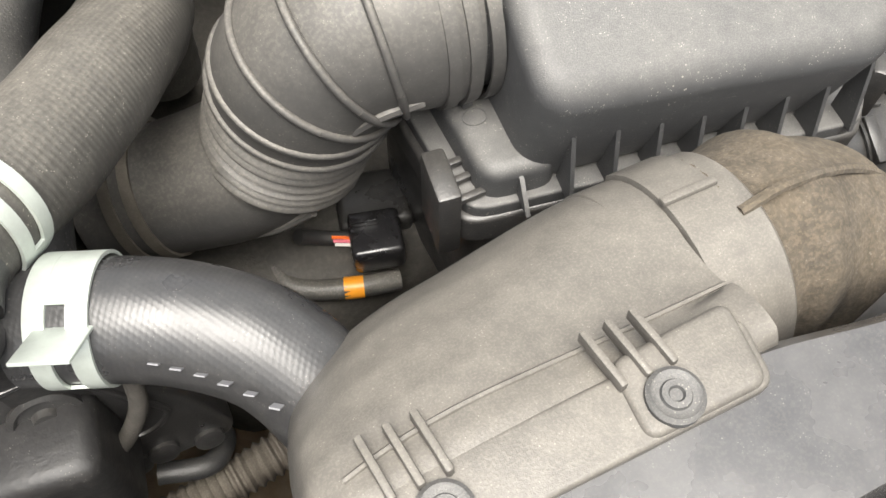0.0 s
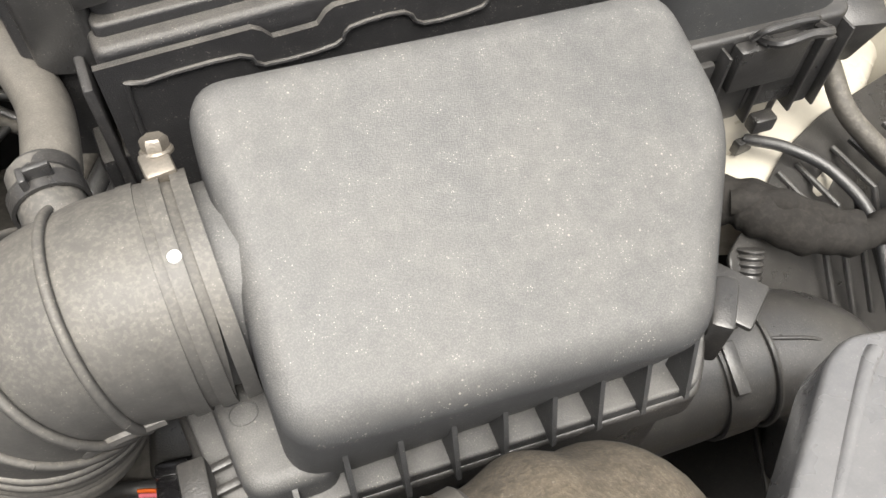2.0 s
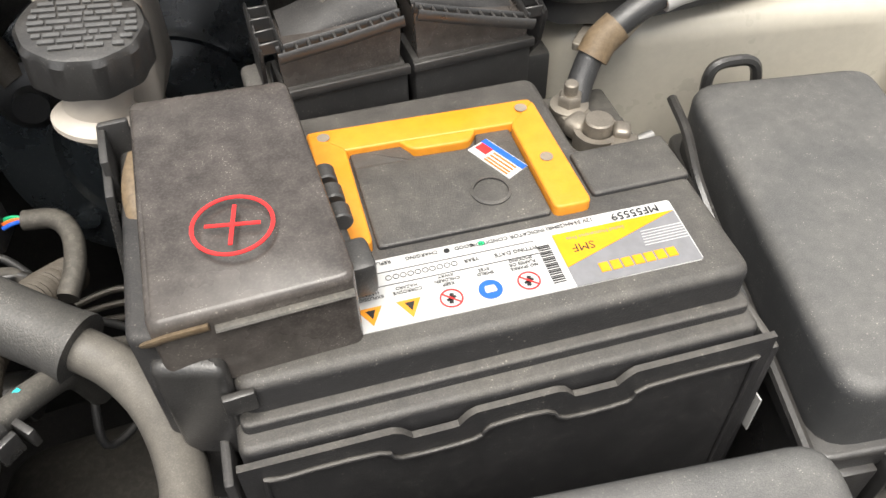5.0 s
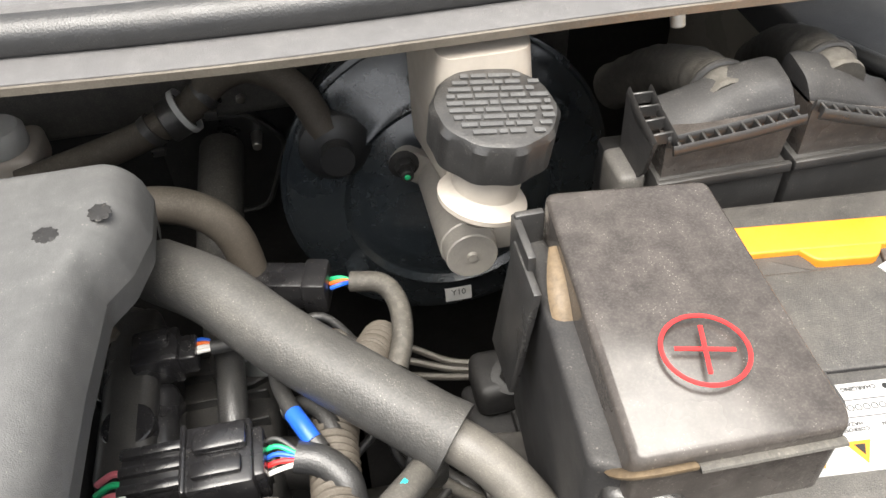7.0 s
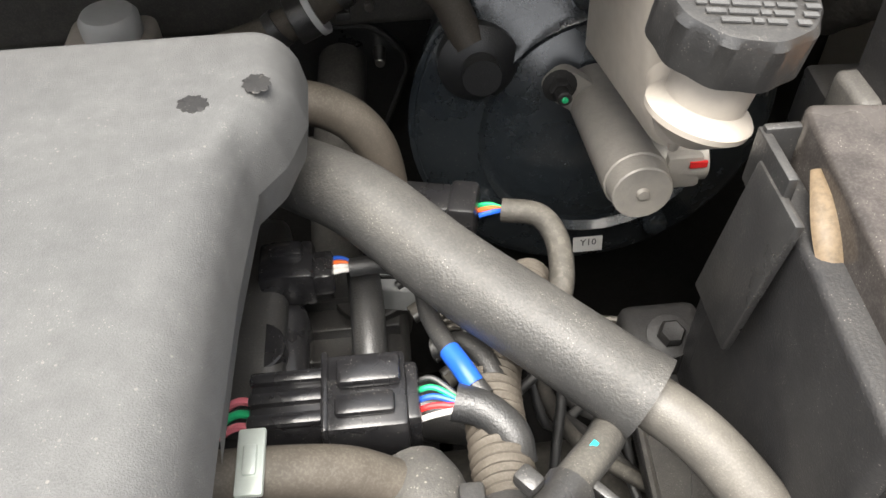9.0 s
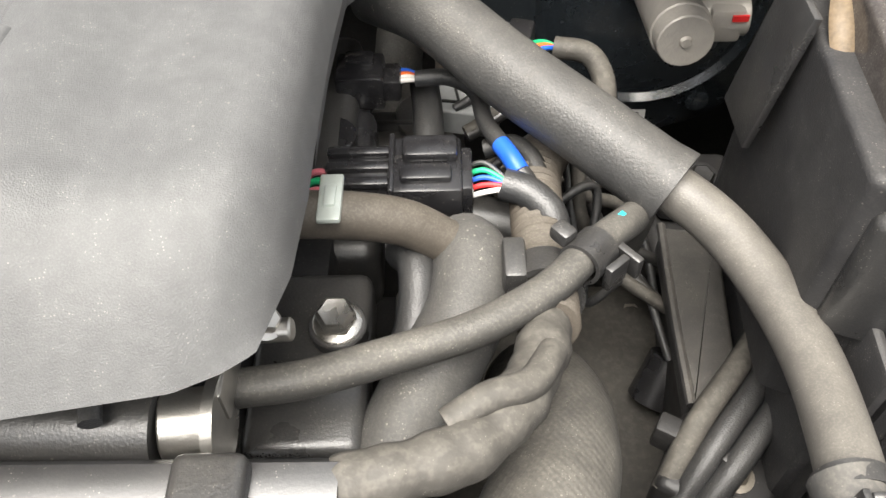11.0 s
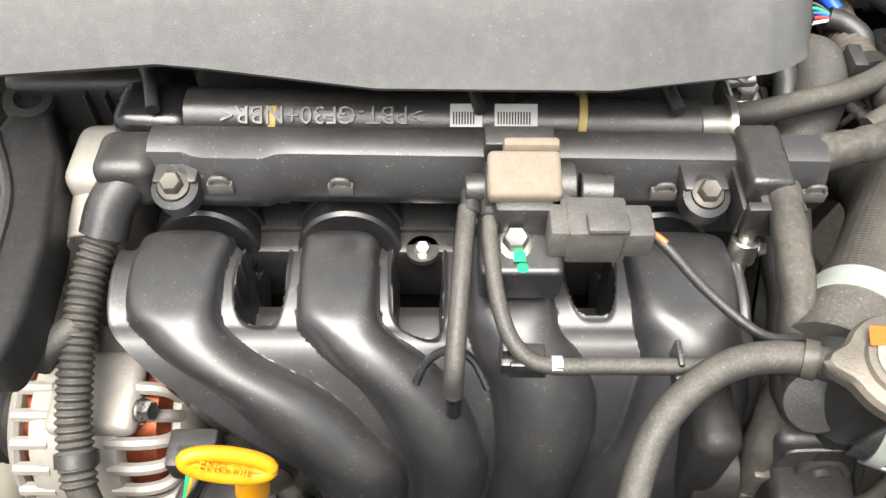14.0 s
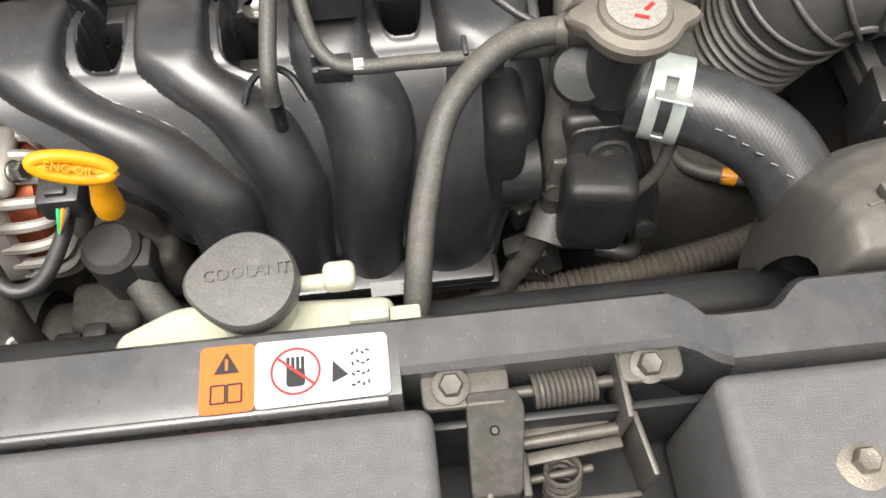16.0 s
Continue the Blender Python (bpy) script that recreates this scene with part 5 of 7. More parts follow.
part("barrel", join(rod((0.057, 0.745, 0.672), (0.057, 0.636, 0.686), 0.0195), rod((0.057, 0.637, 0.686), (0.057, 0.624, 0.6875), 0.0185, 0.0175), lathe([(0.004, 0), (0.003, 0.002), (0.001, 0.002)], facing((0.057, 0.624, 0.6875), (0, -1, 0.1)), 14)), ALU, mc)
part("flange", loft([[(0.060 + p[0], 0.722 + q, 0.672 + p[1]) for p in round_poly([(-0.046, 0.018), (-0.030, 0.036), (0.046, -0.022), (0.032, -0.040)], 0.014)] for q in (0.0, 0.008)]), ALU, mc)
part("outlet", join(rod((0.057, 0.652, 0.686), (0.100, 0.650, 0.688), 0.013), box((0.085, 0.650, 0.687), (0.022, 0.024, 0.024), 0.003)), ALU, mc)
part("red_mark", box((0.092, 0.6375, 0.694), (0.010, 0.0016, 0.004), 0), RED, mc)
part("stud_tip", rod((0.028, 0.7045, 0.6957), (0.028, 0.7025, 0.696), 0.0022), GREEN, mc)
part("nut", join(bolt_shape((0.028, 0.722, 0.694), (0, -1, 0.1), 0.0075, 1.5), rod((0.028, 0.722, 0.694), (0.028, 0.704, 0.6958), 0.0048)), DARK, mc)
rs = thing("brake_reservoir", "milky plastic brake fluid reservoir with a black cap", "reservoir", (0.055, 0.62, 0.72))
part("tank", loft([[(p[0], p[1], z) for p in round_poly([(0.035 + a, 0.600), (0.086 - a, 0.60), (0.095, 0.70), (0.032, 0.70)], 0.01)] for z, a in ((0.742, 0.014), (0.765, 0.004), (0.83, 0.0), (0.852, 0.002))]), WHITE, rs)
part("arm", sweep([(0.055, 0.615, 0.785), (0.052, 0.595, 0.780), (0.050, 0.575, 0.778)], 0.015, 20, 6), WHITE, rs)
part("drip_nib", rod((0.050, 0.585, 0.768), (0.051, 0.587, 0.752), 0.004, 0.0025), WHITE, rs)
part("red_tick", box((0.0430, 0.5535, 0.7905), (0.0012, 0.0012, 0.009), 0, lean=6), PINK, rs)
NK = facing((0.0505, 0.570, 0.786), (0.25, 0.08, 1))
part("neck", lathe([(0.010, -0.012), (0.0175, -0.006), (0.0235, -0.001), (0.024, 0.002), (0.0225, 0.004), (0.0175, 0.008), (0.018, 0.03), (0.003, 0.03)], NK, 36), WHITE, rs)
CP = pose(0.0565, 0.577, 0.816, 6, 6, -8)
bcap = part("cap", lathe([(0.029, 0), (0.0315, 0.0015), (0.0315, 0.021), (0.0295, 0.0245), (0.026, 0.0255), (0.002, 0.0258)], CP, 90, lambda a, z: 1 + (0.022 * math.cos(10 * a) if z < 0.022 else 0.01 * math.cos(10 * a))), BLACK, rs, "black scalloped screw cap", 30)
rows = []
for j in range(9):
    v = 0.020 - 0.005 * j
    w = math.sqrt(max(0, 0.026 ** 2 - v * v))
    x = -w + 0.002
    k = j
    while x < w - 0.003:
        lw = 0.004 + 0.0035 * ((k * 7) % 3)
        rows.append(turn(box((x + lw / 2, v, 0.0263), (min(lw, w - x), 0.0026, 0.0008), 0), CP @ pose(0, 0, 0, 0, 0, 5)))
        x += lw + 0.0012
        k += 1
part("raised_print", join(*rows), COVER, bcap)

# ---- cowl ----
cowl = thing("cowl", "dark cowl panel with rubber seal below the windscreen", "cowl", (0, 0.7, 0.85), kind="structure")


def cowl_y(x):
    return 0.600 + 0.02 * step01(-x, 0.0, 0.35) - 0.01 * step01(x, 0.1, 0.4)


def cowl_line(dy, dz):
    return [(x, cowl_y(x) + dy, 0.862 + dz - 0.012 * step01(x, 0.25, 0.5)) for x in np.linspace(-0.9, 0.36, 15)]


def cowl_strip(sec, mat, name, label=""):
    rings = []
    for x in np.linspace(-0.9, 0.36, 40):
        rings.append([(x, cowl_y(x) + a, 0.862 + b - 0.012 * step01(x, 0.25, 0.5)) for a, b in sec])
    return part(name, loft(rings), mat, cowl, label)


cowl_strip([(0, 0), (0.0, 0.004), (0.012, 0.006), (0.06, 0.005), (0.06, 0.001), (0.012, 0.0)], GRILLE, "lip", "grey steel lip with a chipped edge")
cowl_strip([(-0.001, -0.0015), (-0.0015, 0.003), (0.002, 0.0035), (0.002, -0.001)], OLDSTEEL, "chipped_edge")
part("seal", sweep(cowl_line(0.028, 0.013), 0.0105, 14, 4), RUBBER, cowl, "black rubber hood seal")
cowl_strip([(0.035, 0.005), (0.045, 0.020), (0.075, 0.024), (0.08, 0.005)], GRILLE, "trough")
cowl_strip([(0.08, 0.022), (0.09, 0.034), (0.3, 0.09), (0.3, 0.07), (0.09, 0.01)], GLOSS, "panel", "dark plastic cowl panel")
TRIM = [(0.285, 0.680), (0.305, 0.648), (0.324, 0.610), (0.336, 0.594), (0.358, 0.586), (0.396, 0.580), (0.457, 0.580), (0.60, 0.59)]
part("side_trim", prism([Vector(p) for p in TRIM] + [Vector((0.60, 0.90)), Vector((0.285, 0.90))], 0.765, 0.792, 0.004), RUBBER, cowl, "black rubber side trim")
part("trim_bead", sweep([(x, y - 0.001, 0.788) for x, y in TRIM], 0.0058, 12, 6), RUBBER, cowl)
part("screw", rod((0.165, 0.618, 0.862), (0.166, 0.612, 0.845), 0.004), STEEL, cowl)

# ---- engine ----
block = thing("engine_block", "grimy dark cylinder head and block", "engine", (-0.3, 0.4, 0.3))
part("head", box((-0.33, 0.44, 0.60), (0.37, 0.26, 0.18), 0.01), DARK, block)
part("intake_face", box((-0.34, 0.322, 0.66), (0.34, 0.05, 0.05), 0.006), BLACK, block)
part("lower", box((-0.33, 0.42, 0.42), (0.36, 0.30, 0.22), 0.02), TANK, block)
part("head_end", join(box((-0.152, 0.55, 0.66), (0.03, 0.12, 0.1), 0.008, 3), rod((-0.163, 0.592, 0.68), (-0.163, 0.592, 0.705), 0.024), box((-0.15, 0.50, 0.66), (0.05, 0.07, 0.05), 0.008, 3)), BLACK, block)
for x, y, z in ((-0.434, 0.336, 0.688), (-0.348, 0.300, 0.683)):
    part("bolt", join(lathe([(0.010, 0), (0.010, 0.004), (0.0075, 0.004)], pose(x, y, z - 0.002), 20), bolt_shape((x, y, z), (0, -0.3, 1), 0.0048, 1.3)), STEEL, block)
gear = thing("gearbox", "dirty cast gearbox housing below the battery", "gearbox", (0.0, 0.4, 0.3))
part("housing", join(box((0.0, 0.42, 0.40), (0.24, 0.34, 0.22), 0.04, 4), rod((-0.02, 0.31, 0.38), (-0.02, 0.31, 0.475), 0.045), box((0.03, 0.29, 0.455), (0.08, 0.05, 0.05), 0.012, 3)), TANK, gear)
for x, y in ((0.0446, 0.522), (0.0415, 0.548)):
    part("bolt_boss", rod((x, y, 0.46), (x, y, 0.499), 0.018, 0.0155), TANK, gear)
part("sensor", join(rod((0.040, 0.470, 0.52), (0.052, 0.488, 0.545), 0.016, 0.014), box((0.058, 0.478, 0.545), (0.014, 0.012, 0.016), 0.002, yaw=30)), GLOSS, gear, "black round sensor")
part("sensor_tip", rod((0.050, 0.462, 0.53), (0.060, 0.470, 0.536), 0.005), BROWN, gear)
for x, y, z in ((0.0446, 0.522, 0.500), (0.0415, 0.548, 0.500), (0.044, 0.322, 0.482), (0.02, 0.30, 0.48)):
    part("bolt", bolt_shape((x, y, z), (0, 0, 1), 0.008, 1.6), OLDSTEEL, gear)
mountb = thing("gearbox_mount", "black steel gearbox mount with a bolt", "mount", (0.07, 0.58, 0.55))
part("bracket", join(box((0.072, 0.585, 0.60), (0.05, 0.04, 0.03), 0.008, 3), box((0.07, 0.57, 0.56), (0.06, 0.06, 0.05), 0.008, 3), box((0.085, 0.50, 0.585), (0.03, 0.16, 0.012), 0.003)), DARK, mountb)
part("bolt", bolt_shape((0.072, 0.577, 0.614), (0, -0.3, 1), 0.008, 1.7), DARK, mountb)

ec = thing("engine_cover", "dusty dark grey moulded engine cover", "engine cover", (-0.35, 0.45, 0.75))


def front_edge(x):
    return lerp(x, [-0.66, -0.566, -0.485, -0.46, -0.40, -0.37, -0.25, -0.225, -0.20, -0.168, -0.155, -0.147, -0.138, -0.134], [0.322, 0.326, 0.335, 0.332, 0.322, 0.317, 0.316, 0.320, 0.324, 0.329, 0.335, 0.341, 0.351, 0.364])


def right_edge(v):
    return lerp(v, [0, 0.06, 0.14, 0.45, 0.66, 0.72, 0.82, 0.95, 1], [-0.146, -0.138, -0.135, -0.1335, -0.130, -0.120, -0.113, -0.114, -0.120])


def cover_pt(u, v):
    x = -0.66 + (right_edge(v) + 0.66) * u
    y0 = front_edge(x)
    y = y0 + (0.606 - y0) * v
    front_roll = math.sin(math.pi / 2 * min(1.0, (y - y0) / 0.056))
    z = 0.797 + 0.036 * front_roll - 0.006 * v
    side = min(1.0, max(0.0, 1 - (right_edge(v) - x) / 0.020))
    z -= 0.027 * (1 - math.sqrt(1 - side * side)) * front_roll
    z -= 0.03 * max(0.0, 1 - (0.606 - y) / 0.016) ** 2.2
    lobe = step01(x, -0.425, -0.395) - step01(x, -0.225, -0.19)
    z += 0.008 * lobe * step01(y - y0, 0.0, 0.05) * (1 - step01(y, 0.45, 0.58))
    bow = 14 * max(0.0, abs(x + 0.300) - 0.03) ** 2
    recess = (step01(x, -0.366, -0.360) - step01(x, -0.240, -0.234)) * step01(y, 0.372 + bow, 0.376 + bow) * (1 - step01(y, 0.50, 0.504))
    z -= 0.004 * recess
    return (x, y, z)


cov = sheet(cover_pt, 220, 120)
part("shell", cov, COVER, ec, "", 45)
part("skirt", sheet(lambda u, v: tuple(Vector(cover_pt(u * 0.93, 0)) + Vector((0, 0.005 * v, -0.006 * v))), 120, 1), COVER, ec)
part("side_skirt", sheet(lambda u, v: tuple(Vector(cover_pt(1, 0.25 + 0.75 * u)) + Vector((-0.003 * v, 0, -0.016 * v))), 60, 1), COVER, ec)
lipc = [(-0.366, 0.44, 0.838), (-0.362, 0.402, 0.838), (-0.345, 0.380, 0.8385), (-0.300, 0.371, 0.8385), (-0.255, 0.380, 0.8385), (-0.238, 0.402, 0.838), (-0.234, 0.44, 0.838)]
part("emblem_lip", sweep(lipc, 0.0045, 12, 10, flat=0.5), COVER, ec)
for x, y in ((-0.128, 0.555), (-0.150, 0.545)):
    part("damp_spot", lathe([(0.0062, 0), (0.0058, 0.0003), (0.001, 0.0003)], pose(x, y, 0.8283, 0, 0, 40 * y), 48, lambda a, z: 0.9 + 0.08 * math.sin(2 * a + 60 * x) + 0.07 * math.sin(9 * a) + 0.05 * math.sin(17 * a)), DARK, ec)

# intake manifold
im = thing("intake_manifold", "glossy black plastic intake manifold with four runners", "intake manifold", (-0.33, 0.2, 0.6))
PY = [0.306, 0.296, 0.285, 0.278, 0.262, 0.236, 0.220, 0.205, 0.190, 0.172, 0.162, 0.155, 0.150, 0.148]
PZ = [0.700, 0.714, 0.721, 0.724, 0.727, 0.728, 0.726, 0.717, 0.700, 0.672, 0.648, 0.618, 0.588, 0.556]
PS = np.linspace(0, 1, len(PY))
RS = [0, 0.2, 0.35, 0.45, 0.55, 0.65, 0.75, 0.88, 1]
# middle line and half width of each runner, from the ports to the plenum
RX = ([-0.477, -0.477, -0.478, -0.472, -0.455, -0.414, -0.384, -0.377, -0.376], [-0.392, -0.392, -0.391, -0.387, -0.370, -0.345, -0.332, -0.3335, -0.335],
      [-0.299, -0.299, -0.2995, -0.298, -0.290, -0.281, -0.283, -0.289, -0.290], [-0.208, -0.208, -0.208, -0.2075, -0.204, -0.206, -0.216, -0.234, -0.238])
RW = ([0.026, 0.026, 0.025, 0.0245, 0.026, 0.029, 0.0255, 0.021, 0.020], [0.0215, 0.0215, 0.0215, 0.0235, 0.027, 0.0245, 0.0205, 0.0195, 0.019],
      [0.0235, 0.0235, 0.023, 0.0245, 0.028, 0.027, 0.0235, 0.0215, 0.0205], [0.029, 0.029, 0.0285, 0.0275, 0.028, 0.0315, 0.034, 0.031, 0.029])
RT = [r[0] for r in RX]
WELL_END = (0.42, 0.475, 0.39)


def glide(x, xs, ys):
    """A smooth curve through the points (xs, ys)."""
    i = int(np.clip(np.searchsorted(xs, x) - 1, 0, len(xs) - 2))
    h = xs[i + 1] - xs[i]
    t = (x - xs[i]) / h
    slope = lambda k: (ys[min(k + 1, len(ys) - 1)] - ys[max(k - 1, 0)]) / (xs[min(k + 1, len(xs) - 1)] - xs[max(k - 1, 0)])
    a, b = slope(i) * h, slope(i + 1) * h
    return ys[i] * (2 * t ** 3 - 3 * t * t + 1) + a * (t ** 3 - 2 * t * t + t) + ys[i + 1] * (3 * t * t - 2 * t ** 3) + b * (t ** 3 - t * t)


@functools.lru_cache(maxsize=None)
def manifold_row(s):
    y, z = glide(s, PS, PY), glide(s, PS, PZ)
    a, b = max(0, s - 0.03), min(1, s + 0.03)
    ty, tz = glide(b, PS, PY) - glide(a, PS, PY), glide(b, PS, PZ) - glide(a, PS, PZ)
    k = math.hypot(ty, tz)
    left = glide(s, [0, 0.3, 0.4, 0.5, 0.6, 0.7, 0.8, 0.9, 1], [-0.5125, -0.5146, -0.5115, -0.5055, -0.4865, -0.4420, -0.4110, -0.4030, -0.4010])
    mids, halves = [glide(s, RS, r) for r in RX], [glide(s, RS, r) for r in RW]
    right = mids[3] + halves[3] + 0.006
    return y, z, tz / k, -ty / k, left, right, mids, halves


def manifold_pt(w, s):
    y, z, ny, nz, left, right, mids, halves = manifold_row(s)
    x = left + (right - left) * w
    ds = [abs(x - m) / h for m, h in zip(mids, halves)]
    k = min(range(4), key=lambda i: ds[i])
    d, over = ds[k], abs(x - mids[k]) - halves[k]
    crown = 1 - step01(s, 0.30, 0.50)
    power = 2.1 + 5.5 * crown
    shape = max(0.0, 1 - min(1.0, d) ** power) ** (0.62 - 0.12 * crown)
    deep = 0.019 - 0.010 * crown
    h = -deep * (1 - shape)
    # the raised shell on the crowns ends before the flange does
    arch = 0.10 * min(d, 1.15) ** 4
    h -= 0.007 * shape * (1 - step01(s, 0.115 + arch, 0.150 + arch))
    # bead round the flange, then the wells between the ports
    for i in range(3):
        lo, hi = mids[i] + halves[i] + 0.008, mids[i + 1] - halves[i + 1] - 0.008
        if i == 1:
            hi -= 0.006
        if lo - 0.004 < x < hi + 0.004:
            inside = min(x - lo, hi - x)
            r = abs(x - (lo + hi) / 2) / ((hi - lo) / 2)
            end = WELL_END[i] - 0.045 * min(r, 1.2) ** 4
            open_ = step01(inside, -0.0008, 0.0012) * (1 - step01(s, end - 0.012, end + 0.004))
            rim = step01(inside, -0.0035, -0.0015) * (1 - step01(s, end + 0.006, end + 0.022))
            h += 0.0016 * rim * (1 - open_) - 0.042 * open_
    edge = min(x - left, right - x)
    h += 0.0007 * step01(edge, 0.0, 0.001) * (1 - step01(edge, 0.002, 0.004)) * crown
    z -= 0.034 * (1 - step01(s, 0.035 + arch, 0.06 + arch))
    return (x, y + ny * h, z + nz * h)


for k in range(4):
    part("port", rod((RT[k], 0.345, 0.676), (RT[k], 0.298, 0.684), 0.030, 0.031, 32, 0.002), MANI, im)
    part("port_lip", ring_band((RT[k], 0.318, 0.681), (RT[k], 0.314, 0.6815), 0.031, 0.0022), MANI, im)
part("casting", sheet(manifold_pt, 400, 230), MANI, im, "", 60)
part("skirt", sheet(lambda u, v: tuple(Vector(manifold_pt(0, u)) + Vector((0.02 * v, -0.004 * v, -0.06 * v))), 60, 3), GLOSS, im)
part("skirt", sheet(lambda u, v: tuple(Vector(manifold_pt(1, u)) + Vector((-0.02 * v, -0.004 * v, -0.06 * v))), 60, 3), GLOSS, im)
part("plenum", box((-0.305, 0.22, 0.585), (0.19, 0.09, 0.10), 0.02, 4), GLOSS, im)
part("bottom_lip", box((-0.305, 0.152, 0.569), (0.195, 0.020, 0.010), 0.003), MANI, im)
part("bottom_lip", box((-0.305, 0.156, 0.556), (0.205, 0.024, 0.010), 0.003), MANI, im)
mlab = part("label", box((-0.2785, 0.1405, 0.5745), (0.030, 0.0008, 0.010), 0, tip=-45), LABEL, im, "small paper label")
lettering("31", 0.008, pose(-0.2690, 0.1398, 0.5748, 45, 0, 0), INK, mlab)
part("plate", prism(round_poly([(-0.318, 0.232), (-0.277, 0.232), (-0.275, 0.274), (-0.318, 0.274)], 0.004), 0.735, 0.757, 0.003), MANI, im)
part("bolt", bolt_shape((-0.300, 0.249, 0.757), (0, -0.15, 1), 0.0065, 1.35), STEEL, im)
part("paint_mark", join(box((-0.2985, 0.240, 0.7592), (0.006, 0.006, 0.0006), 0.0002), lathe([(0.003, 0), (0.0025, 0.0006), (0.0005, 0.0006)], pose(-0.297, 0.235, 0.757), 12)), GREEN, im)
part("boss", lathe([(0.004, -0.03), (0.0045, 0.0)], pose(-0.330, 0.186, 0.730), 16), GLOSS, im)
part("gusset", join(sweep([(-0.349, 0.196, 0.712), (-0.343, 0.203, 0.722), (-0.332, 0.206, 0.728), (-0.321, 0.203, 0.724), (-0.313, 0.192, 0.714)], 0.0022, 8, 6)), GLOSS, im)
for c in ((-0.297, 0.200, 0.730), (-0.215, 0.193, 0.730)):
    part("hose_clip", join(box(c, (0.022, 0.013, 0.010), 0.0015), box((c[0] - 0.009, c[1] + 0.004, c[2] + 0.006), (0.003, 0.014, 0.014), 0.001), box((c[0] + 0.002, c[1] - 0.008, c[2] + 0.004), (0.018, 0.003, 0.012), 0.001)), MANI, im)
part("side_body", join(box((-0.202, 0.19, 0.67), (0.024, 0.06, 0.09), 0.010, 4), rod((-0.205, 0.178, 0.65), (-0.180, 0.178, 0.65), 0.022)), DARK, im)

# coil cover tube and wire tray
ct = thing("coil_cover", "black plastic coil cover with raised letters and yellow bands", "coil cover", (-0.36, 0.36, 0.72))
part("tube", join(sweep([(-0.482, 0.351, 0.745), (-0.19, 0.348, 0.740)], 0.0165, 24, 30)), BLACK, ct)
part("end_cap", box((-0.502, 0.353, 0.740), (0.046, 0.038, 0.034), 0.01, 4, lean=4), GLOSS, ct)
for x in (-0.432, -0.257):
    part("yellow_band", ring_band((x - 0.0022, 0.3498, 0.7428), (x + 0.0022, 0.3496, 0.7427), 0.0167, 0.0008, 28), PALEBAND, ct)
for x0, x1 in ((-0.332, -0.314), (-0.307, -0.283)):
    xm = (x0 + x1) / 2
    lb = part("label", box((xm, 0.3395, 0.7570), (x1 - x0, 0.013, 0.0006), 0, tip=36), LABEL, ct, "white barcode label")
    part("barcode", join(*[box((x0 + 0.002 + 0.0016 * k, 0.3380, 0.7564), (0.0009, 0.007, 0.0003), 0, tip=36) for k in range(int((x1 - x0 - 0.004) / 0.0016))]), INK, lb)
lets = lettering(">PBT-GF30+NBR<", 0.0145, pose(-0.404, 0.3395, 0.7576, 36, 0, 0) @ pose(0, 0, 0, 0, 0, 180), BLACK, ct, depth=0.0009)
part("metal_end", join(rod((-0.19, 0.348, 0.740), (-0.172, 0.350, 0.739), 0.0125), lathe([(0.018, 0), (0.018, 0.004), (0.012, 0.004)], facing((-0.173, 0.350, 0.739), (1, 0, 0)), 28), box((-0.170, 0.366, 0.745), (0.005, 0.03, 0.018), 0.002)), STEEL, ct, "bright steel end fitting")
part("screw", join(rod((-0.168, 0.383, 0.744), (-0.148, 0.383, 0.746), 0.0045), bolt_shape((-0.158, 0.383, 0.75), (0.6, -0.2, 1), 0.005, 1.4)), STEEL, ct)
wt = thing("wire_tray", "black plastic wiring tray over the manifold", "wire tray", (-0.31, 0.31, 0.72))
sec = [(0.3000, 0.730), (0.2985, 0.7355), (0.2988, 0.7385), (0.3010, 0.744), (0.3046, 0.752), (0.3088, 0.7592), (0.316, 0.762), (0.327, 0.761), (0.331, 0.755), (0.331, 0.735)]
rings = []
for x in np.linspace(-0.495, -0.126, 60):
    b = 0.004 * (step01(x, -0.474, -0.468) - step01(x, -0.432, -0.424))
    dz = -0.006 * (x + 0.495) / 0.37
    rings.append([(x, y - (b if y < 0.31 else 0), z + dz) for y, z in sec])
part("tray", loft(rings), MANI, wt)
for x in (-0.456, -0.391, -0.216, -0.134):
    dz = -0.006 * (x + 0.495) / 0.37
    part("snap", join(box((x, 0.2965, 0.745 + dz), (0.014, 0.004, 0.008), 0.001), sweep([(x - 0.005, 0.296, 0.748 + dz), (x - 0.003, 0.2955, 0.753 + dz), (x + 0.003, 0.2955, 0.753 + dz), (x + 0.005, 0.296, 0.748 + dz)], 0.0014, 6, 4)), PLUGGREY, wt)
for x, y in ((-0.479, 0.292), (-0.196, 0.288)):
    lug = part("lug", join(lathe([(0.0125, -0.012), (0.0125, 0.0), (0.009, 0.002), (0.008, 0.0)], facing((x, y, 0.749), (0, -0.35, 1)), 28), box((x, y + 0.012, 0.745), (0.024, 0.022, 0.016), 0.002)), MANI, wt)
    part("bolt", bolt_shape((x, y, 0.7505), (0, -0.35, 1), 0.0062, 1.35), GRIME, lug)
part("end_boot", join(box((-0.508, 0.312, 0.742), (0.034, 0.034, 0.034), 0.009, 4), sweep([(-0.508, 0.305, 0.742), (-0.518, 0.293, 0.733), (-0.523, 0.28, 0.722)], 0.013, 16, 6)), BLACK, wt)
part("side_outlet", box((-0.165, 0.306, 0.747), (0.024, 0.044, 0.034), 0.004, 3), BLACK, wt)
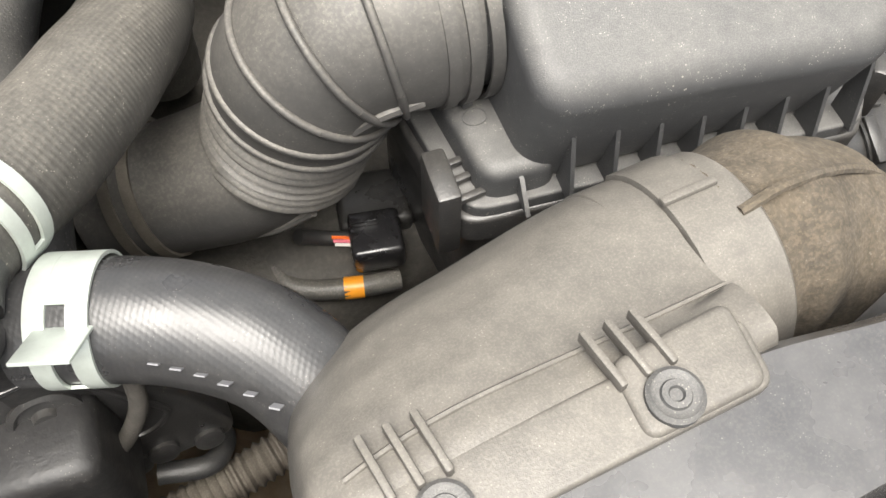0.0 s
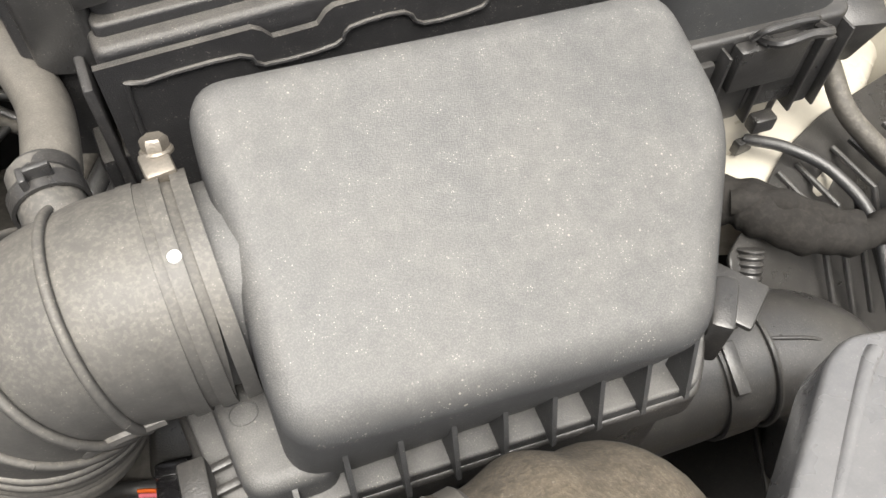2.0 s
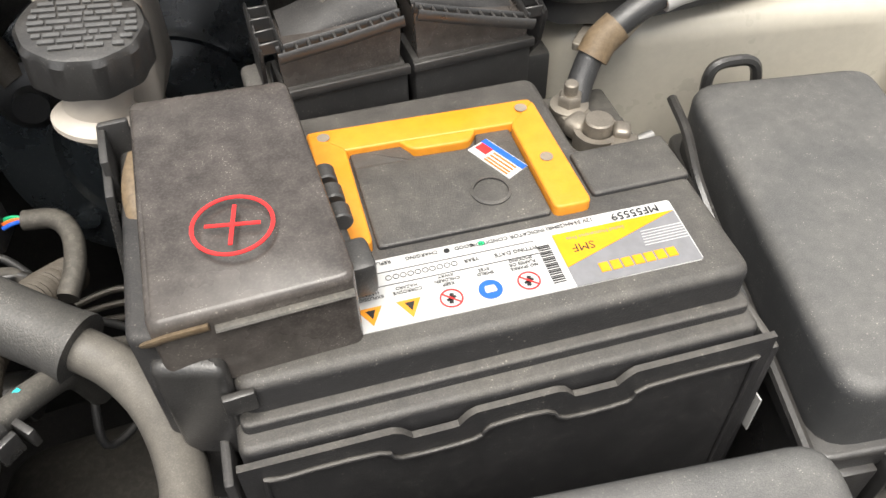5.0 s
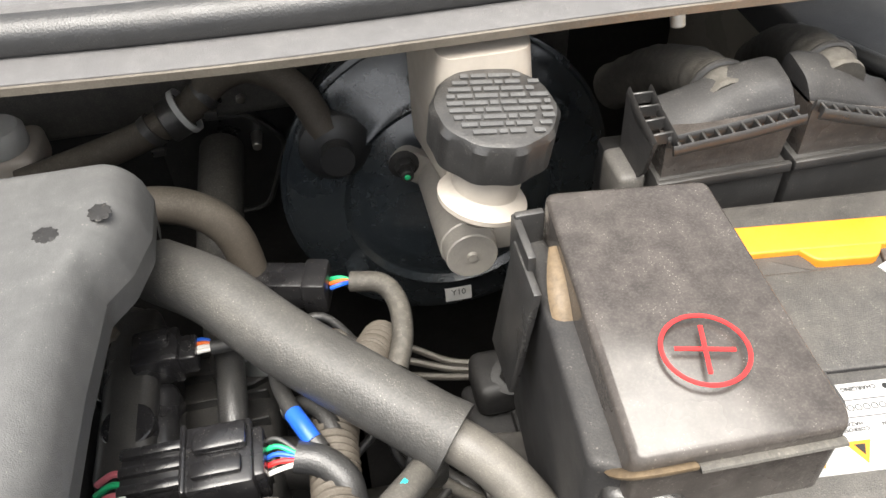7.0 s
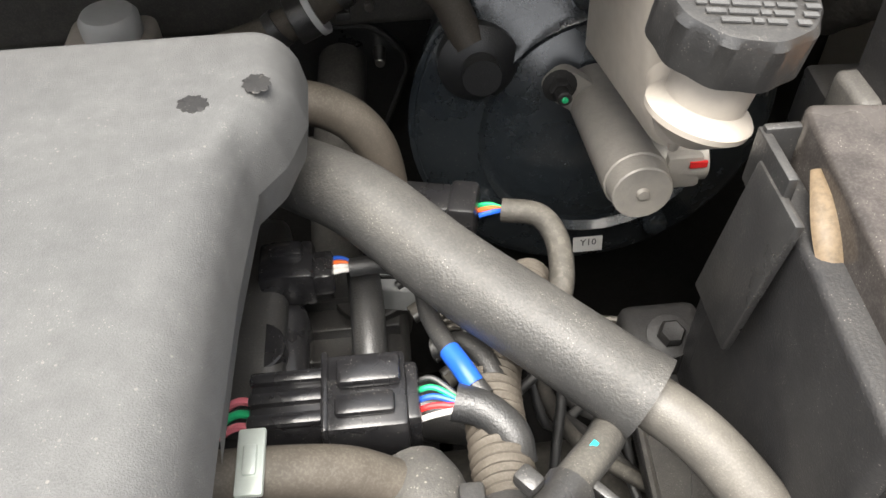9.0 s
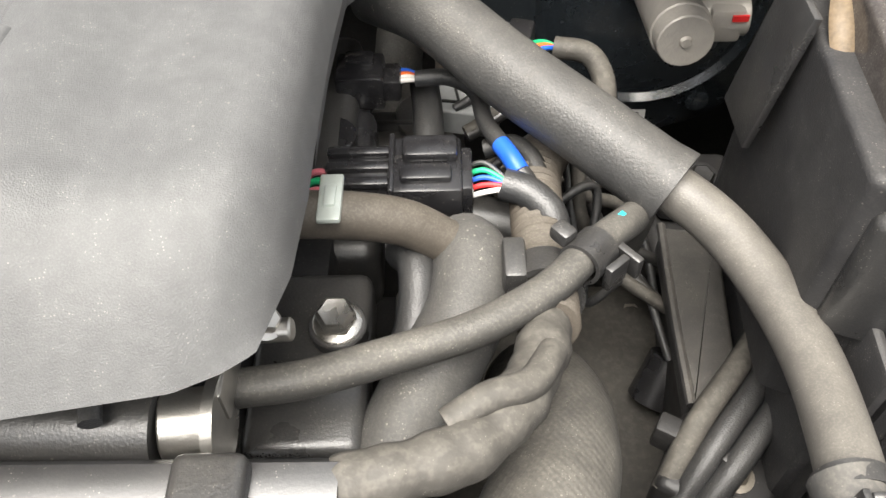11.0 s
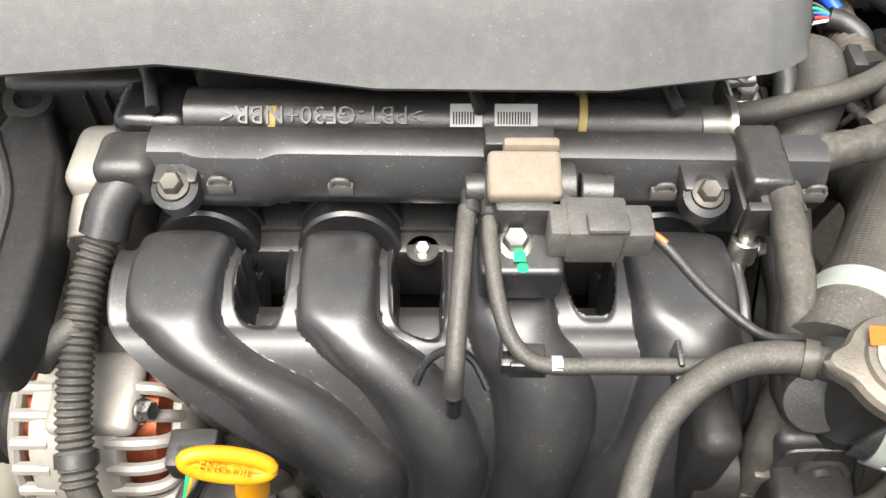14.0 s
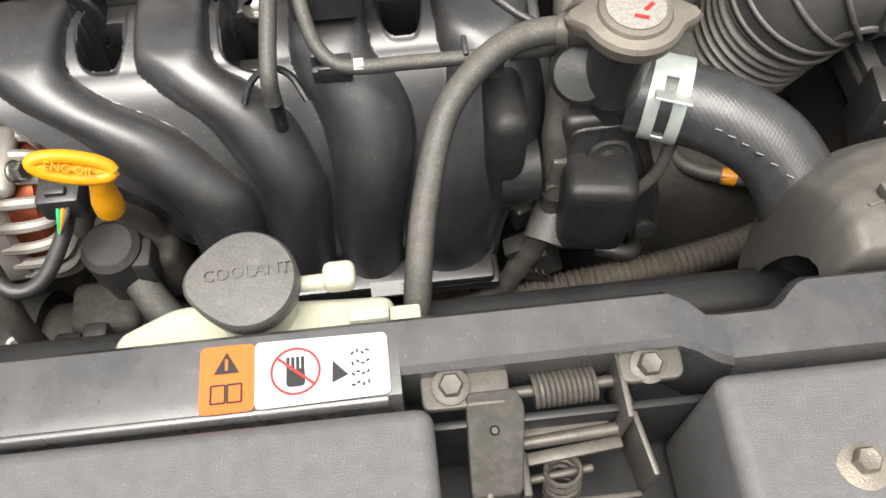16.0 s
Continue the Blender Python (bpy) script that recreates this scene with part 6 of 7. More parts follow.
part("outlet_neck", join(box((-0.160, 0.284, 0.744), (0.021, 0.018, 0.020), 0.003), box((-0.163, 0.276, 0.744), (0.030, 0.006, 0.022), 0.001)), BLACK, wt)
part("outlet_wing", box((-0.178, 0.292, 0.740), (0.003, 0.03, 0.022), 0.001), BLACK, wt)
for x in (-0.497, -0.315, -0.205):
    part("tie", sweep([(x - 0.018, 0.385, 0.755), (x - 0.006, 0.36, 0.764), (x, 0.338, 0.762)], 0.004, 10, 6), RUBBER, wt)

lh = thing("alternator_harness", "grey corrugated harness beside the alternator", "harness", (-0.53, 0.22, 0.6))
part("conduit", corrugated([(-0.522, 0.284, 0.724), (-0.529, 0.262, 0.712), (-0.533, 0.23, 0.695), (-0.534, 0.195, 0.672), (-0.530, 0.165, 0.652)], 0.0092, 0.0009, 0.0042), GREYRUB, lh)
part("lower_sleeve", sweep([(-0.530, 0.166, 0.653), (-0.522, 0.148, 0.63), (-0.522, 0.135, 0.59), (-0.522, 0.13, 0.55)], 0.008, 14, 8), TAPE, lh)
part("branch", sweep([(-0.533, 0.236, 0.70), (-0.545, 0.225, 0.697), (-0.553, 0.218, 0.69)], 0.0085, 14, 8), GREYRUB, lh)
part("branch", sweep([(-0.527, 0.155, 0.642), (-0.51, 0.138, 0.628), (-0.49, 0.142, 0.63), (-0.472, 0.165, 0.648), (-0.466, 0.176, 0.662)], 0.005, 12, 8), RUBBER, lh)
part("tie", ring_band((-0.532, 0.180, 0.662), (-0.5315, 0.174, 0.658), 0.0105, 0.001), BLACK, lh)
part("bread_tie", sweep([(-0.53, 0.125, 0.56), (-0.536, 0.13, 0.572), (-0.528, 0.135, 0.568), (-0.515, 0.128, 0.562)], 0.002, 8, 6), LABEL, lh)

# purge valve
pv = thing("purge_valve", "black purge valve with a dusty brown cap", "valve", (-0.28, 0.27, 0.76))
part("body", join(rod((-0.315, 0.276, 0.768), (-0.270, 0.276, 0.768), 0.0135), box((-0.293, 0.27, 0.765), (0.036, 0.03, 0.022), 0.004)), BLACK, pv)
part("cap", join(box((-0.296, 0.273, 0.780), (0.036, 0.026, 0.010), 0.003, 3, tip=12), box((-0.292, 0.289, 0.783), (0.028, 0.006, 0.012), 0.002)), BROWN, pv, "dusty brown valve cap")
part("mount", box((-0.297, 0.30, 0.776), (0.036, 0.014, 0.012), 0.002), BLACK, pv)
part("port", join(rod((-0.325, 0.275, 0.768), (-0.31, 0.276, 0.768), 0.008), rod((-0.322, 0.276, 0.766), (-0.322, 0.262, 0.764), 0.005), rod((-0.312, 0.272, 0.766), (-0.312, 0.260, 0.764), 0.0055)), BLACK, pv)
part("coil", rod((-0.268, 0.272, 0.770), (-0.252, 0.271, 0.770), 0.0105), BLACK, pv)
for nm, c, s in (("plug", (-0.262, 0.252, 0.765), (0.03, 0.024, 0.024)), ("plug_collar", (-0.244, 0.250, 0.767), (0.018, 0.020, 0.018)), ("plug_seat", (-0.279, 0.256, 0.766), (0.012, 0.03, 0.02)), ("lock_tab", (-0.258, 0.245, 0.779), (0.020, 0.012, 0.004))):
    part(nm, box(c, s, 0.0025), PLUGGREY, pv, "dusty grey plug")
part("wire", sweep([(-0.236, 0.249, 0.767), (-0.228, 0.240, 0.766), (-0.21, 0.222, 0.756), (-0.187, 0.204, 0.748), (-0.168, 0.205, 0.742), (-0.155, 0.212, 0.735)], 0.0026, 10, 10), RUBBER, pv)
part("red_wire", sweep([(-0.238, 0.2495, 0.768), (-0.233, 0.2455, 0.7685), (-0.229, 0.2415, 0.768)], 0.0018, 8, 6), ORANGE, pv)
vh = thing("vacuum_hose", "grey rubber vacuum hose", "hose", (-0.32, 0.22, 0.74), "vacuum hoses")
part("hose", sweep([(-0.3235, 0.266, 0.764), (-0.3255, 0.245, 0.762), (-0.328, 0.215, 0.752), (-0.330, 0.19, 0.740), (-0.3305, 0.184, 0.724)], 0.0049, 14, 10), GREYRUB, vh)
vh2 = thing("vacuum_hose", "grey rubber vacuum hose with white paint ticks", "hose", (-0.28, 0.2, 0.74), "vacuum hoses")
VH = [(-0.3125, 0.264, 0.764), (-0.3125, 0.245, 0.761), (-0.309, 0.220, 0.750), (-0.302, 0.201, 0.743), (-0.288, 0.1925, 0.738), (-0.255, 0.1925, 0.737), (-0.215, 0.1925, 0.737), (-0.180, 0.194, 0.736), (-0.165, 0.20, 0.735), (-0.158, 0.215, 0.735)]
part("hose", sweep(VH, 0.0042, 14, 10), GREYRUB, vh2)
for x in (-0.282, -0.203):
    part("tick", sweep([(x - 0.0026, 0.1925, 0.7377), (x, 0.1925, 0.7376), (x + 0.0026, 0.1925, 0.7375)], 0.0046, 12, 3), LABEL, vh2)

# alternator
al = thing("alternator", "cast aluminium alternator with copper windings", "alternator", (-0.53, 0.2, 0.55))
AM = facing((-0.590, 0.232, 0.595), (1, 0, 0)) @ Matrix.Scale(1.0, 4)
part("stator", lathe([(0.053, 0.016), (0.0575, 0.018), (0.0585, 0.024), (0.0585, 0.062), (0.0575, 0.068), (0.053, 0.070)], AM, 56), ALU, al)
part("front_housing", lathe([(0.02, 0.0), (0.045, 0.0), (0.054, 0.004), (0.0575, 0.009), (0.055, 0.011)], AM, 56), ALU, al)
part("rear_housing", lathe([(0.040, 0.094), (0.040, 0.099), (0.034, 0.103), (0.004, 0.104)], AM, 40), ALU, al)
part("winding", lathe([(0.047, 0.006), (0.049, 0.008), (0.049, 0.088), (0.042, 0.094)], AM, 60, lambda a, z: 1 + 0.012 * math.sin(40 * a)), COPPER, al, "red copper windings")
for k in range(22):
    a = 2 * math.pi * k / 22
    part("front_fin", sweep([AM @ Vector((0.0555 * math.cos(a), 0.0555 * math.sin(a), z)) for z in (0.008, 0.029)], 0.0042, 8, 2), ALU, al)
    part("rear_fin", sweep([AM @ Vector((r * math.cos(a), r * math.sin(a), z)) for r, z in ((0.0555, 0.062), (0.0558, 0.08), (0.051, 0.093), (0.038, 0.098))], 0.0040, 8, 4), ALU, al)
part("boss_pad", box((-0.536, 0.222, 0.648), (0.052, 0.05, 0.014), 0.006, 3, tip=10), ALU, al)
part("lug", join(sweep([(-0.556, 0.236, 0.635), (-0.560, 0.256, 0.672), (-0.566, 0.276, 0.692)], 0.018, 16, 6, flat=0.8), rod((-0.582, 0.280, 0.694), (-0.548, 0.280, 0.694), 0.018)), ALU, al)
part("bolt", bolt_shape((-0.506, 0.208, 0.654), (1, -0.2, 0.3), 0.0065, 1.2), STEEL, al)
part("pulley", lathe([(0.01, -0.03), (0.028, -0.03), (0.03, -0.028), (0.028, -0.024), (0.03, -0.02), (0.028, -0.016), (0.03, -0.012), (0.028, -0.008), (0.02, 0)], AM, 40), DARK, al)
part("plug", join(box((-0.467, 0.178, 0.665), (0.026, 0.022, 0.02), 0.003), box((-0.467, 0.174, 0.676), (0.012, 0.006, 0.005), 0.001)), BLACK, al)
for k, m in enumerate((GREEN, YELLOW, GREYRUB)):
    part("wire", sweep([(-0.468 + 0.003 * k, 0.168, 0.668), (-0.469 + 0.002 * k, 0.162, 0.663), (-0.471, 0.158, 0.655)], 0.0014, 6, 5), m, al)

# dipstick
dp = thing("dipstick", "yellow plastic oil dipstick handle", "dipstick", (-0.43, 0.16, 0.66))
DC, DL, DS = Vector((-0.4285, 0.143, 0.7375)), Vector((0.0172, 0.0012, -0.0075)), Vector((0.0006, 0.0030, 0.0048))
part("handle", join(sweep([DC + DL * math.cos(a) + DS * math.sin(a) for a in np.linspace(0, 2 * math.pi, 15)], 0.0036, 12, 4), sweep([DC - DL * 0.9, DC + DL * 0.9], 0.0030, 10, 4, flat=0.6)), DIPYEL, dp)
part("grip", sweep([(-0.4190, 0.1445, 0.728), (-0.423, 0.1455, 0.713), (-0.427, 0.148, 0.692)], lambda s, d: 0.0062 + 0.002 * step01(s, 0.3, 0.8), 16, 8), DIPYEL, dp)
dm = Matrix.Translation(DC + Vector((0, -0.0035, 0.0035))) @ Matrix.Rotation(radians(24), 4, "Y") @ Matrix.Rotation(radians(40), 4, "X")
lettering("ENG OIL", 0.006, dm, DIPYEL, dp, depth=0.0006)
part("tube", sweep([(-0.427, 0.148, 0.696), (-0.428, 0.158, 0.672), (-0.428, 0.168, 0.650), (-0.43, 0.19, 0.60)], 0.0062, 14, 6), OLDSTEEL, dp)

# small parts near the front left
cs = thing("pressure_sensor", "grey black plastic sensor cap on a pipe", "sensor", (-0.455, 0.16, 0.58))
part("cap", join(rod((-0.456, 0.172, 0.588), (-0.456, 0.168, 0.622), 0.021, 0.019, 30, 0.004), box((-0.438, 0.165, 0.602), (0.014, 0.022, 0.026), 0.003)), PLUGDARK, cs)
part("pipe", sweep([(-0.447, 0.160, 0.588), (-0.435, 0.142, 0.575), (-0.415, 0.125, 0.56), (-0.385, 0.112, 0.555), (-0.34, 0.105, 0.555)], lambda s, d: 0.0115 - 0.003 * step01(s, 0.2, 0.5), 16, 8), GREYRUB, cs)
wp = thing("water_pump", "pale cast water pump with a belt pulley", "water pump", (-0.5, 0.15, 0.45))
part("body", join(rod((-0.55, 0.16, 0.47), (-0.47, 0.16, 0.47), 0.045), box((-0.485, 0.165, 0.53), (0.05, 0.04, 0.04), 0.008, 3), box((-0.45, 0.19, 0.57), (0.06, 0.05, 0.06), 0.01, 3)), TANK, wp)
part("pulley", lathe([(0.02, 0), (0.055, 0), (0.057, 0.003), (0.055, 0.03), (0.02, 0.03)], facing((-0.575, 0.16, 0.47), (1, 0, 0)), 40), RUBBER, wp)
part("hose", sweep([(-0.46, 0.185, 0.53), (-0.474, 0.158, 0.512), (-0.49, 0.125, 0.47), (-0.5, 0.10, 0.40)], 0.025, 24, 8), RUBBER, wp)
spring_clamp(wp, (-0.472, 0.161, 0.514), (-0.3, -0.75, -0.5), 0.0255, ALU, 0.016)
part("paint_mark", box((-0.472, 0.156, 0.541), (0.002, 0.012, 0.001), 0, yaw=20), RED, wp)
part("plug", join(box((-0.508, 0.135, 0.54), (0.02, 0.02, 0.022), 0.004), box((-0.488, 0.14, 0.545), (0.018, 0.018, 0.02), 0.004)), BLACK, wp)

me_ = thing("engine_mount", "black pressed engine mount bracket", "engine mount", (-0.58, 0.33, 0.6))
ARM = [(-0.603, 0.401), (-0.593, 0.404), (-0.578, 0.38), (-0.556, 0.328), (-0.546, 0.271), (-0.543, 0.221), (-0.547, 0.192), (-0.566, 0.196), (-0.569, 0.253), (-0.576, 0.298), (-0.601, 0.346), (-0.596, 0.365)]
part("arm", prism(round_poly(ARM, 0.010), 0.705, 0.736, 0.005), DARK, me_)
part("arm_edge", sweep([(-0.599, 0.346, 0.736), (-0.576, 0.299, 0.736), (-0.5695, 0.253, 0.735), (-0.568, 0.215, 0.733)], 0.0035, 8, 8), BLACK, me_)
part("web", box((-0.585, 0.33, 0.65), (0.02, 0.12, 0.08), 0.012, 3, yaw=-4), DARK, me_)
part("eye", lathe([(0.007, 0.0), (0.0155, 0.0), (0.0145, 0.004), (0.0085, 0.004)], facing((-0.586, 0.372, 0.7362), (0.1, -0.2, 1)), 24, None, True), BLACK, me_)
part("eye_bolt", lathe([(0.0085, 0), (0.0085, 0.001), (0.002, 0.001)], facing((-0.586, 0.372, 0.7358), (0.1, -0.2, 1)), 20), DARK, me_)
for x, y in ((-0.626, 0.36), (-0.624, 0.245)):
    part("bolt", join(bolt_shape((x, y, 0.70), (0, -0.2, 1), 0.009, 1.5), rod((x, y, 0.66), (x, y, 0.70), 0.016)), STEEL, me_)
    part("paint_mark", box((x, y - 0.004, 0.7085), (0.01, 0.006, 0.0015), 0), RED, me_)
tc = thing("timing_cover", "dark plastic timing cover with slots", "timing cover", (-0.55, 0.4, 0.55))
part("cover", box((-0.553, 0.405, 0.69), (0.10, 0.06, 0.12), 0.01, 3), BLACK, tc)
for k in range(3):
    part("fin", box((-0.551 + 0.012 * k, 0.374, 0.72), (0.002, 0.01, 0.045), 0.0008), BLACK, tc)
part("casting", join(box((-0.537, 0.335, 0.69), (0.035, 0.05, 0.09), 0.012, 4), rod((-0.537, 0.325, 0.71), (-0.537, 0.29, 0.70), 0.017)), ALU, tc)

# ---- lines and wiring at the gearbox side ----
fh = thing("sleeved_hose", "grey hose in a thick foam sleeve", "hose", (-0.05, 0.53, 0.7))
part("sleeve", sweep([(-0.127, 0.598, 0.746), (-0.096, 0.570, 0.750), (-0.062, 0.534, 0.743), (-0.025, 0.503, 0.733), (0.014, 0.472, 0.721)], lambda s, d: 0.0182 + 0.0012 * step01(s, 0.93, 1.0), 26, 10), FOAM, fh, "thick grey foam sleeve", 60)
part("pipe", sweep([(0.005, 0.480, 0.723), (0.030, 0.456, 0.717), (0.046, 0.425, 0.713), (0.053, 0.385, 0.715), (0.050, 0.345, 0.722), (0.045, 0.318, 0.728)], 0.0118, 20, 10), DUCT, fh, "", 60)
spring_clamp(fh, (0.0455, 0.326, 0.7275), (-0.1, -1, 0.15), 0.012, BLACK, 0.008)
cy = thing("purge_hose", "grey rubber hose with cyan paint marks", "hose", (-0.08, 0.4, 0.71))
CY = [(-0.170, 0.367, 0.731), (-0.145, 0.371, 0.730), (-0.115, 0.380, 0.730), (-0.08, 0.392, 0.730), (-0.050, 0.411, 0.729), (-0.028, 0.435, 0.726), (-0.010, 0.455, 0.718), (0.002, 0.475, 0.70), (0.005, 0.49, 0.66)]
part("hose", sweep(CY, 0.0076, 18, 10), GREYRUB, cy, "", 60)
for p in ((-0.030, 0.432, 0.7338), (-0.016, 0.449, 0.7285)):
    part("paint_mark", box(p, (0.008, 0.0025, 0.001), 0.0003, yaw=45, tip=10), CYAN, cy)
hh = thing("heater_hose", "smooth grey rubber heater hose", "hose", (-0.1, 0.4, 0.65))
part("hose", sweep([(-0.085, 0.456, 0.70), (-0.080, 0.442, 0.705), (-0.085, 0.415, 0.700), (-0.105, 0.38, 0.690), (-0.118, 0.35, 0.68), (-0.122, 0.31, 0.67), (-0.124, 0.27, 0.66), (-0.14, 0.22, 0.64), (-0.175, 0.15, 0.60)], lambda s, d: 0.0185 - 0.004 * step01(s, 0.3, 0.6), 24, 10), FOAM, hh, "", 60)
part("feeder", sweep([(-0.155, 0.447, 0.737), (-0.13, 0.448, 0.734), (-0.108, 0.450, 0.726), (-0.09, 0.45, 0.712)], 0.0105, 18, 8), CONDUIT, hh)
part("white_clip", join(box((-0.139, 0.447, 0.7465), (0.010, 0.026, 0.003), 0.001), box((-0.139, 0.447, 0.748), (0.005, 0.012, 0.003), 0.001)), CLAMPGREEN, hh, "pale metal clip")
eh = thing("engine_harness", "dusty taped wiring harness", "harness", (-0.06, 0.42, 0.69))
EH = [(-0.128, 0.322, 0.745), (-0.105, 0.328, 0.745), (-0.083, 0.338, 0.741), (-0.066, 0.358, 0.735), (-0.055, 0.383, 0.726), (-0.050, 0.405, 0.716)]
part("taped_run", sweep(EH, lambda s, d: 0.0105 + 0.0005 * math.sin(d * 190) + 0.0004 * math.sin(d * 430), 14, 12), TAPE, eh)
part("strand", sweep([(-0.092, 0.344, 0.745), (-0.078, 0.352, 0.748), (-0.062, 0.36, 0.744), (-0.052, 0.378, 0.735)], 0.006, 10, 8), TAPE, eh)
part("conduit", corrugated([(-0.050, 0.400, 0.718), (-0.047, 0.43, 0.706), (-0.047, 0.47, 0.700), (-0.044, 0.51, 0.695), (-0.025, 0.555, 0.68), (-0.01, 0.60, 0.65)], 0.0125, 0.0009, 0.0045, 18), CONDUIT, eh)
part("clip", join(ring_band((-0.049, 0.418, 0.711), (-0.048, 0.434, 0.706), 0.0140, 0.003), box((-0.062, 0.432, 0.716), (0.010, 0.022, 0.018), 0.002)), BLACK, eh)
part("hose_clip", join(ring_band((-0.036, 0.424, 0.7275), (-0.026, 0.436, 0.7255), 0.0080, 0.0018), box((-0.020, 0.424, 0.722), (0.012, 0.004, 0.014), 0.001, yaw=40), box((-0.014, 0.433, 0.720), (0.004, 0.016, 0.012), 0.001, yaw=40), box((-0.042, 0.436, 0.734), (0.008, 0.010, 0.008), 0.002, yaw=40)), BLACK, eh)
part("down_run", sweep([(-0.156, 0.29, 0.752), (-0.163, 0.245, 0.754), (-0.163, 0.218, 0.742), (-0.165, 0.198, 0.716), (-0.170, 0.180, 0.68), (-0.168, 0.168, 0.628)], lambda s, d: 0.0088 + 0.0004 * math.sin(d * 260), 14, 10), TAPE, eh)
part("branch", sweep([(-0.168, 0.164, 0.618), (-0.150, 0.159, 0.619), (-0.128, 0.158, 0.628), (-0.109, 0.160, 0.654), (-0.103, 0.166, 0.678)], 0.0040, 10, 8), TAPE, eh)
part("lower_run", sweep([(-0.168, 0.168, 0.632), (-0.172, 0.163, 0.600), (-0.186, 0.158, 0.560), (-0.205, 0.152, 0.528), (-0.24, 0.146, 0.512)], lambda s, d: 0.0085 + 0.0006 * math.sin(d * 330), 12, 8), TAPE, eh)
part("sensor_bolt", join(rod((-0.192, 0.178, 0.623), (-0.180, 0.173, 0.625), 0.0062), rod((-0.180, 0.173, 0.625), (-0.172, 0.172, 0.626), 0.0035)), STEEL, eh)
part("tie", ring_band((-0.1675, 0.168, 0.636), (-0.1675, 0.1675, 0.630), 0.0092, 0.0012), BLACK, eh)
lc = thing("lower_conduit", "dusty brown corrugated conduit low in the bay", "conduit", (-0.1, 0.19, 0.4))
part("conduit", corrugated([(-0.30, 0.140, 0.505), (-0.204, 0.147, 0.518), (-0.161, 0.152, 0.522), (-0.075, 0.163, 0.520), (-0.029, 0.172, 0.518), (0.027, 0.187, 0.515), (0.07, 0.205, 0.49)], 0.0115, 0.0012, 0.0055, 18), CONDUIT, lc)
part("tape_hose", sweep([(-0.036, 0.315, 0.50), (-0.034, 0.289, 0.502), (-0.027, 0.270, 0.50), (-0.011, 0.260, 0.498), (0.011, 0.252, 0.498), (0.04, 0.246, 0.495)], 0.0072, 14, 8), GREYRUB, lc)
part("yellow_tape", sweep([(0.004, 0.2545, 0.498), (0.010, 0.2524, 0.498), (0.016, 0.2505, 0.4978)], 0.0076, 14, 4), YELLOW, lc)
part("plug", join(box((0.045, 0.30, 0.50), (0.05, 0.045, 0.04), 0.006, 3, yaw=-15), box((0.055, 0.272, 0.48), (0.03, 0.03, 0.03), 0.006, 3)), BLACK, lc)
part("loop", sweep([(0.0, 0.30, 0.47), (-0.02, 0.285, 0.475), (-0.025, 0.27, 0.46), (-0.01, 0.262, 0.455)], 0.008, 12, 8), RUBBER, lc)

cn = thing("wiring_plug", "large black wiring plug with coloured wires", "plug", (-0.11, 0.5, 0.69), "wiring plugs")
part("socket", join(box((-0.130, 0.500, 0.711), (0.034, 0.026, 0.026), 0.003), ), GLOSS, cn)
for k in range(3):
    part("rib", box((-0.13, 0.49 + 0.010 * k, 0.7245), (0.034, 0.006, 0.005), 0.002), GLOSS, cn)
for nm, c, s in (("shell", (-0.100, 0.500, 0.712), (0.034, 0.036, 0.030)), ("end_collar", (-0.085, 0.500, 0.712), (0.014, 0.028, 0.024)), ("lock_tab", (-0.098, 0.507, 0.7295), (0.026, 0.014, 0.006)), ("lock_tab", (-0.10, 0.492, 0.7285), (0.024, 0.010, 0.004)), ("rib", (-0.116, 0.5, 0.713), (0.003, 0.038, 0.032))):
    part(nm, box(c, s, 0.0022), GLOSS, cn)
for k, m in enumerate((RUBBER, GREEN, BLUE, RED, WIREWHITE)):
    part("wire", sweep([(-0.080, 0.508 - 0.004 * k, 0.716 - 0.001 * k), (-0.072, 0.507 - 0.0036 * k, 0.719 - 0.0012 * k), (-0.062, 0.499 - 0.0015 * k, 0.716)], 0.0013, 8, 6), m, cn)
for k, m in enumerate((PINK, GREEN, PINK)):
    part("wire", sweep([(-0.145, 0.505 - 0.006 * k, 0.715), (-0.153, 0.507 - 0.006 * k, 0.715), (-0.162, 0.506 - 0.006 * k, 0.71)], 0.0018, 8, 6), m, cn)
part("sleeve", sweep([(-0.064, 0.498, 0.714), (-0.052, 0.494, 0.712), (-0.042, 0.484, 0.708), (-0.040, 0.475, 0.70)], 0.008, 14, 8), RUBBER, cn)
cn.location.y -= 0.014
cl = thing("wiring_plug", "small black coil plug with orange and white wires", "plug", (-0.13, 0.57, 0.69), "wiring plugs")
for nm, c, s in (("shell", (-0.130, 0.568, 0.708), (0.026, 0.024, 0.022)), ("end_collar", (-0.115, 0.567, 0.708), (0.014, 0.018, 0.014)), ("lock_tab", (-0.13, 0.572, 0.7205), (0.016, 0.010, 0.005))):
    part(nm, box(c, s, 0.0022), GLOSS, cl)
for k, m in enumerate((BLUE, ORANGE, WIREWHITE, WIREWHITE)):
    part("wire", sweep([(-0.109, 0.573 - 0.003 * k, 0.711), (-0.104, 0.572 - 0.0025 * k, 0.7115), (-0.098, 0.569 - 0.001 * k, 0.71)], 0.0014, 8, 5), m, cl)
part("sleeve", sweep([(-0.10, 0.567, 0.710), (-0.082, 0.565, 0.712), (-0.068, 0.553, 0.712), (-0.064, 0.53, 0.712), (-0.056, 0.505, 0.717), (-0.045, 0.486, 0.712)], 0.0046, 12, 8), RUBBER, cl)
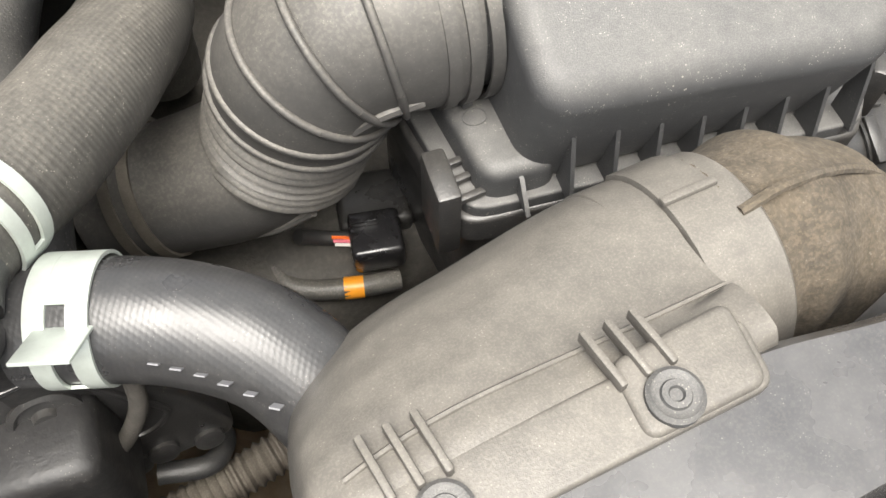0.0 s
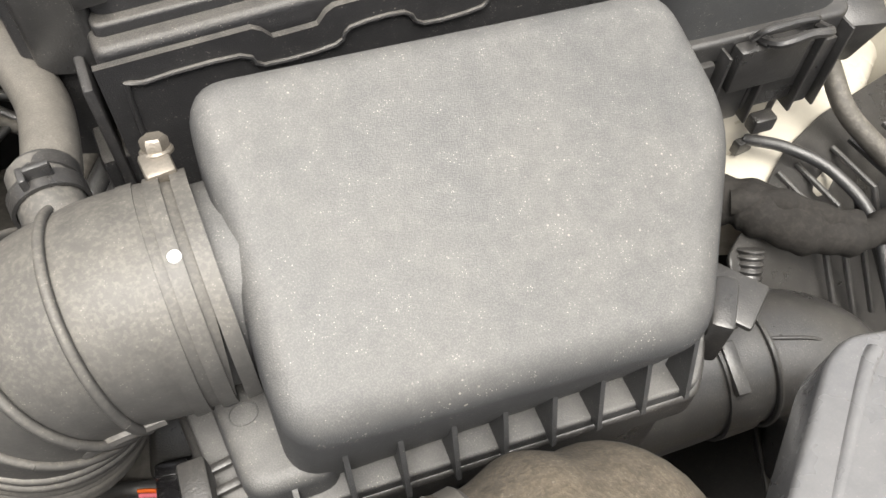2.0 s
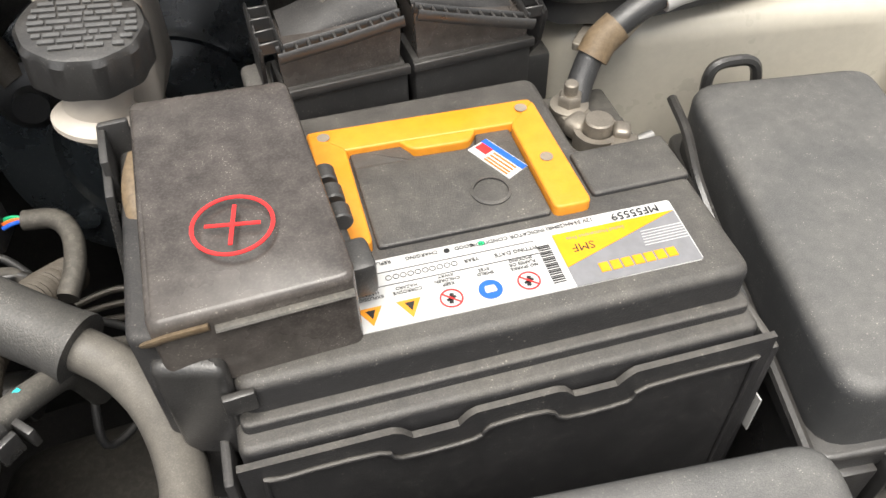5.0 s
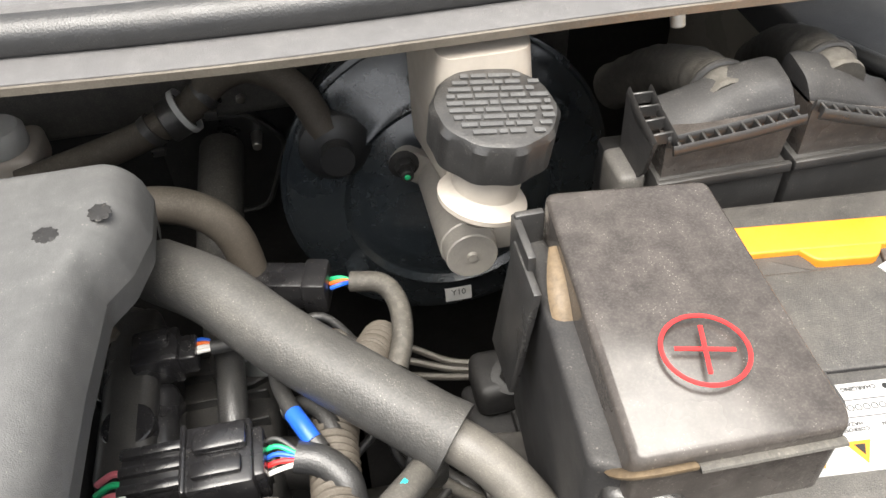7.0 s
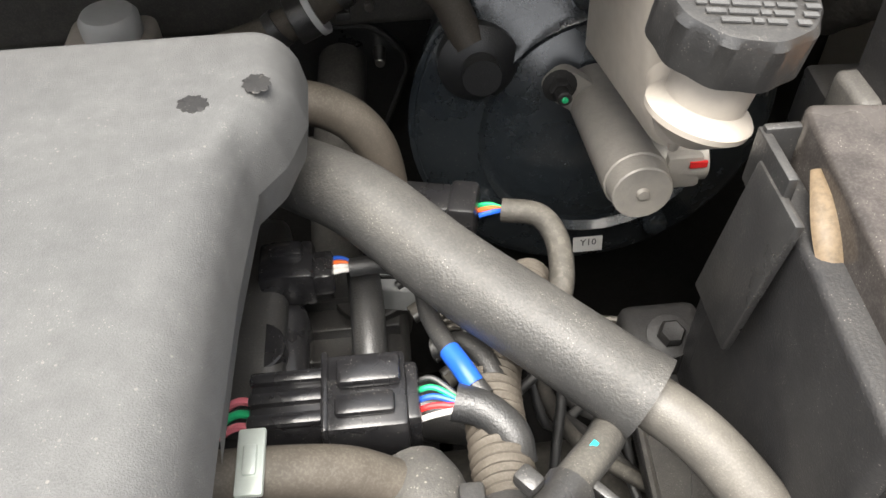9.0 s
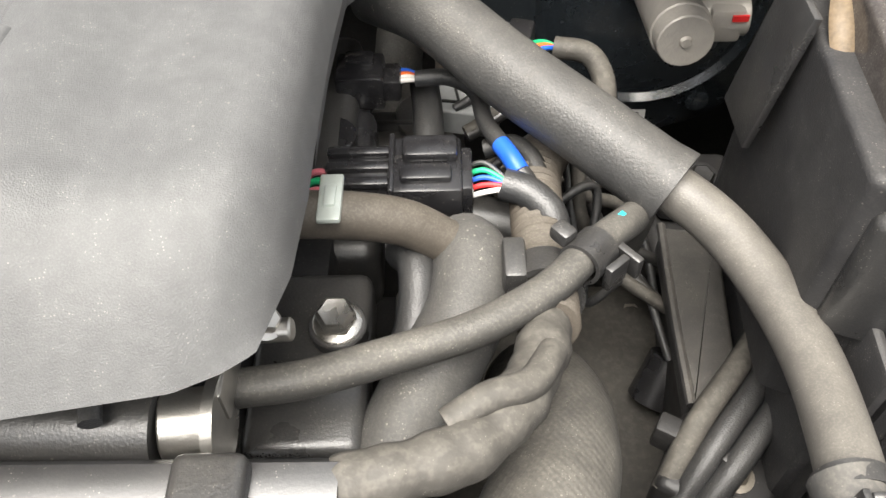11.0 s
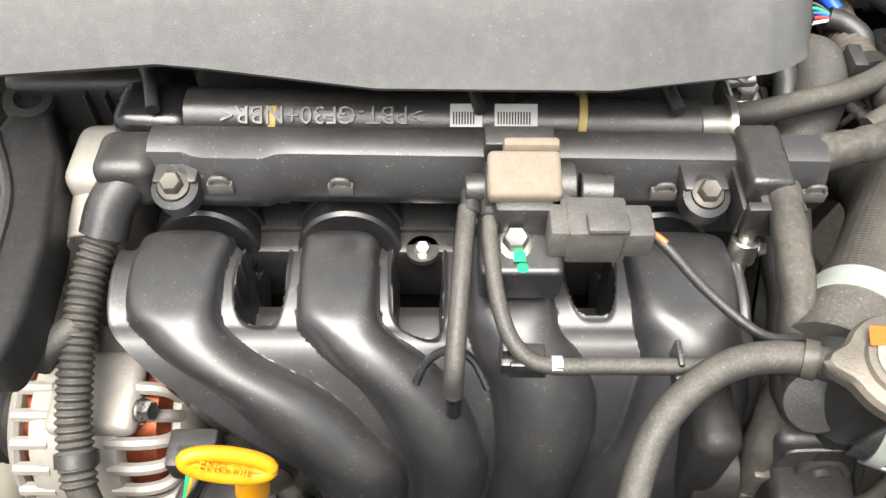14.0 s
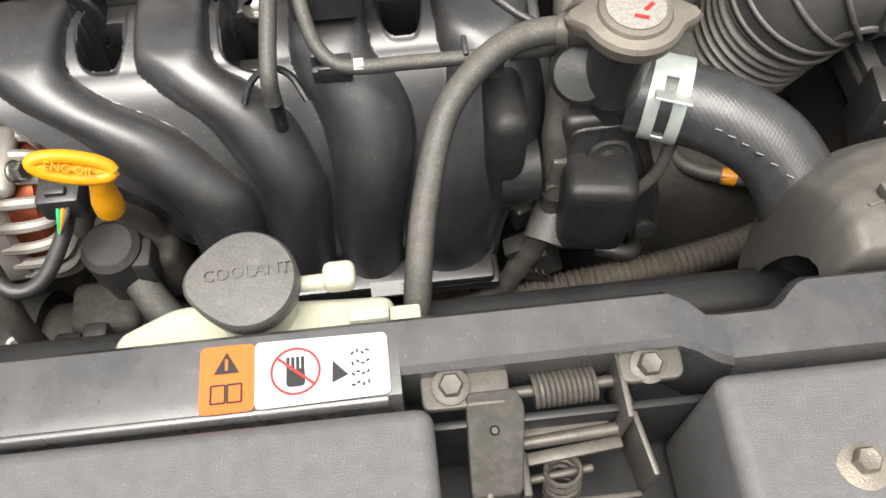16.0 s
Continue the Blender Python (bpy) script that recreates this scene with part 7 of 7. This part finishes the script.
part("blue_tape", sweep([(-0.0575, 0.508, 0.7168), (-0.053, 0.4985, 0.7168), (-0.049, 0.491, 0.7145)], 0.0049, 12, 6), BLUE, cl, "bright blue tape wrap")
part("loop", sweep([(-0.064, 0.522, 0.70), (-0.05, 0.52, 0.705), (-0.04, 0.505, 0.706), (-0.038, 0.485, 0.70)], 0.005, 12, 8), RUBBER, cl)
cl.location.x -= 0.006
cb = thing("wiring_plug", "black plug with orange, green and blue wires", "plug", (-0.06, 0.62, 0.67), "wiring plugs")
part("shell", box((-0.068, 0.627, 0.688), (0.044, 0.022, 0.022), 0.003, yaw=-14), GLOSS, cb)
part("end_collar", box((-0.045, 0.621, 0.688), (0.016, 0.026, 0.026), 0.003, yaw=-14), GLOSS, cb)
for k, m in enumerate((GREEN, ORANGE, BLUE)):
    part("wire", sweep([(-0.037, 0.623 - 0.004 * k, 0.690), (-0.03, 0.621 - 0.003 * k, 0.692), (-0.022, 0.618, 0.69)], 0.0015, 8, 5), m, cb)
part("sleeve", sweep([(-0.024, 0.618, 0.69), (-0.005, 0.612, 0.69), (0.003, 0.598, 0.685), (0.002, 0.575, 0.68), (-0.005, 0.555, 0.675)], 0.0068, 12, 8), TAPE, cb)
part("grey_plug", prism(round_poly([(-0.101, 0.616), (-0.086, 0.614), (-0.057, 0.588), (-0.059, 0.577), (-0.098, 0.585)], 0.003), 0.655, 0.672, 0.002), PALEGREY, cb, "pale grey connector body")
part("slot", join(box((-0.083, 0.598, 0.6725), (0.0015, 0.024, 0.0016), 0, yaw=8), box((-0.079, 0.590, 0.6725), (0.034, 0.0015, 0.0016), 0, yaw=-8)), INK, cb)
co_ = thing("ignition_coil", "black ignition coil bolted to the head", "ignition coil", (-0.16, 0.56, 0.66))
part("body", join(box((-0.155, 0.565, 0.69), (0.035, 0.035, 0.03), 0.006, 3), rod((-0.15, 0.525, 0.68), (-0.15, 0.525, 0.71), 0.014), box((-0.138, 0.535, 0.685), (0.02, 0.05, 0.03), 0.008, 3)), GLOSS, co_)
part("bolt", bolt_shape((-0.163, 0.590, 0.706), (0, -0.2, 1), 0.005, 1.4), OLDSTEEL, co_)
sp = thing("coolant_pipe", "thin bare steel coolant pipe with a collar", "pipe", (-0.174, 0.26, 0.66))
part("pipe", sweep([(-0.171, 0.279, 0.742), (-0.172, 0.272, 0.715), (-0.175, 0.258, 0.694), (-0.176, 0.25, 0.66), (-0.176, 0.248, 0.60)], 0.0042, 14, 8), STEEL, sp)
part("collar", rod((-0.1715, 0.2755, 0.728), (-0.172, 0.272, 0.714), 0.0078), STEEL, sp)
part("screw", bolt_shape((-0.164, 0.273, 0.722), (1, -0.2, 0.3), 0.0035, 1.2), STEEL, sp)
cas = thing("water_outlet", "black cast water outlet with ribs and bolts", "water outlet", (-0.11, 0.56, 0.6))
part("body", join(box((-0.118, 0.555, 0.625), (0.075, 0.12, 0.05), 0.010, 3), rod((-0.10, 0.60, 0.62), (-0.10, 0.60, 0.655), 0.022), rod((-0.085, 0.535, 0.63), (-0.04, 0.525, 0.63), 0.016)), BLACK, cas)
for k in range(5):
    part("rib", box((-0.118, 0.512 + 0.02 * k, 0.652), (0.066, 0.003, 0.010), 0.001), BLACK, cas)
for x, y in ((-0.145, 0.602), (-0.146, 0.522), (-0.092, 0.522)):
    part("bolt", bolt_shape((x, y, 0.65), (0, 0, 1), 0.006, 1.5), OLDSTEEL, cas)
wb = thing("wire_bundle", "loose black wires and hoses over the gearbox", "wires", (-0.01, 0.58, 0.6))
for k in range(7):
    q = 0.012 * k + 0.008 * math.sin(2.3 * k)
    lift = 0.012 * math.sin(1.7 * k)
    part("strand", sweep([(-0.085 + q * 0.4, 0.585 - q, 0.672 - 0.3 * q), (-0.045 + 0.5 * q, 0.60 - 0.8 * q, 0.682 - 0.35 * q), (-0.01, 0.575 - 0.9 * q + lift, 0.640 - 0.4 * q + lift), (0.020 - lift, 0.57 - 0.7 * q - lift, 0.610 - 0.3 * q), (0.045, 0.555 - q, 0.57 + lift)], 0.0028 + 0.0008 * (k % 3), 10, 8), (RUBBER, BLACK, TAPE)[k % 3], wb)
tb = thing("breather_pipe", "black rubber breather pipe", "pipe", (-0.1, 0.55, 0.65))
part("pipe", sweep([(-0.102, 0.585, 0.69), (-0.1, 0.56, 0.69), (-0.1, 0.53, 0.685), (-0.102, 0.505, 0.665)], 0.0085, 16, 6), RUBBER, tb)
cbolt = thing("cover_bolt", "pale zinc bolt on a black boss", "bolt", (-0.138, 0.41, 0.68))
part("boss", rod((-0.138, 0.413, 0.66), (-0.138, 0.411, 0.707), 0.0125), BLACK, cbolt)
part("bolt", bolt_shape((-0.138, 0.411, 0.707), (0, -0.1, 1), 0.0085, 1.25), STEEL, cbolt)
side = thing("head_bracket", "dark bracket and loom at the head end", "bracket", (-0.12, 0.42, 0.63))
part("plate", join(box((-0.15, 0.40, 0.685), (0.05, 0.09, 0.03), 0.006, 3), box((-0.112, 0.415, 0.665), (0.006, 0.05, 0.05), 0.002)), BLACK, side)
part("loom", sweep([(-0.112, 0.455, 0.70), (-0.105, 0.44, 0.708), (-0.105, 0.42, 0.70), (-0.112, 0.40, 0.685)], 0.0085, 12, 8), RUBBER, side)
for k, (dx, m) in enumerate(((0.0, TAPE), (0.014, RUBBER), (0.028, RUBBER))):
    sc = thing("shift_cable", "dusty sleeved gear shift cable", "cable", (0.08, 0.45, 0.6), "shift cables")
    CBL = [(0.016 + dx * 0.4, 0.378 - dx * 0.6, 0.60), (0.034 + dx * 0.6, 0.404 - dx * 0.7, 0.622), (0.073 + dx * 0.6, 0.450 - dx * 0.7, 0.630), (0.108 + dx * 0.5, 0.505 - dx * 0.6, 0.630), (0.128 + dx * 0.4, 0.56 - dx * 0.5, 0.62)]
    part("cable", sweep(CBL, 0.0066, 12, 8), m, sc)
    part("sleeve", sweep(catmull(CBL, 8)[16:24], 0.0079, 12, 2), TAPE if k < 2 else RUBBER, sc, "taped sleeve")
    if k == 2:
        part("print", join(*[box(Vector(CBL[2]).lerp(Vector(CBL[3]), 0.1 + 0.07 * j) + Vector((-0.003, 0.001, 0.0062)), (0.0012, 0.003, 0.0006), 0, yaw=-32, lean=-25) for j in range(8)]), LABEL, sc, "pale printed code")
tbk = thing("tray_bracket", "black ribbed battery tray bracket with dirt", "bracket", (0.05, 0.48, 0.56))
part("plate", prism(round_poly([(0.040, 0.538), (0.074, 0.533), (0.062, 0.427), (0.034, 0.416)], 0.004), 0.596, 0.616, 0.003), BATT, tbk)
part("edge", sweep([(0.040, 0.538, 0.617), (0.036, 0.475, 0.617), (0.034, 0.416, 0.617)], 0.0028, 8, 4), BATT, tbk)
part("hook", join(*[box((0.032 + 0.004 * k, 0.408 - 0.008 * k, 0.618), (0.006, 0.004, 0.012), 0.001, yaw=40) for k in range(4)]), BLACK, tbk, "row of snap hooks")
part("web", box((0.052, 0.48, 0.56), (0.012, 0.10, 0.07), 0.003, yaw=-6), DARK, tbk)
cbr = thing("cable_bracket", "black cable bracket on the gearbox", "bracket", (0.045, 0.385, 0.56))
part("base", box((0.045, 0.385, 0.585), (0.055, 0.05, 0.05), 0.006, 3, yaw=-30), DARK, cbr)
part("clip", box((0.028, 0.40, 0.61), (0.03, 0.012, 0.02), 0.002, yaw=-30), DARK, cbr)
part("bolt", bolt_shape((0.05, 0.38, 0.61), (0, 0, 1), 0.006, 1.5), OLDSTEEL, cbr)

# ---- lines at the bulkhead ----
bh = thing("vacuum_line", "brown rubber booster vacuum hose with a white valve", "hose", (-0.08, 0.8, 0.7))
part("hose", sweep([(-0.25, 0.77, 0.69), (-0.17, 0.79, 0.70), (-0.125, 0.80, 0.715), (-0.095, 0.802, 0.738), (-0.068, 0.80, 0.742), (-0.04, 0.785, 0.728), (-0.024, 0.765, 0.70)], 0.0118, 18, 10), CONDUIT, bh)
part("white_ring", ring_band((-0.128, 0.7995, 0.7135), (-0.124, 0.80, 0.7155), 0.0165, 0.002), LABEL, bh)
part("valve", rod((-0.142, 0.796, 0.708), (-0.128, 0.799, 0.713), 0.0165), BLACK, bh)
for p in ((-0.155, 0.793, 0.703), (-0.111, 0.802, 0.724)):
    part("hose_clip", join(ring_band(p, (p[0] + 0.006, p[1] + 0.001, p[2] + 0.004), 0.0122, 0.0012), box((p[0] + 0.004, p[1] - 0.006, p[2] - 0.012), (0.010, 0.010, 0.006), 0.001)), BLACK, bh)
hp_ = thing("heater_pipe", "dusty rubber heater hose at the bulkhead", "hose", (-0.1, 0.7, 0.6))
part("hose", sweep([(-0.20, 0.63, 0.76), (-0.15, 0.645, 0.755), (-0.115, 0.65, 0.745), (-0.092, 0.645, 0.725), (-0.085, 0.635, 0.69), (-0.085, 0.62, 0.65)], 0.0115, 18, 10), CONDUIT, hp_)
part("tube", sweep([(-0.115, 0.85, 0.638), (-0.118, 0.80, 0.63), (-0.125, 0.74, 0.60), (-0.13, 0.70, 0.55)], 0.019, 18, 8), GREYRUB, hp_)
fp_ = thing("bulkhead_plate", "black plate with studs on the bulkhead", "plate", (-0.1, 0.87, 0.6))
part("plate", loft([[(p[0], y, p[1]) for p in round_poly([(-0.17, 0.655), (-0.09, 0.655), (-0.06, 0.62), (-0.09, 0.545), (-0.17, 0.545)], 0.015)] for y in (0.884, 0.874)]), BLACK, fp_)
part("gasket", sweep([(p[0], 0.873, p[1]) for p in round_poly([(-0.17, 0.655), (-0.09, 0.655), (-0.06, 0.62), (-0.09, 0.545), (-0.17, 0.545)], 0.015)], 0.0025, 8, 2), GREYRUB, fp_)
for p in ((-0.09, 0.66, 0.680), (-0.086, 0.66, 0.630)):
    part("stud", rod((p[0], 0.885, p[2]), (p[0], 0.855, p[2]), 0.006, 0.004), STEEL, fp_)
wc = thing("clutch_reservoir", "white plastic cap and bottle at the bulkhead", "reservoir", (-0.27, 0.8, 0.68))
part("bottle", box((-0.268, 0.805, 0.69), (0.06, 0.05, 0.03), 0.008, 3), WHITE, wc)
part("cap", lathe([(0.019, 0), (0.02, 0.003), (0.02, 0.014), (0.017, 0.018), (0.003, 0.019)], pose(-0.262, 0.80, 0.705), 30), LABEL, wc)
for k in range(3):
    solo("brake_pipe", sweep([(0.12, 0.60 + 0.012 * k, 0.578 - 0.008 * k), (0.05, 0.625 + 0.01 * k, 0.556 - 0.004 * k), (0.0, 0.64 + 0.012 * k, 0.552 + 0.004 * k), (-0.06, 0.65, 0.548 + 0.006 * k)], 0.003, 8, 8), GRIME, "thin grimy steel brake pipe", "pipe", "brake pipes")

# ---- low clutter ----
# unseen dark sheets, added over the bright ground to keep the bay in shade
ut = thing("shade_sheet", "dark sheets added under the engine to deepen the shade", "under tray", (0.1, 0.4, 0.1), kind="structure")
for c, s_ in (((0.28, 0.40, 0.14), (0.68, 1.05, 0.01)), ((-0.49, 0.40, 0.14), (0.44, 1.05, 0.01)), ((-0.17, 0.70, 0.14), (0.26, 0.55, 0.01)), ((-0.17, 0.03, 0.14), (0.26, 0.24, 0.01))):
    part("panel", box(c, s_, 0.002), DARK, ut)
tu = thing("throttle_unit", "black throttle unit with a plug", "throttle unit", (-0.14, 0.2, 0.5))
part("body", join(rod((-0.115, 0.325, 0.577), (-0.165, 0.345, 0.57), 0.042), box((-0.14, 0.23, 0.56), (0.08, 0.08, 0.07), 0.014, 4)), TANK, tu)
part("plate", box((-0.135, 0.205, 0.565), (0.085, 0.05, 0.02), 0.006, 3, yaw=-12), BLACK, tu)
part("plug", box((-0.175, 0.20, 0.57), (0.035, 0.022, 0.024), 0.004, 3, yaw=25), BLACK, tu)
part("bolt", bolt_shape((-0.105, 0.214, 0.576), (0, 0, 1), 0.005), OLDSTEEL, tu)
part("loop", sweep([(-0.13, 0.17, 0.55), (-0.105, 0.165, 0.545), (-0.095, 0.18, 0.53), (-0.1, 0.2, 0.51)], 0.006, 12, 8), RUBBER, tu)
part("arm", sweep([(-0.20, 0.215, 0.58), (-0.17, 0.222, 0.585), (-0.14, 0.226, 0.592)], 0.006, 12, 6, flat=0.5), BLACK, tu)
st = thing("starter_cable", "grimy black cable with an orange mark near the gearbox", "cable", (0.03, 0.3, 0.46))
part("cable", sweep([(-0.012, 0.285, 0.53), (0.0, 0.285, 0.52), (0.012, 0.282, 0.515), (0.028, 0.276, 0.515)], 0.005, 12, 8), RUBBER, st)
for k, m in enumerate((ORANGE, PINK, WIREWHITE)):
    part("wire", sweep([(0.008, 0.280 - 0.003 * k, 0.522), (0.016, 0.276 - 0.003 * k, 0.522), (0.022, 0.272 - 0.002 * k, 0.52)], 0.0012, 6, 4), m, st)
part("plug", box((0.034, 0.268, 0.518), (0.034, 0.034, 0.024), 0.004, 3, yaw=-15), GLOSS, st)
part("plug_tab", box((0.030, 0.278, 0.532), (0.018, 0.008, 0.006), 0.001, yaw=-15), GLOSS, st)
